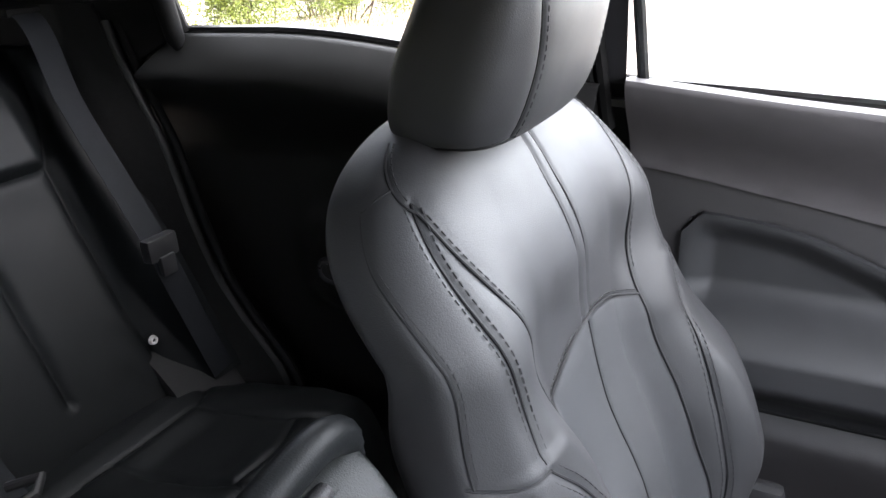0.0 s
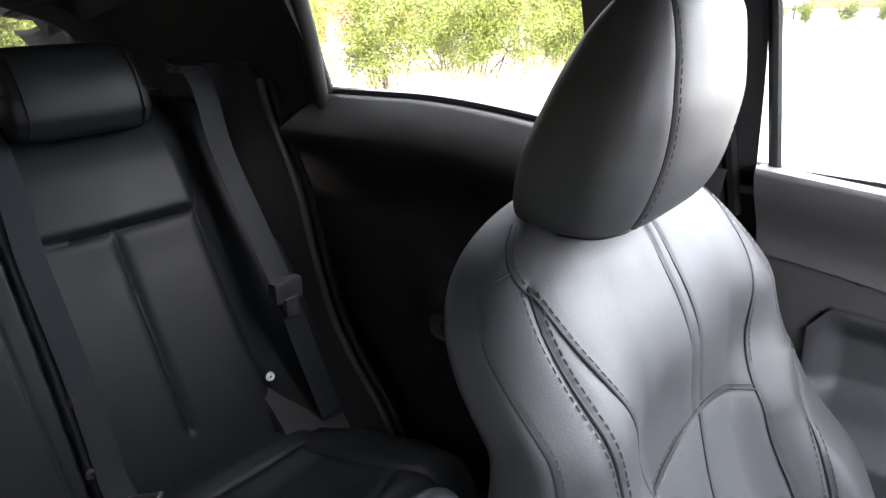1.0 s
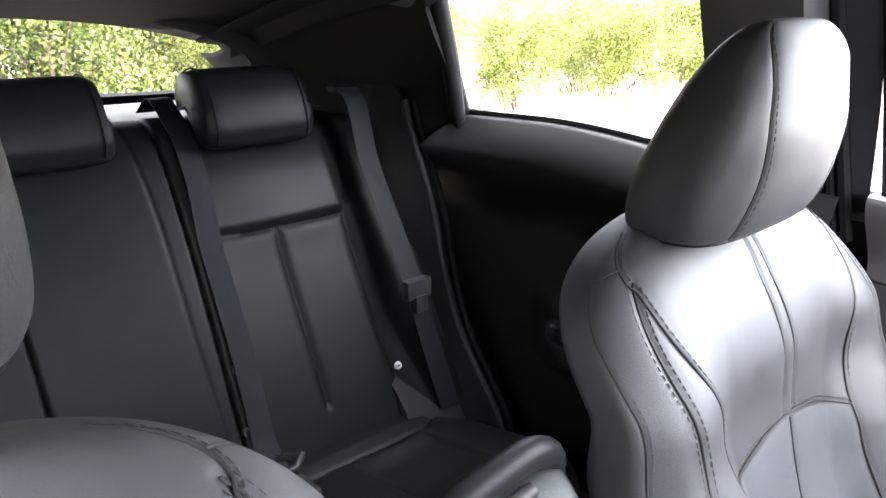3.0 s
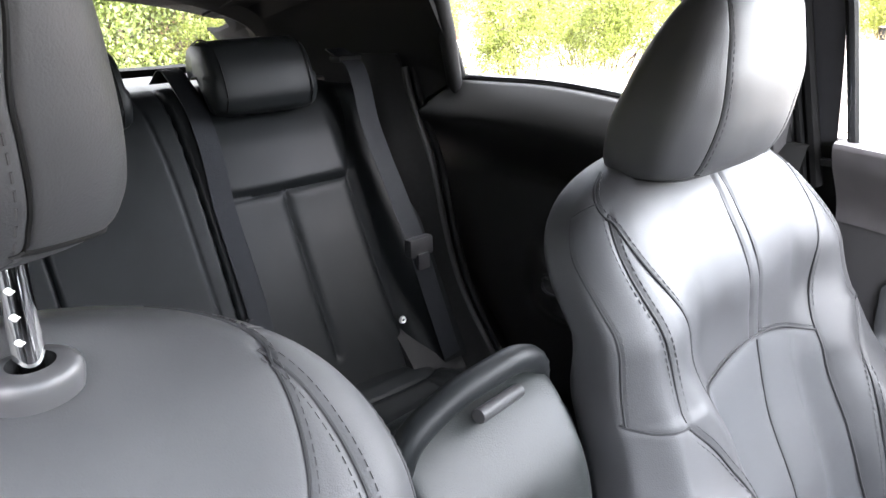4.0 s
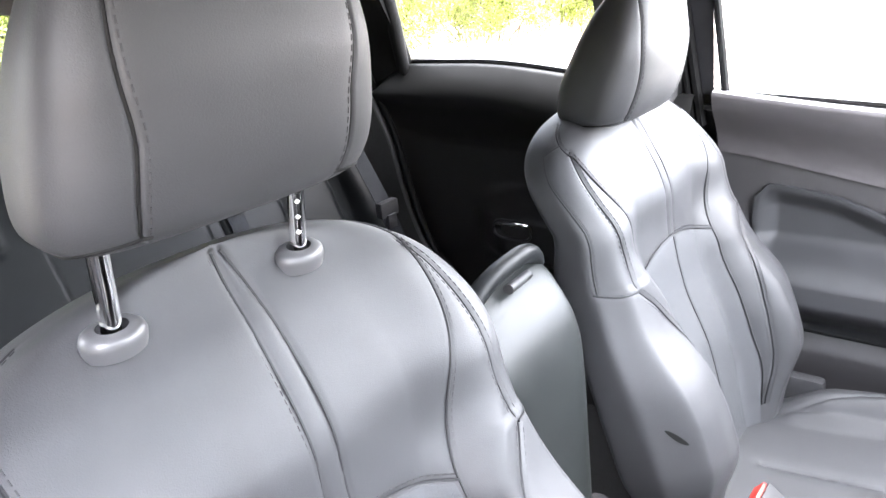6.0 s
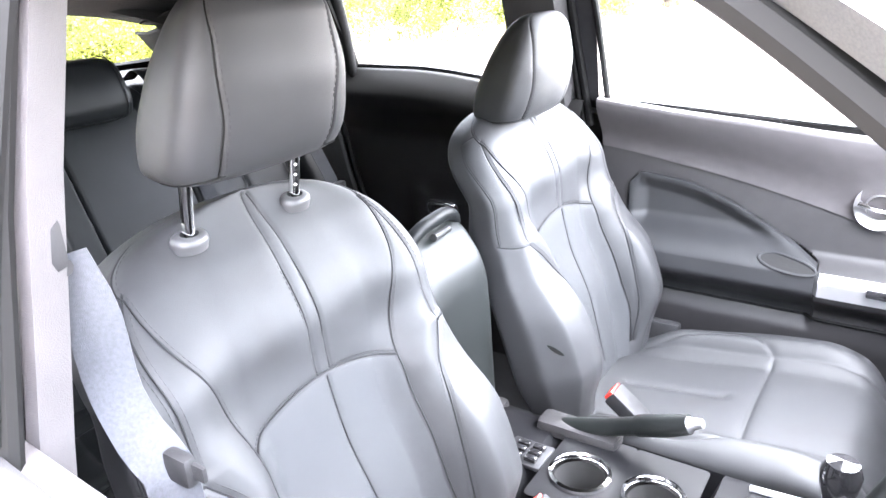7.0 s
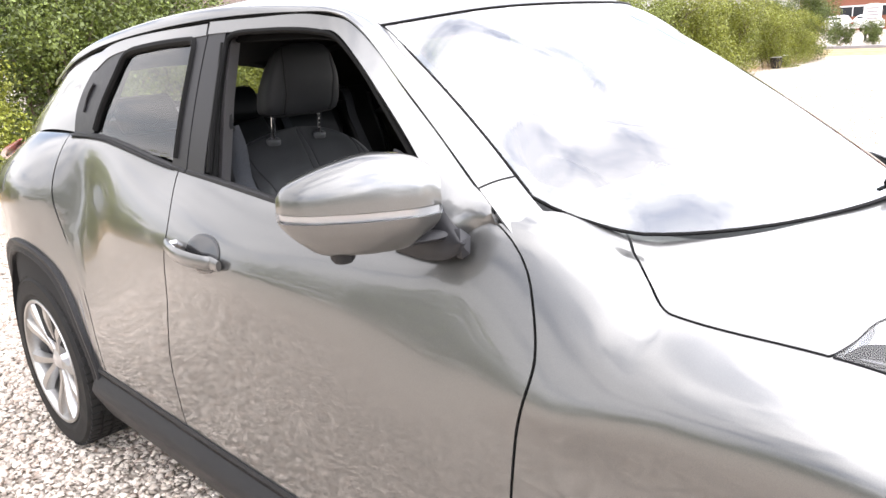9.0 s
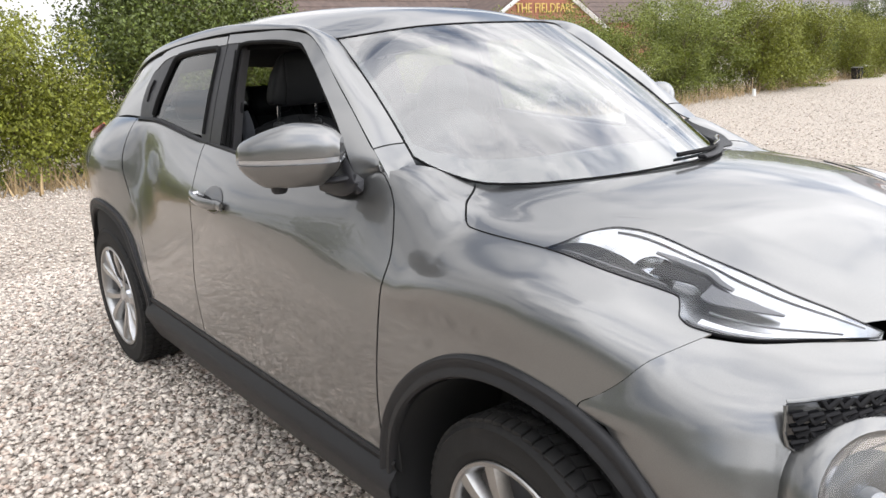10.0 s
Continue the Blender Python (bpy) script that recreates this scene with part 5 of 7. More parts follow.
scuff_q, scuff_b = np.meshgrid(np.linspace(0, 1, 12), np.linspace(-1, 1, 7), indexing="ij")
part("scuff_mark", Geo().grid(back_point(-.80 + .075 * scuff_q, .168 - .026 * scuff_q + .006 * scuff_b * np.sin(np.pi * scuff_q) ** .6, .0012)[::-1]), SEAL, passenger_seat, "dark scuff in the leather")

# ---- rear bench ----
REAR_O = np.array((-2.240, 0, .615))
R_TILT = radians(26)
R_UP, R_OUT = np.array((-math.sin(R_TILT), 0, math.cos(R_TILT))), np.array((math.cos(R_TILT), 0, math.sin(R_TILT)))
LEFT_PANEL = [poly([(.225, .412), (.36, .405), (.515, .408)], 60), poly([(.515, .408), (.513, .25), (.515, .09), (.523, .03)], 80),
              poly([(.363, .402), (.360, .2), (.358, .06)], 80), poly([(.575, .60), (.556, .52), (.530, .44), (.515, .408)], 70)]
MID_SEAMS = [poly([(.142, .63), (.153, .46), (.153, .27), (.155, .0)], 110)]
SPLITS = [poly([(.193, .66), (.194, .4), (.188, .2), (.180, .0)], 120), poly([(-.084, .62), (-.084, .3), (-.085, .0)], 120)]


def rear_point(y, b, lift=0.0):
    y, b = np.broadcast_arrays(np.asarray(y, float), np.asarray(b, float))
    ay = np.abs(y)
    top = .660 - .03 * smooth(.48, .64, ay)
    d = .03 * smooth(.50, .62, ay) * smooth(.6, .2, b) - .006 * np.exp(-((ay - .36) / .13) ** 4) * smooth(.42, .34, b)
    d = d + .010 * smooth(.404, .420, b) * smooth(.20, .24, ay) * smooth(.53, .50, ay) * smooth(.60, .50, b)
    d = d - groove(ay, b, LEFT_PANEL, .0045, .011) - groove(ay, b, LEFT_PANEL + MID_SEAMS, .004, .0035) - groove(y, b, SPLITS, .016, .0038)
    d = d - .0018 * np.sin(90 * (ay - .48) + 55 * (b - .08)) * np.exp(-((ay - .49) / .035) ** 2 - ((b - .08) / .07) ** 2)
    d = d - .06 * (np.clip(b / top, 0, 1.05) ** 16) + lift
    return REAR_O + y[..., None] * np.array((0, 1, 0)) + (np.minimum(b, top + .0 * b))[..., None] * R_UP + d[..., None] * R_OUT


def make_rear_back():
    y, b = np.meshgrid(np.linspace(-.64, .64, 420), np.concatenate([np.linspace(-.04, .5, 110), np.linspace(.505, .68, 38)]), indexing="ij")
    p = rear_point(y, b)
    back = p[:, -1:] - R_OUT * np.linspace(.02, .12, 4)[None, :, None] - R_UP * (np.linspace(0, 1, 4) ** 2 * .02)[None, :, None]
    return Geo().grid(np.concatenate([p, back], 1)).grid(np.stack([p[:, 0], p[:, 0] - R_OUT * .12], 1)).grid(np.stack([back[:, -1], p[:, 0] - R_OUT * .12], 1))


C_SEAMS = both_sides([poly([(.12, .055), (.257, .055), (.505, .058), (.545, .038), (.585, .004)], 120), poly([(.335, .058), (.35, .14), (.374, .26), (.385, .36)], 90), poly([(.505, .058), (.522, .16), (.540, .245), (.592, .356)], 90),
                      poly([(.374, .262), (.46, .268), (.540, .245)], 60)])


def make_rear_cushion():
    u, c = np.meshgrid(np.linspace(-1, 1, 300), np.linspace(-.05, .40, 130), indexing="ij")
    half = np.interp(c, [-.05, .0, .08, .20, .27, .33, .40], [.585, .60, .665, .695, .69, .66, .60])
    y = u * half
    ay = np.abs(y)
    z = .598 + .010 * smooth(.1, .3, c) - .16 * smooth(.26, .40, c) ** 1.7 - .012 * np.exp(-((ay - .42) / .10) ** 4) * smooth(.05, .12, c) * smooth(.28, .2, c)
    z = z - groove(ay, c, C_SEAMS, .0035, .009) - groove(ay, c, C_SEAMS, .003, .0032) - .07 * np.abs(u) ** 14 + .006 * smooth(.05, .02, c)
    p = np.stack([-2.235 + c, y, z], -1)
    low = p[:, -1:] * np.array((1, 1, 0)) + np.array((-.01, 0, .36))
    return Geo().grid(np.concatenate([p, low], 1))


rear_bench = thing("rear_bench", "black leather darkened for rear shade rear bench seat with stitched panels", "car seat")
part("backrest", make_rear_back(), DARKENED_LEATHER, rear_bench, sharp=70)
part("cushion", make_rear_cushion(), DARKENED_LEATHER, rear_bench, sharp=70)


def rear_head():
    """Saddle-shaped rear head restraint that laps over the top of the back."""
    prof = curve3([(.070, 0, -.045), (.080, 0, -.01), (.062, 0, .055), (.03, 0, .094), (-.02, 0, .104), (-.065, 0, .092), (-.085, 0, .05), (-.075, 0, .02), (-.035, 0, .025), (.0, 0, .005), (.03, 0, -.045), (.05, 0, -.055)])
    u = np.linspace(0, 1, 60)
    p = prof(u)
    s = np.linspace(-1, 1, 41)
    k = (1 - np.abs(s) ** 6) ** (1 / 6)
    c = p.mean(0)
    rows = [np.stack([c[0] + (p[:, 0] - c[0]) * (.35 + .65 * a), np.full(60, .125 * t) * (1 + .05 * (p[:, 2] < .02)), c[2] + (p[:, 2] - c[2]) * (.35 + .65 * a)], -1) for t, a in zip(s, k)]
    return Geo().grid(np.array(rows), wrap_v=True, cap=True)


RHEAD = make_mesh("headrest", rear_head(), DARKENED_LEATHER, 60)
prof_seam = curve3([(.071, 0, -.04), (.081, 0, -.01), (.063, 0, .055), (.03, 0, .095), (-.02, 0, .105), (-.065, 0, .093)])(np.linspace(0, 1, 40))
RSEAM = make_mesh("headrest_seam", Geo().tube(prof_seam, .0018, 6), SEAL)
for y in (-.37, .0, .372):
    o = REAR_O + R_UP * .575 + np.array((-.022, y - .008, .014))
    h = part("headrest", RHEAD, None, rear_bench)
    h.matrix_basis = pose(o[0] + .012, o[1], o[2] + .030, 0, 0, 0) @ Matrix.Scale(.88, 4)
    for s in (-.104, .104):
        part("headrest_seam", RSEAM, None, h).location = (0, s, 0)
    for s in (-.135, .135):
        part("release_button", Geo().spin([(.001, .018), (.010, .017), (.012, .0)], 14, "z"), CHROME, rear_bench).matrix_basis = pose(o[0] - .05, y + s, o[2] - .005)
for y, z in ((.521, .689), (.203, .775), (.190, .677)):
    part("isofix_tag", Geo().spin([(.003, .003), (.004, .006), (.007, .006), (.0085, .0)], 16, "x"), WHITE_PLASTIC if y > .4 else SATIN_BLACK, rear_bench).matrix_basis = pose(-2.268 if y > .4 else (-2.318 if z > .7 else -2.272), y, z)


def ribbon(pts, width, thick=.0014, across=(0, 1, 0), n=40):
    """A flat strap along points."""
    p = curve3(pts)(np.linspace(0, 1, n))
    t = np.gradient(p, axis=0)
    t /= np.linalg.norm(t, axis=1, keepdims=True)
    a = np.array(across, float) - (t @ np.array(across, float))[:, None] * t
    a /= np.linalg.norm(a, axis=1, keepdims=True)
    s = np.linspace(-.5, .5, 5) * width
    return Geo().shell(p[:, None] + a[:, None] * s[None, :, None], thick)


belt_l = thing("seat_belt", "black rear seat belt with buckle tongue hanging by the bench", "seat belt", "seat belts")
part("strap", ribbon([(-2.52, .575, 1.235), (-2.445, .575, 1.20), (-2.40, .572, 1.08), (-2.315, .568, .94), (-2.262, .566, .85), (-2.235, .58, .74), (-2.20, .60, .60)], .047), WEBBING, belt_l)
part("tongue", Geo().box((-2.255, .566, .845), (.022, .062, .04), .006).box((-2.245, .566, .815), (.012, .03, .035), .003), BLACK_PLASTIC, belt_l)
part("guide", Geo().box((-2.48, .575, 1.215), (.04, .06, .014), .006), LINER, belt_l)
belt_m = thing("seat_belt", "black centre rear seat belt lying over the backrest", "seat belt", "seat belts")
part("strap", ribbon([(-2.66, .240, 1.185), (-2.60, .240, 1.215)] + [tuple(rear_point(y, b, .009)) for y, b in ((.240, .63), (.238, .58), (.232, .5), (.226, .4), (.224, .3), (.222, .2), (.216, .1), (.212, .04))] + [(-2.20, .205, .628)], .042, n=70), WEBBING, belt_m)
part("tongue", Geo().tube([(-2.19, .20, .66), (-2.15, .225, .672), (-2.135, .205, .665), (-2.15, .17, .655)], .007, 8), BLACK_PLASTIC, belt_m)
buckle_m = thing("belt_buckle", "grey seat belt buckle on the rear cushion", "belt buckle")
part("buckle", Geo().box((-2.12, .205, .632), (.06, .034, .022), .006, None), SATIN_BLACK, buckle_m)
belt_d = thing("seat_belt", "driver seat belt hanging beside the seat", "seat belt", "seat belts")
part("strap", ribbon([(-1.442, -.640, 1.225), (-1.440, -.626, 1.17), (-1.444, -.620, 1.09), (-1.422, -.618, 1.045), (-1.385, -.62, 1.02), (-1.375, -.630, .80), (-1.38, -.65, .45)], .047, across=(.62, .60, .1)), LIT_WEBBING, belt_d)
part("guide", Geo().box((-1.438, -.657, 1.245), (.05, .03, .05), .012).tube([(-1.455, -.652, 1.222), (-1.42, -.646, 1.222)], .007, 10), BLACK_PLASTIC, belt_d)
part("tongue", Geo().box((-1.376, -.614, 1.028), (.032, .014, .03), .005).box((-1.356, -.612, 1.03), (.022, .005, .016), .002), BLACK_PLASTIC, belt_d)

# ---- raised armrest between the seats ----
armrest = thing("armrest", "grey-black folding armrest raised upright between front seats", "armrest")


def make_armrest():
    prof = curve3([(-1.462, 0, .56), (-1.470, 0, .75), (-1.478, 0, .90), (-1.490, 0, .945), (-1.512, 0, .978), (-1.538, 0, 1.004), (-1.562, 0, 1.012), (-1.588, 0, .995), (-1.597, 0, .95), (-1.585, 0, .75), (-1.575, 0, .56)])
    p = prof(np.linspace(0, 1, 90))
    c = np.array((-1.53, 0, .74))
    rows = []
    for t in np.sin(np.linspace(-np.pi / 2, np.pi / 2, 48)):
        k = (1 - abs(t) ** 7) ** (1 / 3.5) if abs(t) < 1 else 0
        q = c + (p - c) * np.array((.62 + .38 * k, 1, .955 + .045 * k))
        q[:, 1] = .018 + .088 * t
        rows.append(q)
    return Geo().grid(np.array(rows)[::-1], wrap_v=True, cap=True)


part("pad", make_armrest(), ARM_LEATHER, armrest)
lip = curve3([(-1.545, -.074, .94), (-1.538, -.073, .985), (-1.537, -.060, 1.012), (-1.540, -.02, 1.026), (-1.543, .03, 1.030), (-1.547, .075, 1.027), (-1.552, .103, 1.010), (-1.556, .108, .98)])(np.linspace(0, 1, 40))
part("lid_edge", Geo().tube(lip, .0125, 12), DARKENED_LEATHER, armrest)
part("latch", Geo().tube([(-1.529, .006, 1.008), (-1.538, .064, 1.004)], .0065, 10), BLACK_PLASTIC, armrest)

# ---- cabin trim ----
# Door cards (right-hand form): a height field over the door's length and height.
LEAF_T = table([(-1.47, .90), (-1.453, .919), (-1.433, .940), (-1.344, .932), (-1.238, .899), (-1.147, .853), (-1.059, .807), (-1.02, .786)])
SILL_T = table([(-1.56, 1.117), (-1.50, 1.111), (-1.34, 1.095), (-1.16, 1.081), (-1.0, 1.068), (-.60, 1.050)])
BAND_T = table([(-1.56, 1.0), (-1.5, .994), (-1.347, .970), (-1.217, .947), (-1.038, .905), (-.949, .878), (-.75, .80), (-.6, .74)])


def leaf_mask(x, z):
    return smooth(-1.462, -1.448, x) * smooth(-1.018, -1.035, x) * smooth(LEAF_T(x), LEAF_T(x) - .010, z) * smooth(.60, .66, z)


def card_front(x, z):
    y = .768 - .053 * smooth(BAND_T(x) - .004, SILL_T(x), z) ** 1.3
    y = y - .058 * smooth(.655, .715, z) * smooth(.805, .755, z) * smooth(-.64, -.78, x)
    return y + .030 * leaf_mask(x, z) + .010 * smooth(.60, .52, z)


def leaf_y(x, z):
    hollow = smooth(LEAF_T(x) - .004, LEAF_T(x) - .045, z) * smooth(.765, .83, z) * smooth(-1.456, -1.415, x)
    y = .760 + .022 * hollow
    y = y - .062 * smooth(.66, .735, z) * smooth(.845, .765, z)
    return y + .02 * smooth(.70, .64, z)


def card_rear(x, z):
    sill = BELT(x)[..., 1] - .004
    y = .768 - .085 * smooth(sill - .22, sill - .07, z)
    y = y - .06 * smooth(.66, .72, z) * smooth(.88, .80, z) * smooth(-2.15, -2.0, x) * smooth(-1.55, -1.62, x)
    return y + .050 * smooth(sill - .10, sill + .03, z) ** 1.5


def under_skin(x, z, y, gap=.016):
    """Keeps a trim inside the door's outer skin; x runs along the first axis."""
    v = VS[VS <= 4]
    out = y.copy()
    for i in range(x.shape[0]):
        q = side(np.full(len(v), x[i, 0]), v)
        out[i] = np.minimum(y[i], np.interp(z[i], q[:, 2], -q[:, 1]) - gap)
    return out


def card(fn, x0, x1, z0, top):
    x = np.linspace(x0, x1, 150)
    t = np.linspace(0, 1, 140)
    z = z0 + (top(x) - z0)[:, None] * t
    X = np.repeat(x[:, None], 140, 1)
    y = under_skin(X, z, fn(X, z))
    p = np.stack([X, -y, z], -1)
    cap = np.stack([np.stack([X[:, -1], -(y[:, -1] + d), z[:, -1] + e], -1) for d, e in ((.003, .004), (.009, .006), (.030, .004))], 1)
    return Geo().grid(np.concatenate([p, cap], 1)[:, ::-1])


def upper_trim():
    x = np.linspace(-1.535, -.62, 120)
    t = np.linspace(0, 1, 40)
    z = BAND_T(x)[:, None] + (SILL_T(x) - BAND_T(x))[:, None] * t
    X = np.repeat(x[:, None], 40, 1)
    y = under_skin(X, z, card_front(X, z)) - .005
    p = np.stack([X, -y, z], -1)
    low = p[:, :1] + np.array((0, -.006, -.001))
    cap = np.stack([np.stack([X[:, -1], -(y[:, -1] + d), z[:, -1] + e], -1) for d, e in ((.003, .005), (.010, .007), (.035, .005))], 1)
    return Geo().grid(np.concatenate([low, p, cap], 1)[:, ::-1])


def arm_pad():
    x = np.linspace(-1.46, -1.022, 110)
    t = np.linspace(0, 1, 110)
    z = .645 + (LEAF_T(x) - .645)[:, None] * t
    X = np.repeat(x[:, None], 110, 1)
    y = leaf_y(X, z)
    p = np.stack([X, -y, z], -1)
    cap = np.stack([X[:, -1:], -(y[:, -1:] + .02), z[:, -1:] + .003], -1)
    g = Geo().grid(np.concatenate([p, cap], 1)[:, ::-1])
    for k in (0, -1):
        g.grid(np.stack([p[k], p[k] + np.array((0, -.03, 0))], 1))
    return g


door_trim_f = both(lambda: card(card_front, -1.535, -.62, .42, SILL_T), "door_trim", PLASTIC, front_door, "moulded charcoal door trim")
both(upper_trim, "upper_trim", PLASTIC_UP, door_trim_f)
arm_f = both(arm_pad, "arm_pad", LEATHER, front_door, "padded leather armrest with scooped panel")
door_trim_r = both(lambda: card(card_rear, -2.30, -1.57, .42, lambda x: BELT(x)[:, 1] - .004), "door_trim", PLASTIC_SHADED, rear_door, "moulded black rear door trim",
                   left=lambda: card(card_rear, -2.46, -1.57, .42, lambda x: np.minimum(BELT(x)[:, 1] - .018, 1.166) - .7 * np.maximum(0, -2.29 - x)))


def on_card(fn, x, z, lift):
    x, z = np.asarray(x, float), np.asarray(z, float)
    return np.stack([x, -(fn(x, z) - lift), z], -1)


def pull_loop(k, lift):
    an = np.linspace(0, 2 * np.pi, 40, endpoint=False)
    return on_card(leaf_y, -1.080 + .056 * k * np.cos(an), .783 - .10 * k * .056 * np.cos(an) + .013 * k * np.sin(an), lift)


# Dark flat sheet painted for the shade inside the pull; nothing is hollow.
both(lambda: Geo().ring(pull_loop(1, .001), pull_loop(.4, .0015)).ring(pull_loop(.4, .0015), pull_loop(.02, .0015)), "pull_recess_shade", DARK, arm_f)
both(lambda: Geo().tube(pull_loop(1.08, .001), .0035, 8, closed=True), "pull_rim", LEATHER, arm_f)
both(lambda: Geo().shell(on_card(card_front, *np.meshgrid(np.linspace(-1.03, -.72, 20), np.linspace(.722, .772, 8), indexing="ij"), .008)[:, ::-1], .008), "switch_panel", SATIN_SILVER, front_door)
for k in range(2):
    both(lambda: Geo().box((-.90 + .07 * k, -.697, .752), (.045, .016, .016), .004), "window_switch", GLOSS_BLACK, front_door)
both(lambda: Geo().spin([(.026, .012), (.030, -.006), (.040, -.004), (.050, .004)], 28, "y", (-.925, -.752, .925)), "handle_bezel", SATIN_SILVER, front_door)
both(lambda: Geo().tube([(-.965, -.735, .932), (-.93, -.728, .925), (-.895, -.735, .92)], .008, 8, flat=.6), "release_lever", CHROME, front_door)
an_l = np.linspace(0, 2 * np.pi, 40, endpoint=False)
lever_loop = lambda k, y: np.stack([-1.985 + .052 * k * sq(np.cos(an_l), 3), np.full(40, y), .784 + .024 * k * sq(np.sin(an_l), 3)], -1)
# Shallow sheet in near-black imitates the shade inside the handle's hollow.
both(lambda: Geo().ring(lever_loop(1, -.700), lever_loop(.8, -.712)).ring(lever_loop(.8, -.712), lever_loop(.02, -.714)), "handle_recess_shade", DARK, door_trim_r)
both(lambda: Geo().tube(lever_loop(1, -.700), .0035, 8, closed=True), "recess_rim", SATIN_BLACK, door_trim_r)
both(lambda: Geo().tube([(-2.025, -.700, .797), (-2.0, -.694, .801), (-1.96, -.694, .802), (-1.94, -.700, .80)], .006, 10), "release_lever", CHROME, door_trim_r)
both(lambda: Geo().tube(on_card(card_front, np.linspace(-1.48, -.70, 40), np.full(40, .64), .004), .004, 6), "trim_seam", SEAL, front_door)

# Pillars and quarter trims.
def inner_pillar(x0, x1, d=0.0):
    rows = [(.40, .74), (.8, .735), (1.08, .715 - d), (1.3, .655 - d / 2), (1.50, .585)]
    return Geo().shell(np.stack([np.stack([np.array((x0 - .01, x0, (x0 + x1) / 2, x1, x1 + .01)), -np.array((w + .03, w, w - .006, w, w + .03)), np.full(5, z)], -1) for z, w in rows], 0)[:, ::-1], .012)


def pillar_seal(x0, k):
    dx, r = ((0, .011), (.020, .007), (.036, .010))[k]
    return Geo().tube([(x0 + dx, -.742 - .004 * k, 1.05), (x0 + dx - .02, -.683 - .004 * k, 1.28), (x0 + dx - .028, -.634 - .004 * k, 1.435)], r, 8)


inner = both(lambda: inner_pillar(-1.57, -1.425, .03), "pillar_trim", PLASTIC, car, "grey inner pillar trim", left=lambda: inner_pillar(-1.735, -1.615))
# Driver's pillar made paler, so its bright daylight is in the colour.
inner[0].data.materials[0] = PLASTIC_UP
for k in range(3):
    both(lambda: pillar_seal(-1.420, k), "door_seal", SEAL, car, left=lambda: pillar_seal(-1.60, k))


def quarter_trim():
    x, t = np.meshgrid(np.linspace(-3.0, -2.40, 30), np.linspace(0, 1, 24), indexing="ij")
    z = .55 + (.80 + .09 * smooth(-3.06, -2.3, x)) * t
    x = -3.0 + (x + 3.0) * (1 + .225 * smooth(1.10, 1.18, z))
    w = .70 - .10 * smooth(1.15, 1.42, z) - .10 * smooth(-2.5, -3.06, x) + .03 * smooth(1.0, .6, z)
    z = np.minimum(z, RAIL(x)[..., 1] - .03)
    w = np.where(z > BELT(x)[..., 1], np.minimum(w, -upper(x, z)[..., 1] - .03), w)
    return Geo().shell(np.stack([x, -w, z], -1)[:, ::-1], .01)


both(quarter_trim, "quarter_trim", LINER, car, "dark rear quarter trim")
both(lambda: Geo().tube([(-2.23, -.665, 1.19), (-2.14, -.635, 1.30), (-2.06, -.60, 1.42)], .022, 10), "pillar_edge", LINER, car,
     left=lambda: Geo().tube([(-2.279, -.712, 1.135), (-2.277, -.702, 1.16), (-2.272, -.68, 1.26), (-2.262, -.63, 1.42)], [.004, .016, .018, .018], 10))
DOOR_LINE = table([(.42, -2.10), (.56, -2.145), (.595, -2.168), (.657, -2.217), (.741, -2.268), (.843, -2.303), (.981, -2.338), (1.069, -2.376), (1.145, -2.408), (1.20, -2.42), (1.34, -2.43)])


def side_bolster():
    z, t = np.meshgrid(np.linspace(.42, 1.22, 42), np.linspace(0, 1, 12), indexing="ij")
    bow = .012 * np.sin(np.pi * t) + .006 * np.exp(-((t - .62) / .10) ** 2)
    x, w = DOOR_LINE(z) - .15 * (1 - t), .595 + .085 * t ** 1.2 - bow + .06 * smooth(.98, 1.20, z) * (1 - t)
    w = np.where(z > BELT(x)[..., 1] - .02, np.minimum(w, -upper(x, np.minimum(z, RAIL(x)[..., 1] - .03))[..., 1] - .035), w)
    return Geo().shell(np.stack([x, -w, z], -1)[:, ::-1], .01)


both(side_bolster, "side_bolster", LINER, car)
zs = np.linspace(.45, 1.19, 50)
for k in range(2):
    both(lambda: Geo().tube(np.stack([DOOR_LINE(zs) + .020 * k, np.full(50, -.684 - .012 * k), zs], -1), .011 - .003 * k, 10), "rear_door_seal", SEAL if k else PLASTIC_SHADED, car)


def roof_side():
    """Dark trim between the headlining and the side pillars."""
    x = np.linspace(-1.0, -2.86, 40)
    r, e = RAIL(x), ROOF_E(x)
    return Geo().shell(np.stack([np.stack([x, -(r[:, 0] - .022), r[:, 1] - .055], -1), np.stack([x, -(r[:, 0] - .045), r[:, 1] - .022], -1), np.stack([x, -(e[:, 0] - .06), e[:, 1] - .042], -1)], 1), .006)


both(roof_side, "roof_side_trim", LINER, car)
part("load_cover", Geo().box((-2.77, 0, 1.165), (.40, 1.16, .02), .006), PLASTIC, car, "grey load cover behind the bench")
part("tail_trim", Geo().box((-3.10, 0, .86), (.03, 1.20, .44), .01), LINER, car)
part("floor_carpet", Geo().box((-1.35, 0, .335), (2.0, 1.46, .02)).box((-2.65, 0, .56), (.9, 1.3, .02)), CARPET, car)
part("tunnel", Geo().box((-1.25, 0, .42), (1.5, .22, .16), .03), CARPET, car)
part("firewall", Geo().box((-.36, 0, .66), (.03, 1.40, .66), .01), DARK, car)
both(lambda: Geo().box((-.45, -.70, .62), (.24, .06, .50), .02), "kick_panel", PLASTIC, car)

# ---- dashboard, console, controls ----
dashboard = thing("dashboard", "charcoal plastic dashboard under the windscreen", "dashboard")


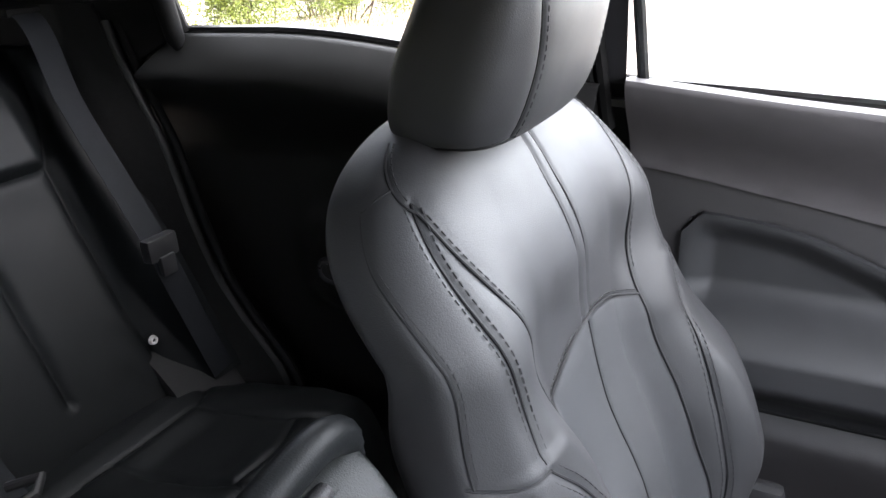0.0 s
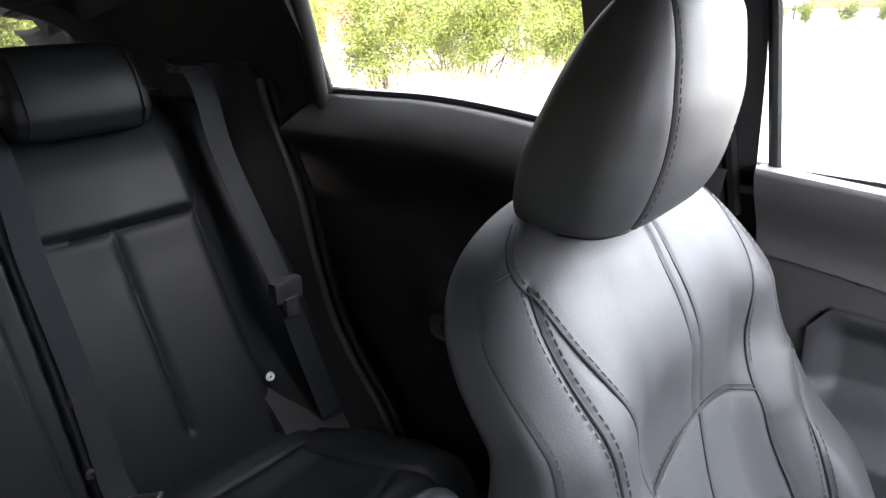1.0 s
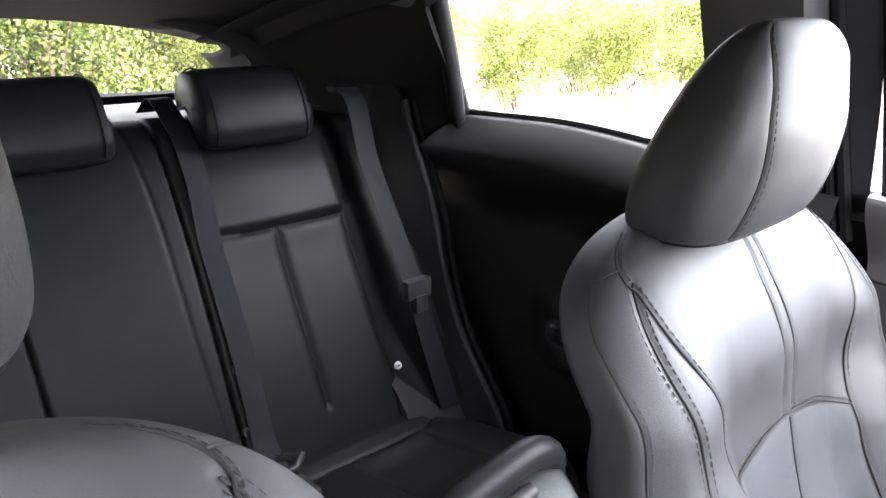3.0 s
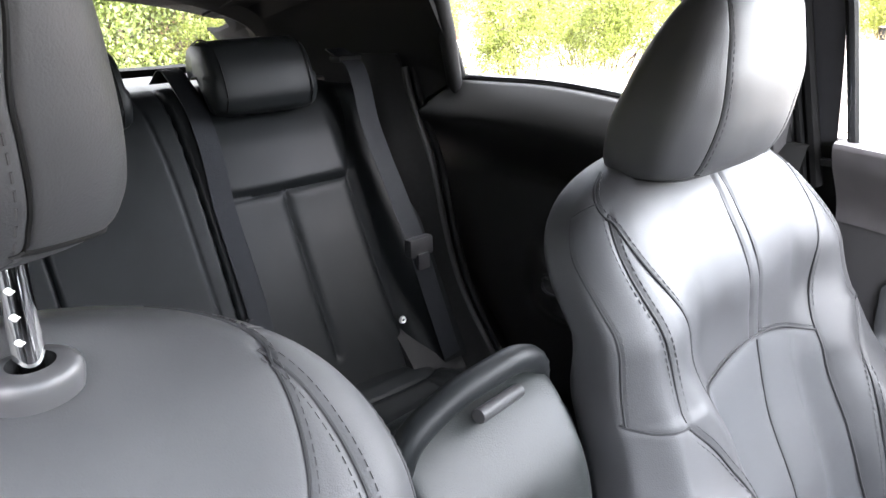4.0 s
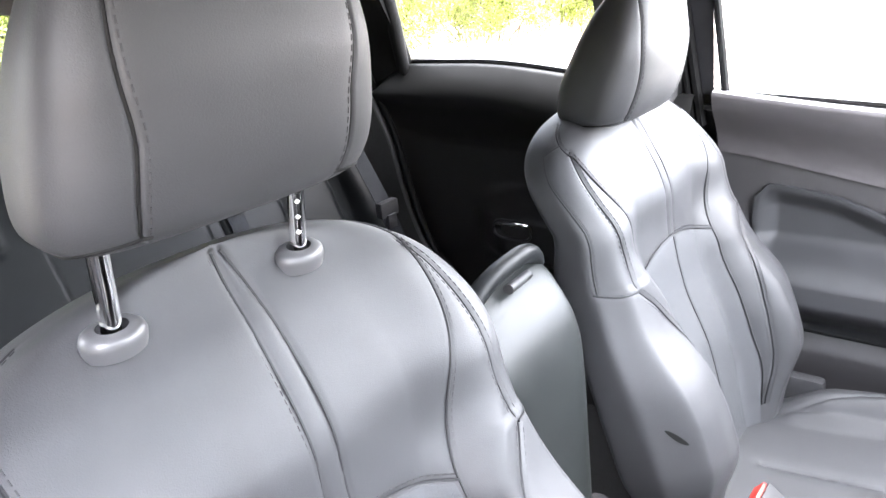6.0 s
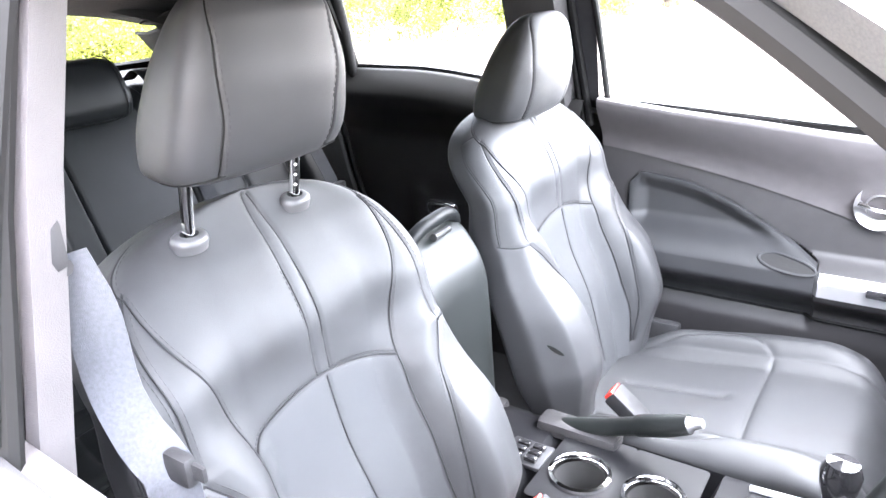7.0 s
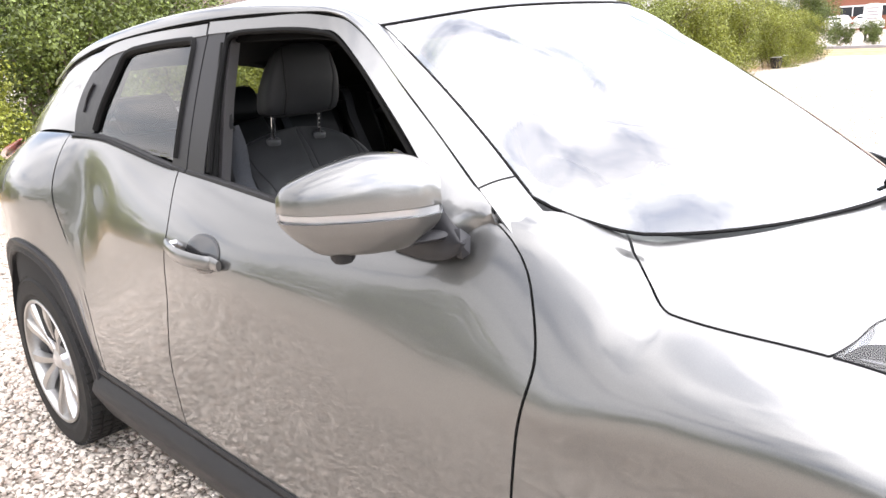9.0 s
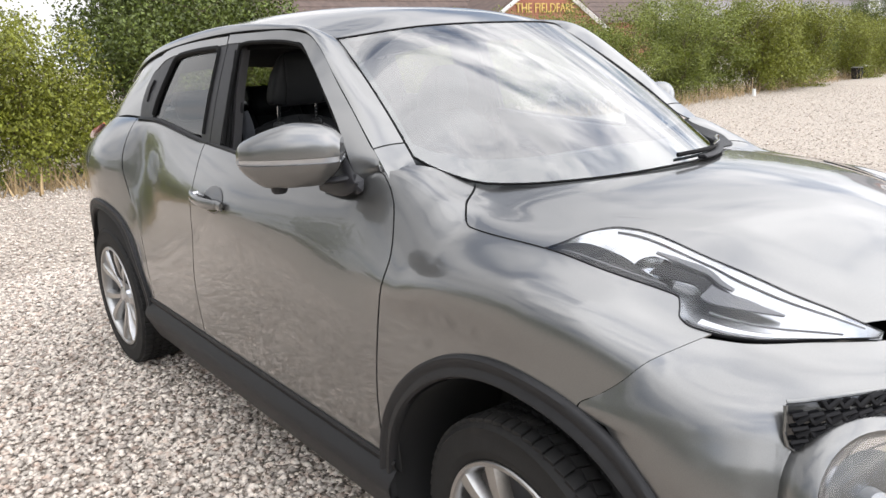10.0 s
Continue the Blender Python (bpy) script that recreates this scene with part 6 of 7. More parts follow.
def make_dash():
    prof = curve3([(-.14, 0, 1.02), (-.40, 0, 1.035), (-.55, 0, 1.045), (-.70, 0, 1.03), (-.755, 0, .985), (-.74, 0, .93), (-.70, 0, .80), (-.66, 0, .66), (-.60, 0, .56), (-.42, 0, .54)])(np.linspace(0, 1, 50))
    y = np.linspace(-.71, .71, 50)
    p = np.repeat(prof[None], 50, 0)
    p[..., 1] = y[:, None]
    x0 = p[..., 0].copy()
    p[..., 0] += (.10 * np.abs(y / .71) ** 3)[:, None] * smooth(-.40, -.55, x0) - (.26 * np.abs(y / .71) ** 2)[:, None] * smooth(-.42, -.2, x0)
    p[..., 2] += (.03 * np.exp(-((y + .37) / .17) ** 2))[:, None] * smooth(.9, 1.03, p[..., 2])
    return Geo().grid(p)


part("dash_top", make_dash(), PLASTIC, dashboard)
part("cluster_hood", Geo().tube([(-.745, -.53, .99), (-.755, -.48, 1.055), (-.76, -.37, 1.085), (-.755, -.26, 1.055), (-.745, -.21, .99)], [.02, .03, .034, .03, .02], 12), PLASTIC, dashboard)
part("centre_stack", Geo().box((-.72, 0, .80), (.06, .26, .30), .02), GLOSS_BLACK, dashboard)

console = thing("centre_console", "black centre console with two chrome-ringed cup holders", "console")


def make_console():
    prof = [(-.135, .45), (-.13, .60), (-.115, .635), (-.09, .645), (.10, .645), (.122, .635), (.137, .60), (.142, .45)]
    x = np.linspace(-1.46, -.62, 30)
    lift = .02 * smooth(-1.0, -.75, x)
    p = np.stack([np.stack([x, np.full(30, y), np.full(30, z) + lift * (z > .5)], -1) for y, z in prof], 1)
    deep = smooth(-1.325, -1.31, p[..., 0]) * smooth(-1.06, -1.072, p[..., 0]) * (np.abs(p[..., 1]) < .11) * (p[..., 2] > .63)
    p[..., 2] -= .085 * deep
    return Geo().grid(p)


part("console_body", make_console(), CONSOLE, console)
part("console_back", Geo().box((-1.47, 0, .55), (.03, .26, .2), .012), PLASTIC, console)
for cx, cy, r in ((-1.254, -.006, .043), (-1.134, -.002, .041)):
    an = np.linspace(0, 2 * np.pi, 64, endpoint=False)
    frame_loop = np.stack([cx + .061 * sq(np.cos(an), 20), .005 + .098 * sq(np.sin(an), 20), np.full(64, .6465)], -1)
    hole = np.stack([cx + r * np.cos(an), cy + r * np.sin(an), np.full(64, .6475)], -1)
    cup = part("cup_holder", Geo().ring(frame_loop, hole), CONSOLE, console)
    part("cup_wall", Geo().spin([(r, .647), (r - .002, .63), (r - .006, .590), (r - .010, .578), (.001, .576)], 40, "z", (cx, cy, 0)), DARK, cup)
    part("chrome_ring", Geo().spin([(r + .009, .6470), (r + .008, .652), (r + .003, .654), (r - .001, .650), (r - .002, .64)], 48, "z", (cx, cy, 0)), CHROME, cup)
part("shift_plate", Geo().box((-.91, .0, .656), (.20, .15, .014), .006), CONSOLE, console)
part("plate_rim", Geo().tube([(-1.01, -.072, .664), (-.83, -.078, .672), (-.81, 0, .672), (-.83, .078, .672), (-1.01, .072, .664)], .006, 8), SATIN_SILVER, console)
for k in range(2):
    for j in range(3):
        part("heater_switch", Geo().box((-1.366 + .028 * k, -.017 + .017 * j, .651), (.022, .013, .010), .003), GLOSS_BLACK, console)
part("switch_bezel", Geo().box((-1.353, .0, .645), (.075, .066, .008), .003), SATIN_BLACK, console)
gear = thing("gear_lever", "black gear lever with chrome-collared knob", "gear lever")
part("boot", Geo().spin([(.055, .655), (.04, .68), (.022, .71), (.014, .74)], 24, "z", (-.895, 0, 0)), ARM_LEATHER, gear)
part("knob", Geo().spin([(.012, .735), (.018, .745), (.024, .77), (.026, .79), (.02, .806), (.001, .81)], 24, "z", (-.895, 0, 0)), GLOSS_BLACK, gear)
part("collar", Geo().spin([(.014, .73), (.018, .733), (.018, .742), (.013, .745)], 24, "z", (-.895, 0, 0)), CHROME, gear)
brake = thing("handbrake", "black handbrake lever with silver release button", "handbrake")
part("lever", Geo().tube([(-1.33, .100, .645), (-1.25, .099, .674), (-1.20, .098, .695), (-1.195, .098, .697), (-1.15, .096, .714), (-1.112, .094, .731)], [.019, .016, .0155, .0185, .019, .0165], 18), ARM_LEATHER, brake)
part("button", Geo().tube([(-1.113, .094, .730), (-1.106, .094, .734), (-1.092, .093, .740)], [.015, .010, .008], 14), SATIN_SILVER, brake)
part("boot", Geo().box((-1.30, .098, .648), (.15, .05, .03), .012), PLASTIC, brake)
for sy, (bx, by, bz) in enumerate(((-1.245, .198, .655), (-1.23, -.155, .665))):
    b = thing("belt_buckle", "black belt buckle with red release button beside the seat", "belt buckle", "front belt buckles")
    m = Matrix.Translation((bx, by, bz)) @ pose(0, 0, 0, 0, -52, 0)
    part("buckle", Geo().box((0, 0, 0), (.030, .045, .085), .006, m).tube([(bx - .03, by, bz - .04), (bx - .09, by, bz - .12)], .012, 8), BLACK_PLASTIC, b)
    part("button", Geo().box((0, 0, 0), (.020, .036, .008), .002, m @ pose(0, 0, .043)), RED, b)

steering = thing("steering_wheel", "black leather darkened for rear shade steering wheel with silver switch panels", "steering wheel")
steering.matrix_basis = Matrix.Translation((-.828, -.37, .955)) @ pose(0, 0, 0, 0, -64, 0)
an = np.linspace(0, 2 * np.pi, 72, endpoint=False)
part("rim", Geo().tube(np.stack([.182 * np.sin(an), .182 * np.cos(an), 0 * an], -1), .0155, 14, closed=True), ARM_LEATHER, steering)
part("airbag", Geo().spin([(.001, .012), (.05, .010), (.068, .0), (.074, -.03)], 32, "z"), PLASTIC, steering)
for a0, wd in ((0, .045), (180, .045), (270, .038)):
    a = radians(a0)
    d = np.array((-math.sin(a), math.cos(a), 0))
    spoke = part("spoke", Geo().tube([d * .06 + np.array((0, 0, -.012)), d * .12 + np.array((0, 0, -.01)), d * .178], [wd * .7, wd * .6, wd * .4], 12, flat=.3), GLOSS_BLACK, steering)
    if a0 != 270:
        part("switch_pad", Geo().box(d * .105 + np.array((0, 0, .006)), (.05, .05, .008), .004), SATIN_SILVER, spoke)
        for k in range(3):
            part("switch", Geo().box(d * (.092 + .014 * k) + np.array((.008 * (k - 1), 0, .012)), (.016, .010, .006), .002), WHITE_PLASTIC, spoke)
part("column", Geo().tube([(0, 0, -.03), (0, 0, -.10)], .06, 20), PLASTIC, steering)

# ---- ground ----
gx = np.concatenate([np.linspace(-400, -14, 12), np.linspace(-12, 6, 60), np.linspace(8, 400, 12)])
gy = np.concatenate([np.linspace(-400, -10, 12), np.linspace(-8, 14, 60), np.linspace(16, 400, 12)])
GX, GY = np.meshgrid(gx, gy, indexing="ij")
tagged(part("ground", Geo().grid(np.stack([GX, GY, 0 * GX - .006], -1)), GRAVEL), "pale crushed gravel car park", "gravel", kind="structure")

rng = np.random.default_rng(4)


def scatter_stones(n, x0, x1, y0, y1, r0, r1, skip=None, thin=1.0):
    """Crushed stones lying on the ground, joined."""
    c = np.stack([rng.uniform(x0, x1, n), y0 + (y1 - y0) * rng.random(n) ** thin], -1)
    if skip is not None:
        c = c[~skip(c)]
    n = len(c)
    base = np.array([(1, 0, 0), (0, 1, 0), (-1, 0, 0), (0, -1, 0), (.1, .1, .48), (0, 0, -.4)], float)
    f = np.array([(0, 1, 4), (1, 2, 4), (2, 3, 4), (3, 0, 4), (1, 0, 5), (2, 1, 5), (3, 2, 5), (0, 3, 5)])
    v = base[None] * rng.uniform(.55, 1.25, (n, 6, 1)) + rng.normal(0, .12, (n, 6, 3))
    a = rng.uniform(0, 2 * np.pi, n)
    ca, sa = np.cos(a)[:, None], np.sin(a)[:, None]
    v = np.stack([v[..., 0] * ca - v[..., 1] * sa, v[..., 0] * sa + v[..., 1] * ca, v[..., 2]], -1)
    r = (r0 + (r1 - r0) * rng.random(n) ** 2.2)[:, None, None]
    v = v * r
    v[..., :2] += c[:, None]
    v[..., 2] += (r[:, 0] * .16)
    me = bpy.data.meshes.new("gravel_stones")
    me.vertices.add(n * 6)
    me.vertices.foreach_set("co", v.ravel())
    loops = (f[None] + 6 * np.arange(n)[:, None, None]).ravel()
    me.loops.add(len(loops))
    me.loops.foreach_set("vertex_index", loops)
    me.polygons.add(n * 8)
    me.polygons.foreach_set("loop_start", np.arange(n * 8) * 3)
    me.polygons.foreach_set("loop_total", np.full(n * 8, 3))
    me.update(calc_edges=True)
    me.materials.append(STONE)
    return me


under = lambda c: (np.abs(c[:, 1]) < .60) & (c[:, 0] > -3.0) & (c[:, 0] < .6)
near = new("gravel_stones", scatter_stones(98000, -4.6, 1.2, -3.2, -.55, .007, .023, under))
tagged(near, "pale grey and buff crushed stones around the car", "gravel", kind="stuff")
far_stones = new("gravel_stones", scatter_stones(60000, -9.2, -3.0, -3.5, 4.5, .008, .022))
tagged(far_stones, "pale crushed stones behind the car", "gravel", kind="stuff")

side_stones = new("gravel_stones", scatter_stones(70000, -8.2, 3.4, .9, 19.0, .008, .020, thin=1.9))
tagged(side_stones, "pale crushed stones beyond the car", "gravel", kind="stuff")

# ---- hedges and shrubs ----
def leaf_cloud(n, centres, radii, size, lean=0.3):
    """Small bent leaves, two triangles each, spread in and on clumps."""
    k = rng.choice(len(centres), n, p=np.array(radii) ** 2.2 / np.sum(np.array(radii) ** 2.2))
    d = rng.normal(size=(n, 3))
    d /= np.linalg.norm(d, axis=1, keepdims=True)
    r = np.array(radii)[k] * rng.random(n) ** .45
    c = np.array(centres)[k] + d * r[:, None] * np.array((1, 1, .9))
    c[:, 2] = np.maximum(c[:, 2], .02)
    t = rng.normal(size=(n, 3)) + np.array((0, 0, lean))
    t /= np.linalg.norm(t, axis=1, keepdims=True)
    s = np.cross(t, rng.normal(size=(n, 3)))
    s /= np.linalg.norm(s, axis=1, keepdims=True)
    L = size * rng.uniform(.6, 1.4, n)[:, None]
    w = L * .30
    v = np.stack([c, c + t * L * .5 + s * w, c + t * L, c + t * L * .5 - s * w], 1)
    v[:, 1::2] += np.cross(s, t)[:, None] * (L * .10)[:, None]
    f = np.concatenate([np.stack([4 * np.arange(n), 4 * np.arange(n) + 1, 4 * np.arange(n) + 2], -1), np.stack([4 * np.arange(n), 4 * np.arange(n) + 2, 4 * np.arange(n) + 3], -1)])
    return v.reshape(-1, 3), f


def quick_mesh(name, v, f, material):
    me = bpy.data.meshes.new(name)
    me.vertices.add(len(v))
    me.vertices.foreach_set("co", np.asarray(v, float).ravel())
    me.loops.add(f.size)
    me.loops.foreach_set("vertex_index", f.ravel())
    me.polygons.add(len(f))
    me.polygons.foreach_set("loop_start", np.arange(len(f)) * f.shape[1])
    me.polygons.foreach_set("loop_total", np.full(len(f), f.shape[1]))
    me.update(calc_edges=True)
    me.materials.append(material)
    return me


def make_shrub(label, material, height, width, leaves, size, stems=9, group="hedge shrubs"):
    """A shrub of several tapered stems with side limbs and a ragged crown."""
    sh = thing("shrub", label, "shrub", group)
    g = Geo()
    centres, radii = [], []
    for k in range(stems):
        a = rng.uniform(0, 2 * np.pi)
        o = np.array((math.cos(a), math.sin(a), 0)) * width * .18 * rng.random()
        tip = np.array((math.cos(a), math.sin(a), 0)) * width * rng.uniform(.15, .45) + np.array((0, 0, height * rng.uniform(.6, 1.0)))
        mid = (o + tip) / 2 + rng.normal(size=3) * .08 * height * np.array((1, 1, .3))
        c = curve3([o, mid, tip])(np.linspace(0, 1, 9))
        g.tube(c, np.linspace(.022, .005, 9) * (height / 2.2), 6)
        for q in range(3, 9):
            for _ in range(2):
                e = c[q] + rng.normal(size=3) * width * .13 + np.array((0, 0, .05 * height))
                if q < 8:
                    g.tube([c[q], (c[q] + e) / 2 + np.array((0, 0, .02)), e], [.008, .006, .003], 4)
                centres.append(e)
                radii.append(rng.uniform(.10, .20) * width)
    for _ in range(stems):
        a, r = rng.uniform(0, 2 * np.pi), width * rng.uniform(.2, .5)
        centres.append(np.array((math.cos(a) * r, math.sin(a) * r, rng.uniform(.05, .45) * height)))
        radii.append(rng.uniform(.14, .22) * width)
    part("trunk", g, TWIG, sh)
    v, f = leaf_cloud(leaves, centres, radii, size)
    part("crown", quick_mesh("crown", v, f, material), None, sh)
    return sh


def plant(proto, spots):
    """Copies of a shrub at (x, y, turn, scale)."""
    for i, (x, y, turn, k) in enumerate(spots):
        x = x + .7 * float(smooth(7, 12, y))
        m = pose(x, y, 0, 0, 0, turn) @ Matrix.Scale(k, 4)
        if i == 0:
            proto.matrix_basis = m
        else:
            c = copy_thing(proto, pose(x, y, 0, 0, 0, turn))
            c.scale = (k, k, k)


green = make_shrub("dense green hedge shrub with brown stems at the gravel edge", LEAF, 2.9, 2.4, 36000, .052)
willow = make_shrub("pale green willow shrub behind the gravel", LEAF_PALE, 2.3, 2.4, 32000, .050)
yellow = make_shrub("yellow-green leafy shrub beside the car park", LEAF_YELLOW, 1.9, 2.3, 32000, .050)
plant(green, [(-10.3, 2.0, 0, 1.0), (-10.9, 3.0, 60, 1.1), (-10.6, 5.4, 130, .50), (-11.2, 7.2, 200, .55), (-12.6, 3.2, 250, 1.1), (-14, 3.4, 20, 1.1), (-9.6, 20.5, 80, .62), (-9.4, 26.0, 10, .85), (-11.0, 23.5, 300, .66), (-12.0, 30.0, 40, .75)])
plant(willow, [(-9.9, -1.1, 10, .72), (-9.7, 9.0, 40, .72), (-9.6, 11.0, 120, .78), (-9.4, 13.2, 200, .86), (-9.6, 15.0, 280, .88), (-11.2, 12.0, 330, .75), (-11.6, -3.4, 90, .75), (-13.4, -1.2, 180, .8), (-11.4, 17.0, 60, .80), (-10.2, 7.2, 20, .70), (-10.4, 4.2, 20, .62)])
plant(yellow, [(-9.4, .2, 30, .9), (-9.1, 16.8, 0, 1.0), (-9.0, 18.6, 90, .95), (-8.9, 22.2, 150, .80), (-9.9, 5.0, 210, .75), (-9.4, -2.6, 60, .7), (-8.9, 24.4, 260, .72), (-10.8, -5.2, 300, .85), (-9.5, 6.6, 100, .75)])

# Dry grass and dead stalks along the gravel edge.
n = 3200
gy0 = rng.uniform(-4, 27, n)
gx0 = -8.55 - .02 * gy0 + .9 * smooth(6, 13, gy0) + rng.normal(0, .22, n)
h = rng.uniform(.10, .42, n)
lean = rng.normal(0, .10, (n, 2))
w = rng.uniform(.006, .014, n)
v = np.stack([np.stack([gx0, gy0 - w, 0 * h], -1), np.stack([gx0, gy0 + w, 0 * h], -1), np.stack([gx0 + lean[:, 0], gy0 + lean[:, 1], h], -1)], 1)
grass = new("dry_grass", quick_mesh("dry_grass", v.reshape(-1, 3), np.arange(3 * n).reshape(n, 3), DRY))
tagged(grass, "dry straw-coloured grass along the gravel edge", "grass", kind="stuff")

# Tree belts beyond the car park; the two tall, unseen ones block low sky.
def far_wood(name, spots, height, label):
    centres, radii = [], []
    for x, y in spots:
        for _ in range(5):
            centres.append((x + rng.normal(0, 1.6), y + rng.normal(0, 1.6), rng.uniform(.2, .85) * height))
            radii.append(rng.uniform(.22, .42) * height)
    v, f = leaf_cloud(26000, centres, radii, .42)
    ob = new(name, quick_mesh(name, v, f, LEAF))
    return tagged(ob, label, "trees", kind="stuff")


# Added out of view to keep low sky light from the cabin.
far_wood("far_trees", [(x, -27 + 3 * math.sin(x)) for x in np.arange(-24, 40, 3.2)], 8.4, "unseen green tree belt beyond the open car park, blocking low sky")
far_wood("far_trees", [(31 + 2.5 * math.sin(y), y) for y in np.arange(-30, 40, 3.2)], 9.5, "unseen green tree belt beyond the open car park, blocking low sky")
far_wood("far_trees", [(-40 + 2 * math.sin(y), y) for y in np.arange(-40, 4, 4.5)], 3.2, "distant green trees behind the hedge")

# ---- buildings behind the hedge ----
def roof_slab(x0, x1, y0, y1, z0, z1, t=.12, hip=6.0):
    """A sloping tiled roof plane that rises from x1 back to x0."""
    g = Geo()
    rows = 16
    for k in range(rows):
        a, b = k / rows, (k + 1) / rows + .012
        p = lambda q, dz: (x1 + (x0 - x1) * q, z0 + (z1 - z0) * q + dz)
        xa, za = p(a, .05)
        xb, zb = p(min(b, 1), .02)
        ya, yb = y0 + hip * a, y0 + hip * min(b, 1)
        g.add([(xa, ya, za), (xa, y1, za), (xb, y1, zb), (xb, yb, zb), (xa, ya, za - t), (xa, y1, za - t), (xb, y1, zb - t), (xb, yb, zb - t)],
              [(0, 1, 2, 3), (7, 6, 5, 4), (0, 4, 5, 1), (1, 5, 6, 2), (2, 6, 7, 3), (3, 7, 4, 0)])
    return g


inn = thing("brick_building", "red brick pub with brown tiled roof and white gable boards", "building")
part("wall", Geo().box((-27, 21.5, 1.3), (8, 25, 2.6)), BRICK, inn)
part("roof", roof_slab(-27, -22.6, 7.9, 34, 2.35, 6.2), ROOF_TILE, inn)
part("hip", Geo().add([(-22.6, 7.9, 2.35), (-27, 13.9, 6.2), (-31.4, 7.9, 2.35)], [(0, 1, 2)]), ROOF_TILE, inn)
part("roof_back", roof_slab(-27, -31.4, 7.9, 34, 2.35, 6.2), ROOF_TILE, inn)
gable = part("gable", Geo().add([(-21.2, 19.0, 0), (-21.2, 27.0, 0), (-21.2, 27.0, 2.1), (-21.2, 23.0, 4.25), (-21.2, 19.0, 2.1), (-26, 19.0, 0), (-26, 27.0, 0), (-26, 27.0, 2.1), (-26, 23.0, 4.25), (-26, 19.0, 2.1)],
                                [(0, 1, 2, 3, 4), (9, 8, 7, 6, 5), (0, 5, 6, 1), (1, 6, 7, 2), (4, 9, 5, 0), (2, 7, 8, 3), (3, 8, 9, 4)]), BRICK, inn)
for sy in (-1, 1):
    part("barge_board", Geo().tube([(-21.1, 23.0 + sy * 4.3, 1.95), (-21.1, 23.0, 4.27)], .13, 4), WHITE_PAINT, gable)
    part("gable_roof", Geo().shell(np.array([[(-21.0, 23.0 + sy * 4.4, 1.98), (-21.0, 23.0, 4.42)], [(-27, 23.0 + sy * 4.4, 1.98), (-27, 23.0, 4.42)]]), .1), ROOF_TILE, gable)
fc = bpy.data.curves.new("sign_letters", "FONT")
fc.body, fc.size, fc.extrude, fc.align_x = "THE FIELDFARE", .56, .02, "CENTER"
fc.materials.append(GOLD)
letters = new("sign_letters", fc)
letters.parent = inn
letters.matrix_basis = Matrix.Translation((-21.16, 23.0, 2.72)) @ pose(0, 0, 0, 90, 0, 90)
tagged(letters, "gold raised letters on brick")

office = thing("office_building", "grey clad two-storey building with dark window bands", "building")
part("wall", Geo().box((-33, 58, 2.2), (6, 48, 4.4)), GREY_CLAD, office)
part("brick_base", Geo().box((-29.9, 58, .6), (.3, 48, 1.2)), BRICK, office)
part("roof", Geo().box((-33, 58, 4.5), (6.6, 48.6, .25)), WHITE_PAINT, office)
for k in range(14):
    yk = 36 + 3.4 * k
    win = part("window", Geo().box((-29.96, yk, 2.15), (.10, 2.3, 1.0)), WINDOW_DARK, office)
    part("window_frame", Geo().box((-29.88, yk, 2.70), (.08, 2.5, .09)).box((-29.88, yk, 1.62), (.08, 2.5, .09)).box((-29.88, yk, 2.15), (.08, .07, 1.0)), WHITE_PAINT, win)
pole = thing("lamp_post", "grey street lamp post beyond the trees", "lamp post")
part("post", Geo().tube([(-24, -1.6, 0), (-24, -1.6, 5.2)], [.09, .05], 10), GREY_CLAD, pole)
part("arm", Geo().tube([(-24, -1.6, 5.2), (-24, -2.1, 5.4), (-24, -2.8, 5.42)], .035, 8), GREY_CLAD, pole)

# ---- beyond the end of the gravel ----
def make_verge():
    x, y = np.meshgrid(np.linspace(-14, 16, 60), np.linspace(0, 1, 12), indexing="ij")
    front = 28.6 + .5 * np.sin(x * .9) + .25 * np.sin(2.3 * x)
    return Geo().grid(np.stack([x, front * (1 - y) + 35.0 * y, -.012 + .07 * np.sin(np.pi * y) ** .5], -1))


tagged(part("verge", make_verge(), VERGE), "dry straw-coloured grass verge past the gravel", "verge", kind="structure")
tagged(part("kerb", Geo().box((1, 35.1, .05), (30, .16, .16), .02), GREY_CLAD), "grey concrete kerb behind the verge", "kerb", kind="structure")
low = make_shrub("clipped low green shrub behind the kerb", LEAF, 1.1, 1.3, 7000, .06, stems=5, group="low shrubs")
plant(low, [(-11.3, 38.6, 0, .85), (-10.0, 39.2, 80, .8), (-8.6, 41.0, 200, .75), (-6.8, 40.4, 120, .8)])

sign = thing("notice_board", "white arched notice board on a dark post", "sign")
an = np.linspace(0, np.pi, 14)
arch = np.concatenate([[(-.45, 0, .85), (.45, 0, .85)], np.stack([.45 * np.cos(an), 0 * an, 1.86 + .14 * np.sin(an)], -1)])
part("board", Geo().add(np.concatenate([arch + np.array((-10.9, 45, 0)), arch + np.array((-10.9, 45.06, 0))]), [tuple(range(16)), tuple(range(31, 15, -1))] + [(k, 16 + k, 16 + (k + 1) % 16, (k + 1) % 16) for k in range(16)]), WHITE_PAINT, sign)
for k in range(4):
    part("text_bar", Geo().box((-10.9, 44.99, 1.75 - .18 * k), (.62 - .1 * (k % 2), .012, .06)), GREY_CLAD, sign)
part("post", Geo().tube([(-11.15, 45.1, 0), (-11.15, 45.1, 1.2)], .07, 8), SATIN_BLACK, sign)


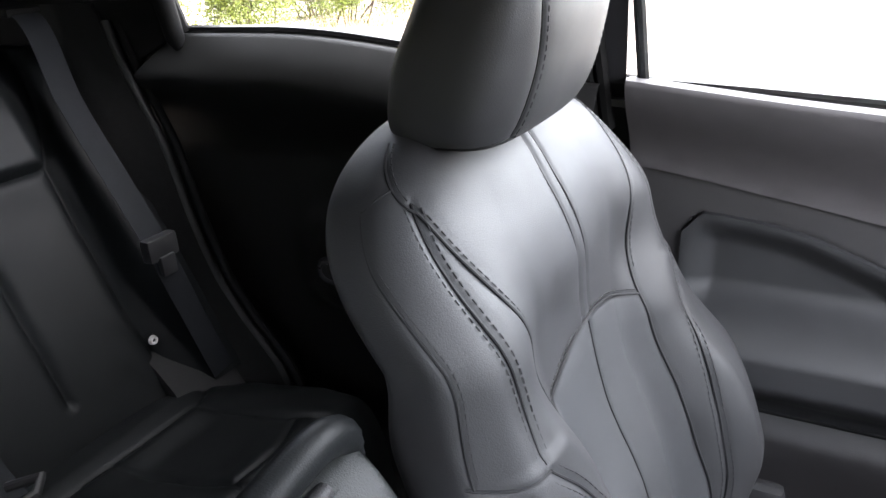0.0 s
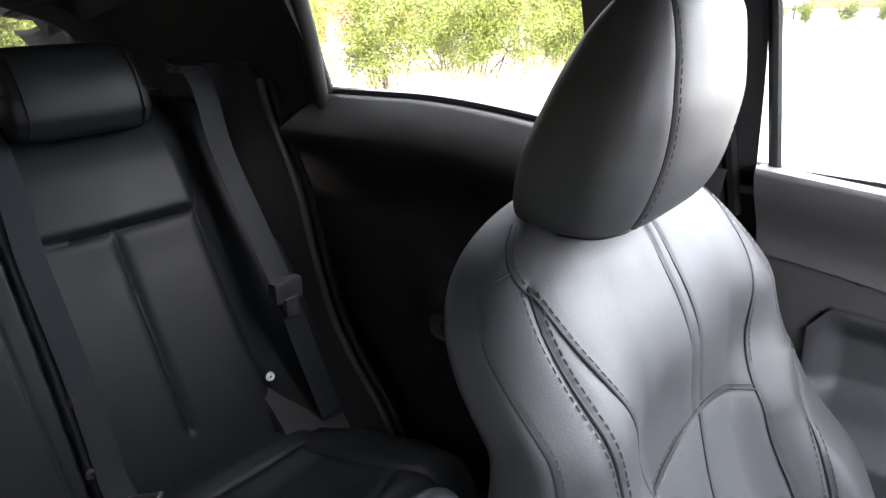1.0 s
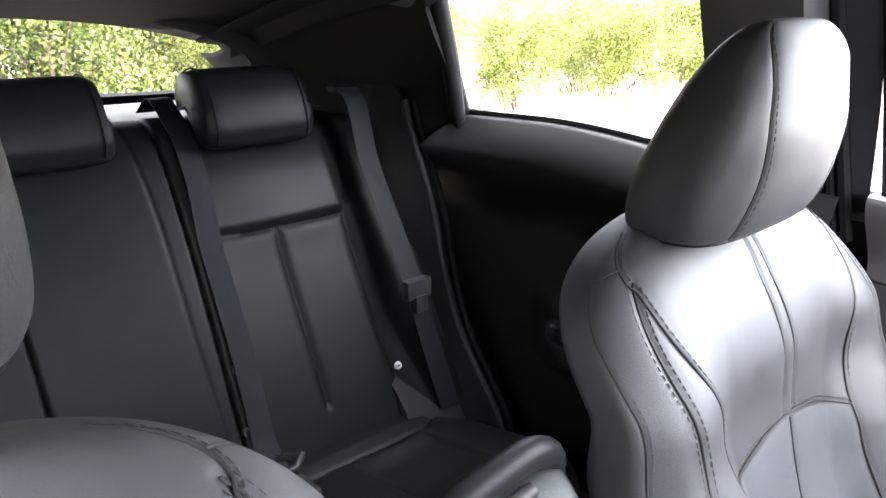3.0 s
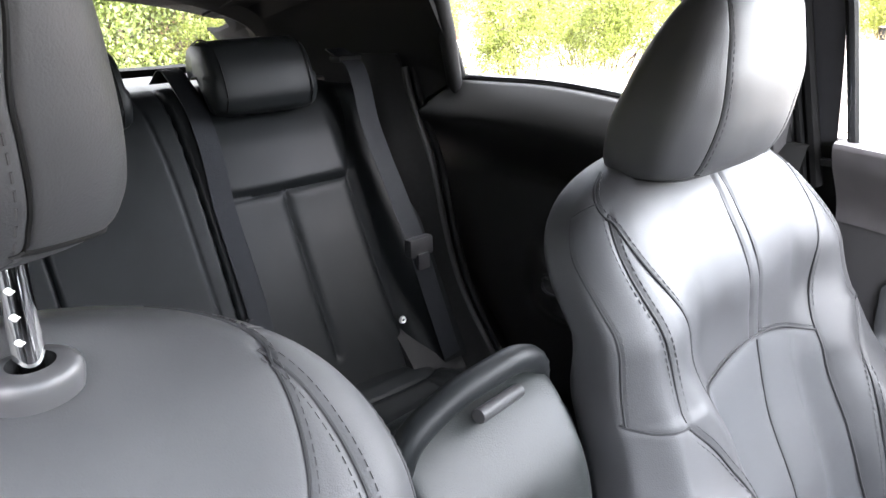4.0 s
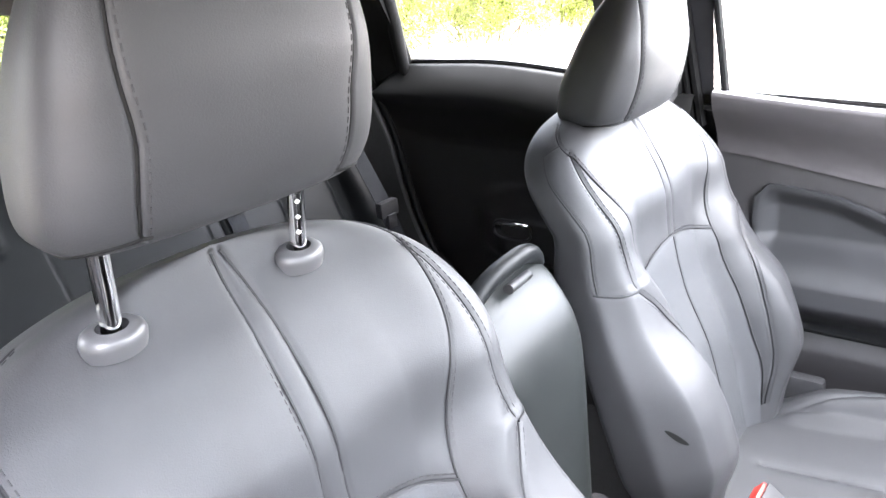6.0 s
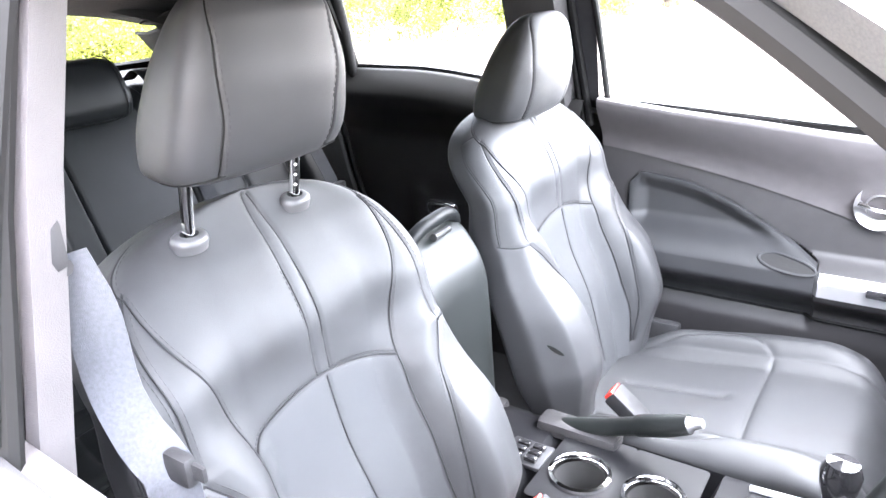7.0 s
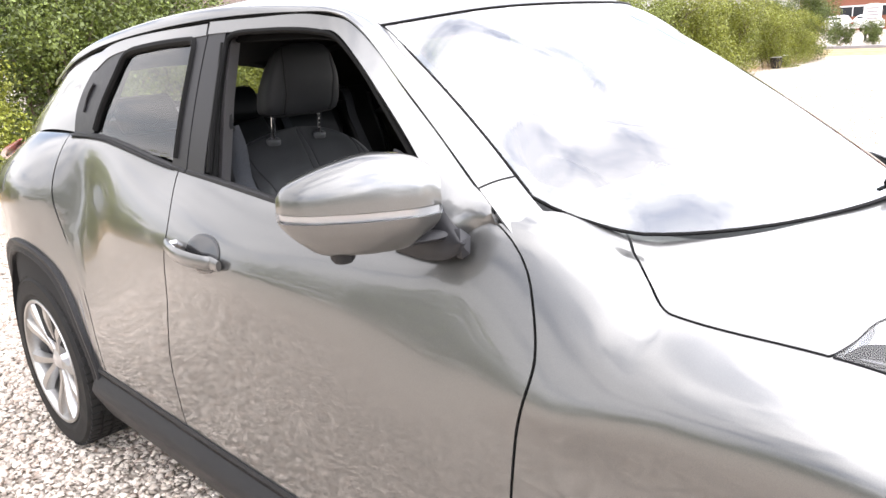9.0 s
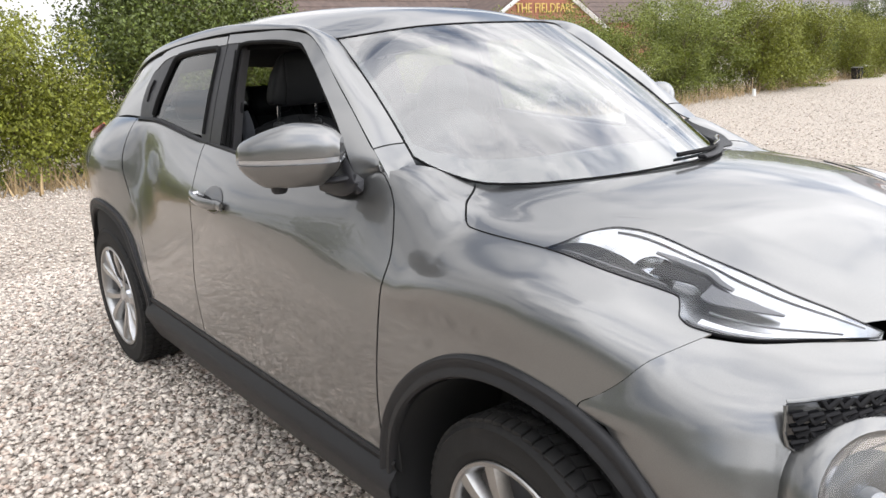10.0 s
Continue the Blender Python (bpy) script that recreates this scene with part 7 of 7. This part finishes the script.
def parked_car(x, y, label):
    """A small hatchback seen end on."""
    c = thing("parked_car", label, "car", "parked cars")
    prof = curve3([(0, -2.0, .35), (0, -2.05, .62), (0, -1.85, .92), (0, -1.5, 1.0), (0, -.95, 1.36), (0, -.2, 1.46), (0, .7, 1.43), (0, 1.35, 1.05), (0, 1.95, .92), (0, 2.05, .60), (0, 2.0, .35)])(np.linspace(0, 1, 40))
    rows = []
    for q in np.linspace(-1, 1, 15):
        r = prof.copy()
        r[:, 0] = q * (.86 - .22 * smooth(.95, 1.45, r[:, 2]))
        r[:, 2] -= .05 * q ** 4
        r[:, 1] *= 1 - .06 * q ** 4
        rows.append(r + np.array((x, y, 0)))
    rows = np.array(rows)
    g = Geo().grid(rows)
    g.add(np.concatenate([rows[0], rows[-1]]), [tuple(range(40)), tuple(range(79, 39, -1))])
    part("body", g, WHITE_PAINT, c)
    part("rear_screen", Geo().box((x, y - 1.27, 1.17), (1.10, .03, .25), .02, None), WINDOW_DARK, c)
    for sx in (-1, 1):
        part("lamp", Geo().box((x + sx * .68, y - 1.96, .78), (.22, .08, .14), .03), RED_LENS, c)
        for dy in (-1.25, 1.25):
            part("wheel", Geo().spin([(.001, -.10), (.20, -.10), (.30, -.08), (.31, 0), (.30, .08), (.001, .10)], 24, "x", (x + sx * .76, y + dy, .31)), RUBBER, c)


parked_car(-19.5, 70, "white hatchback parked behind the low shrubs")
parked_car(-17.3, 70.6, "white hatchback parked beside another white car")

block = thing("brick_block", "red brick building with white bands and dark window rows", "building")
part("wall", Geo().box((-8, 84, 1.6), (36, 8, 3.2)), BRICK, block)
part("upper_wall", Geo().box((-8, 84, 5.0), (36, 7.9, 3.6)), GREY_CLAD, block)
part("string_course", Geo().box((-8, 79.96, 3.24), (36.1, .2, .16)), WHITE_PAINT, block)
for k in range(11):
    xk = -24.2 + 3.2 * k
    for z, hgt in ((1.75, .9), (4.0, 1.1)):
        win = part("window", Geo().box((xk, 79.98, z), (2.2, .08, hgt)), WINDOW_DARK, block)
        part("lintel", Geo().box((xk, 79.93, z + hgt / 2 + .07), (2.4, .10, .14)), WHITE_PAINT, win)
        part("mullion", Geo().box((xk, 79.93, z), (.08, .06, hgt)), WHITE_PAINT, win)
part("roof", Geo().box((-8, 84, 6.9), (36.6, 8.6, .25)), GREY_CLAD, block)

for x, y, w, lid in ((-7.75, 21.6, .34, GREY_CLAD), (-7.9, 22.6, .38, WHITE_PAINT)):
    tub = thing("plastic_tub", "black plastic tub standing among dry stalks by the gravel", "tub", "discarded tubs")
    part("body", Geo().spin([(w * .36, 0), (w * .42, .01), (w * .5, .30), (w * .54, .32), (w * .47, .31), (w * .38, .06), (.001, .05)], 20, "z", (x, y, 0)), BLACK_PLASTIC, tub)
    part("lid", Geo().spin([(.001, .345), (w * .45, .335), (w * .55, .325), (w * .5, .315)], 20, "z", (x, y, 0)), lid, tub)
marker = thing("marker_peg", "short white marker peg at the gravel edge", "peg")
part("peg", Geo().tube([(-7.5, 15.0, -.02), (-7.5, 15.0, .16)], [.045, .04], 10), WHITE_PAINT, marker)
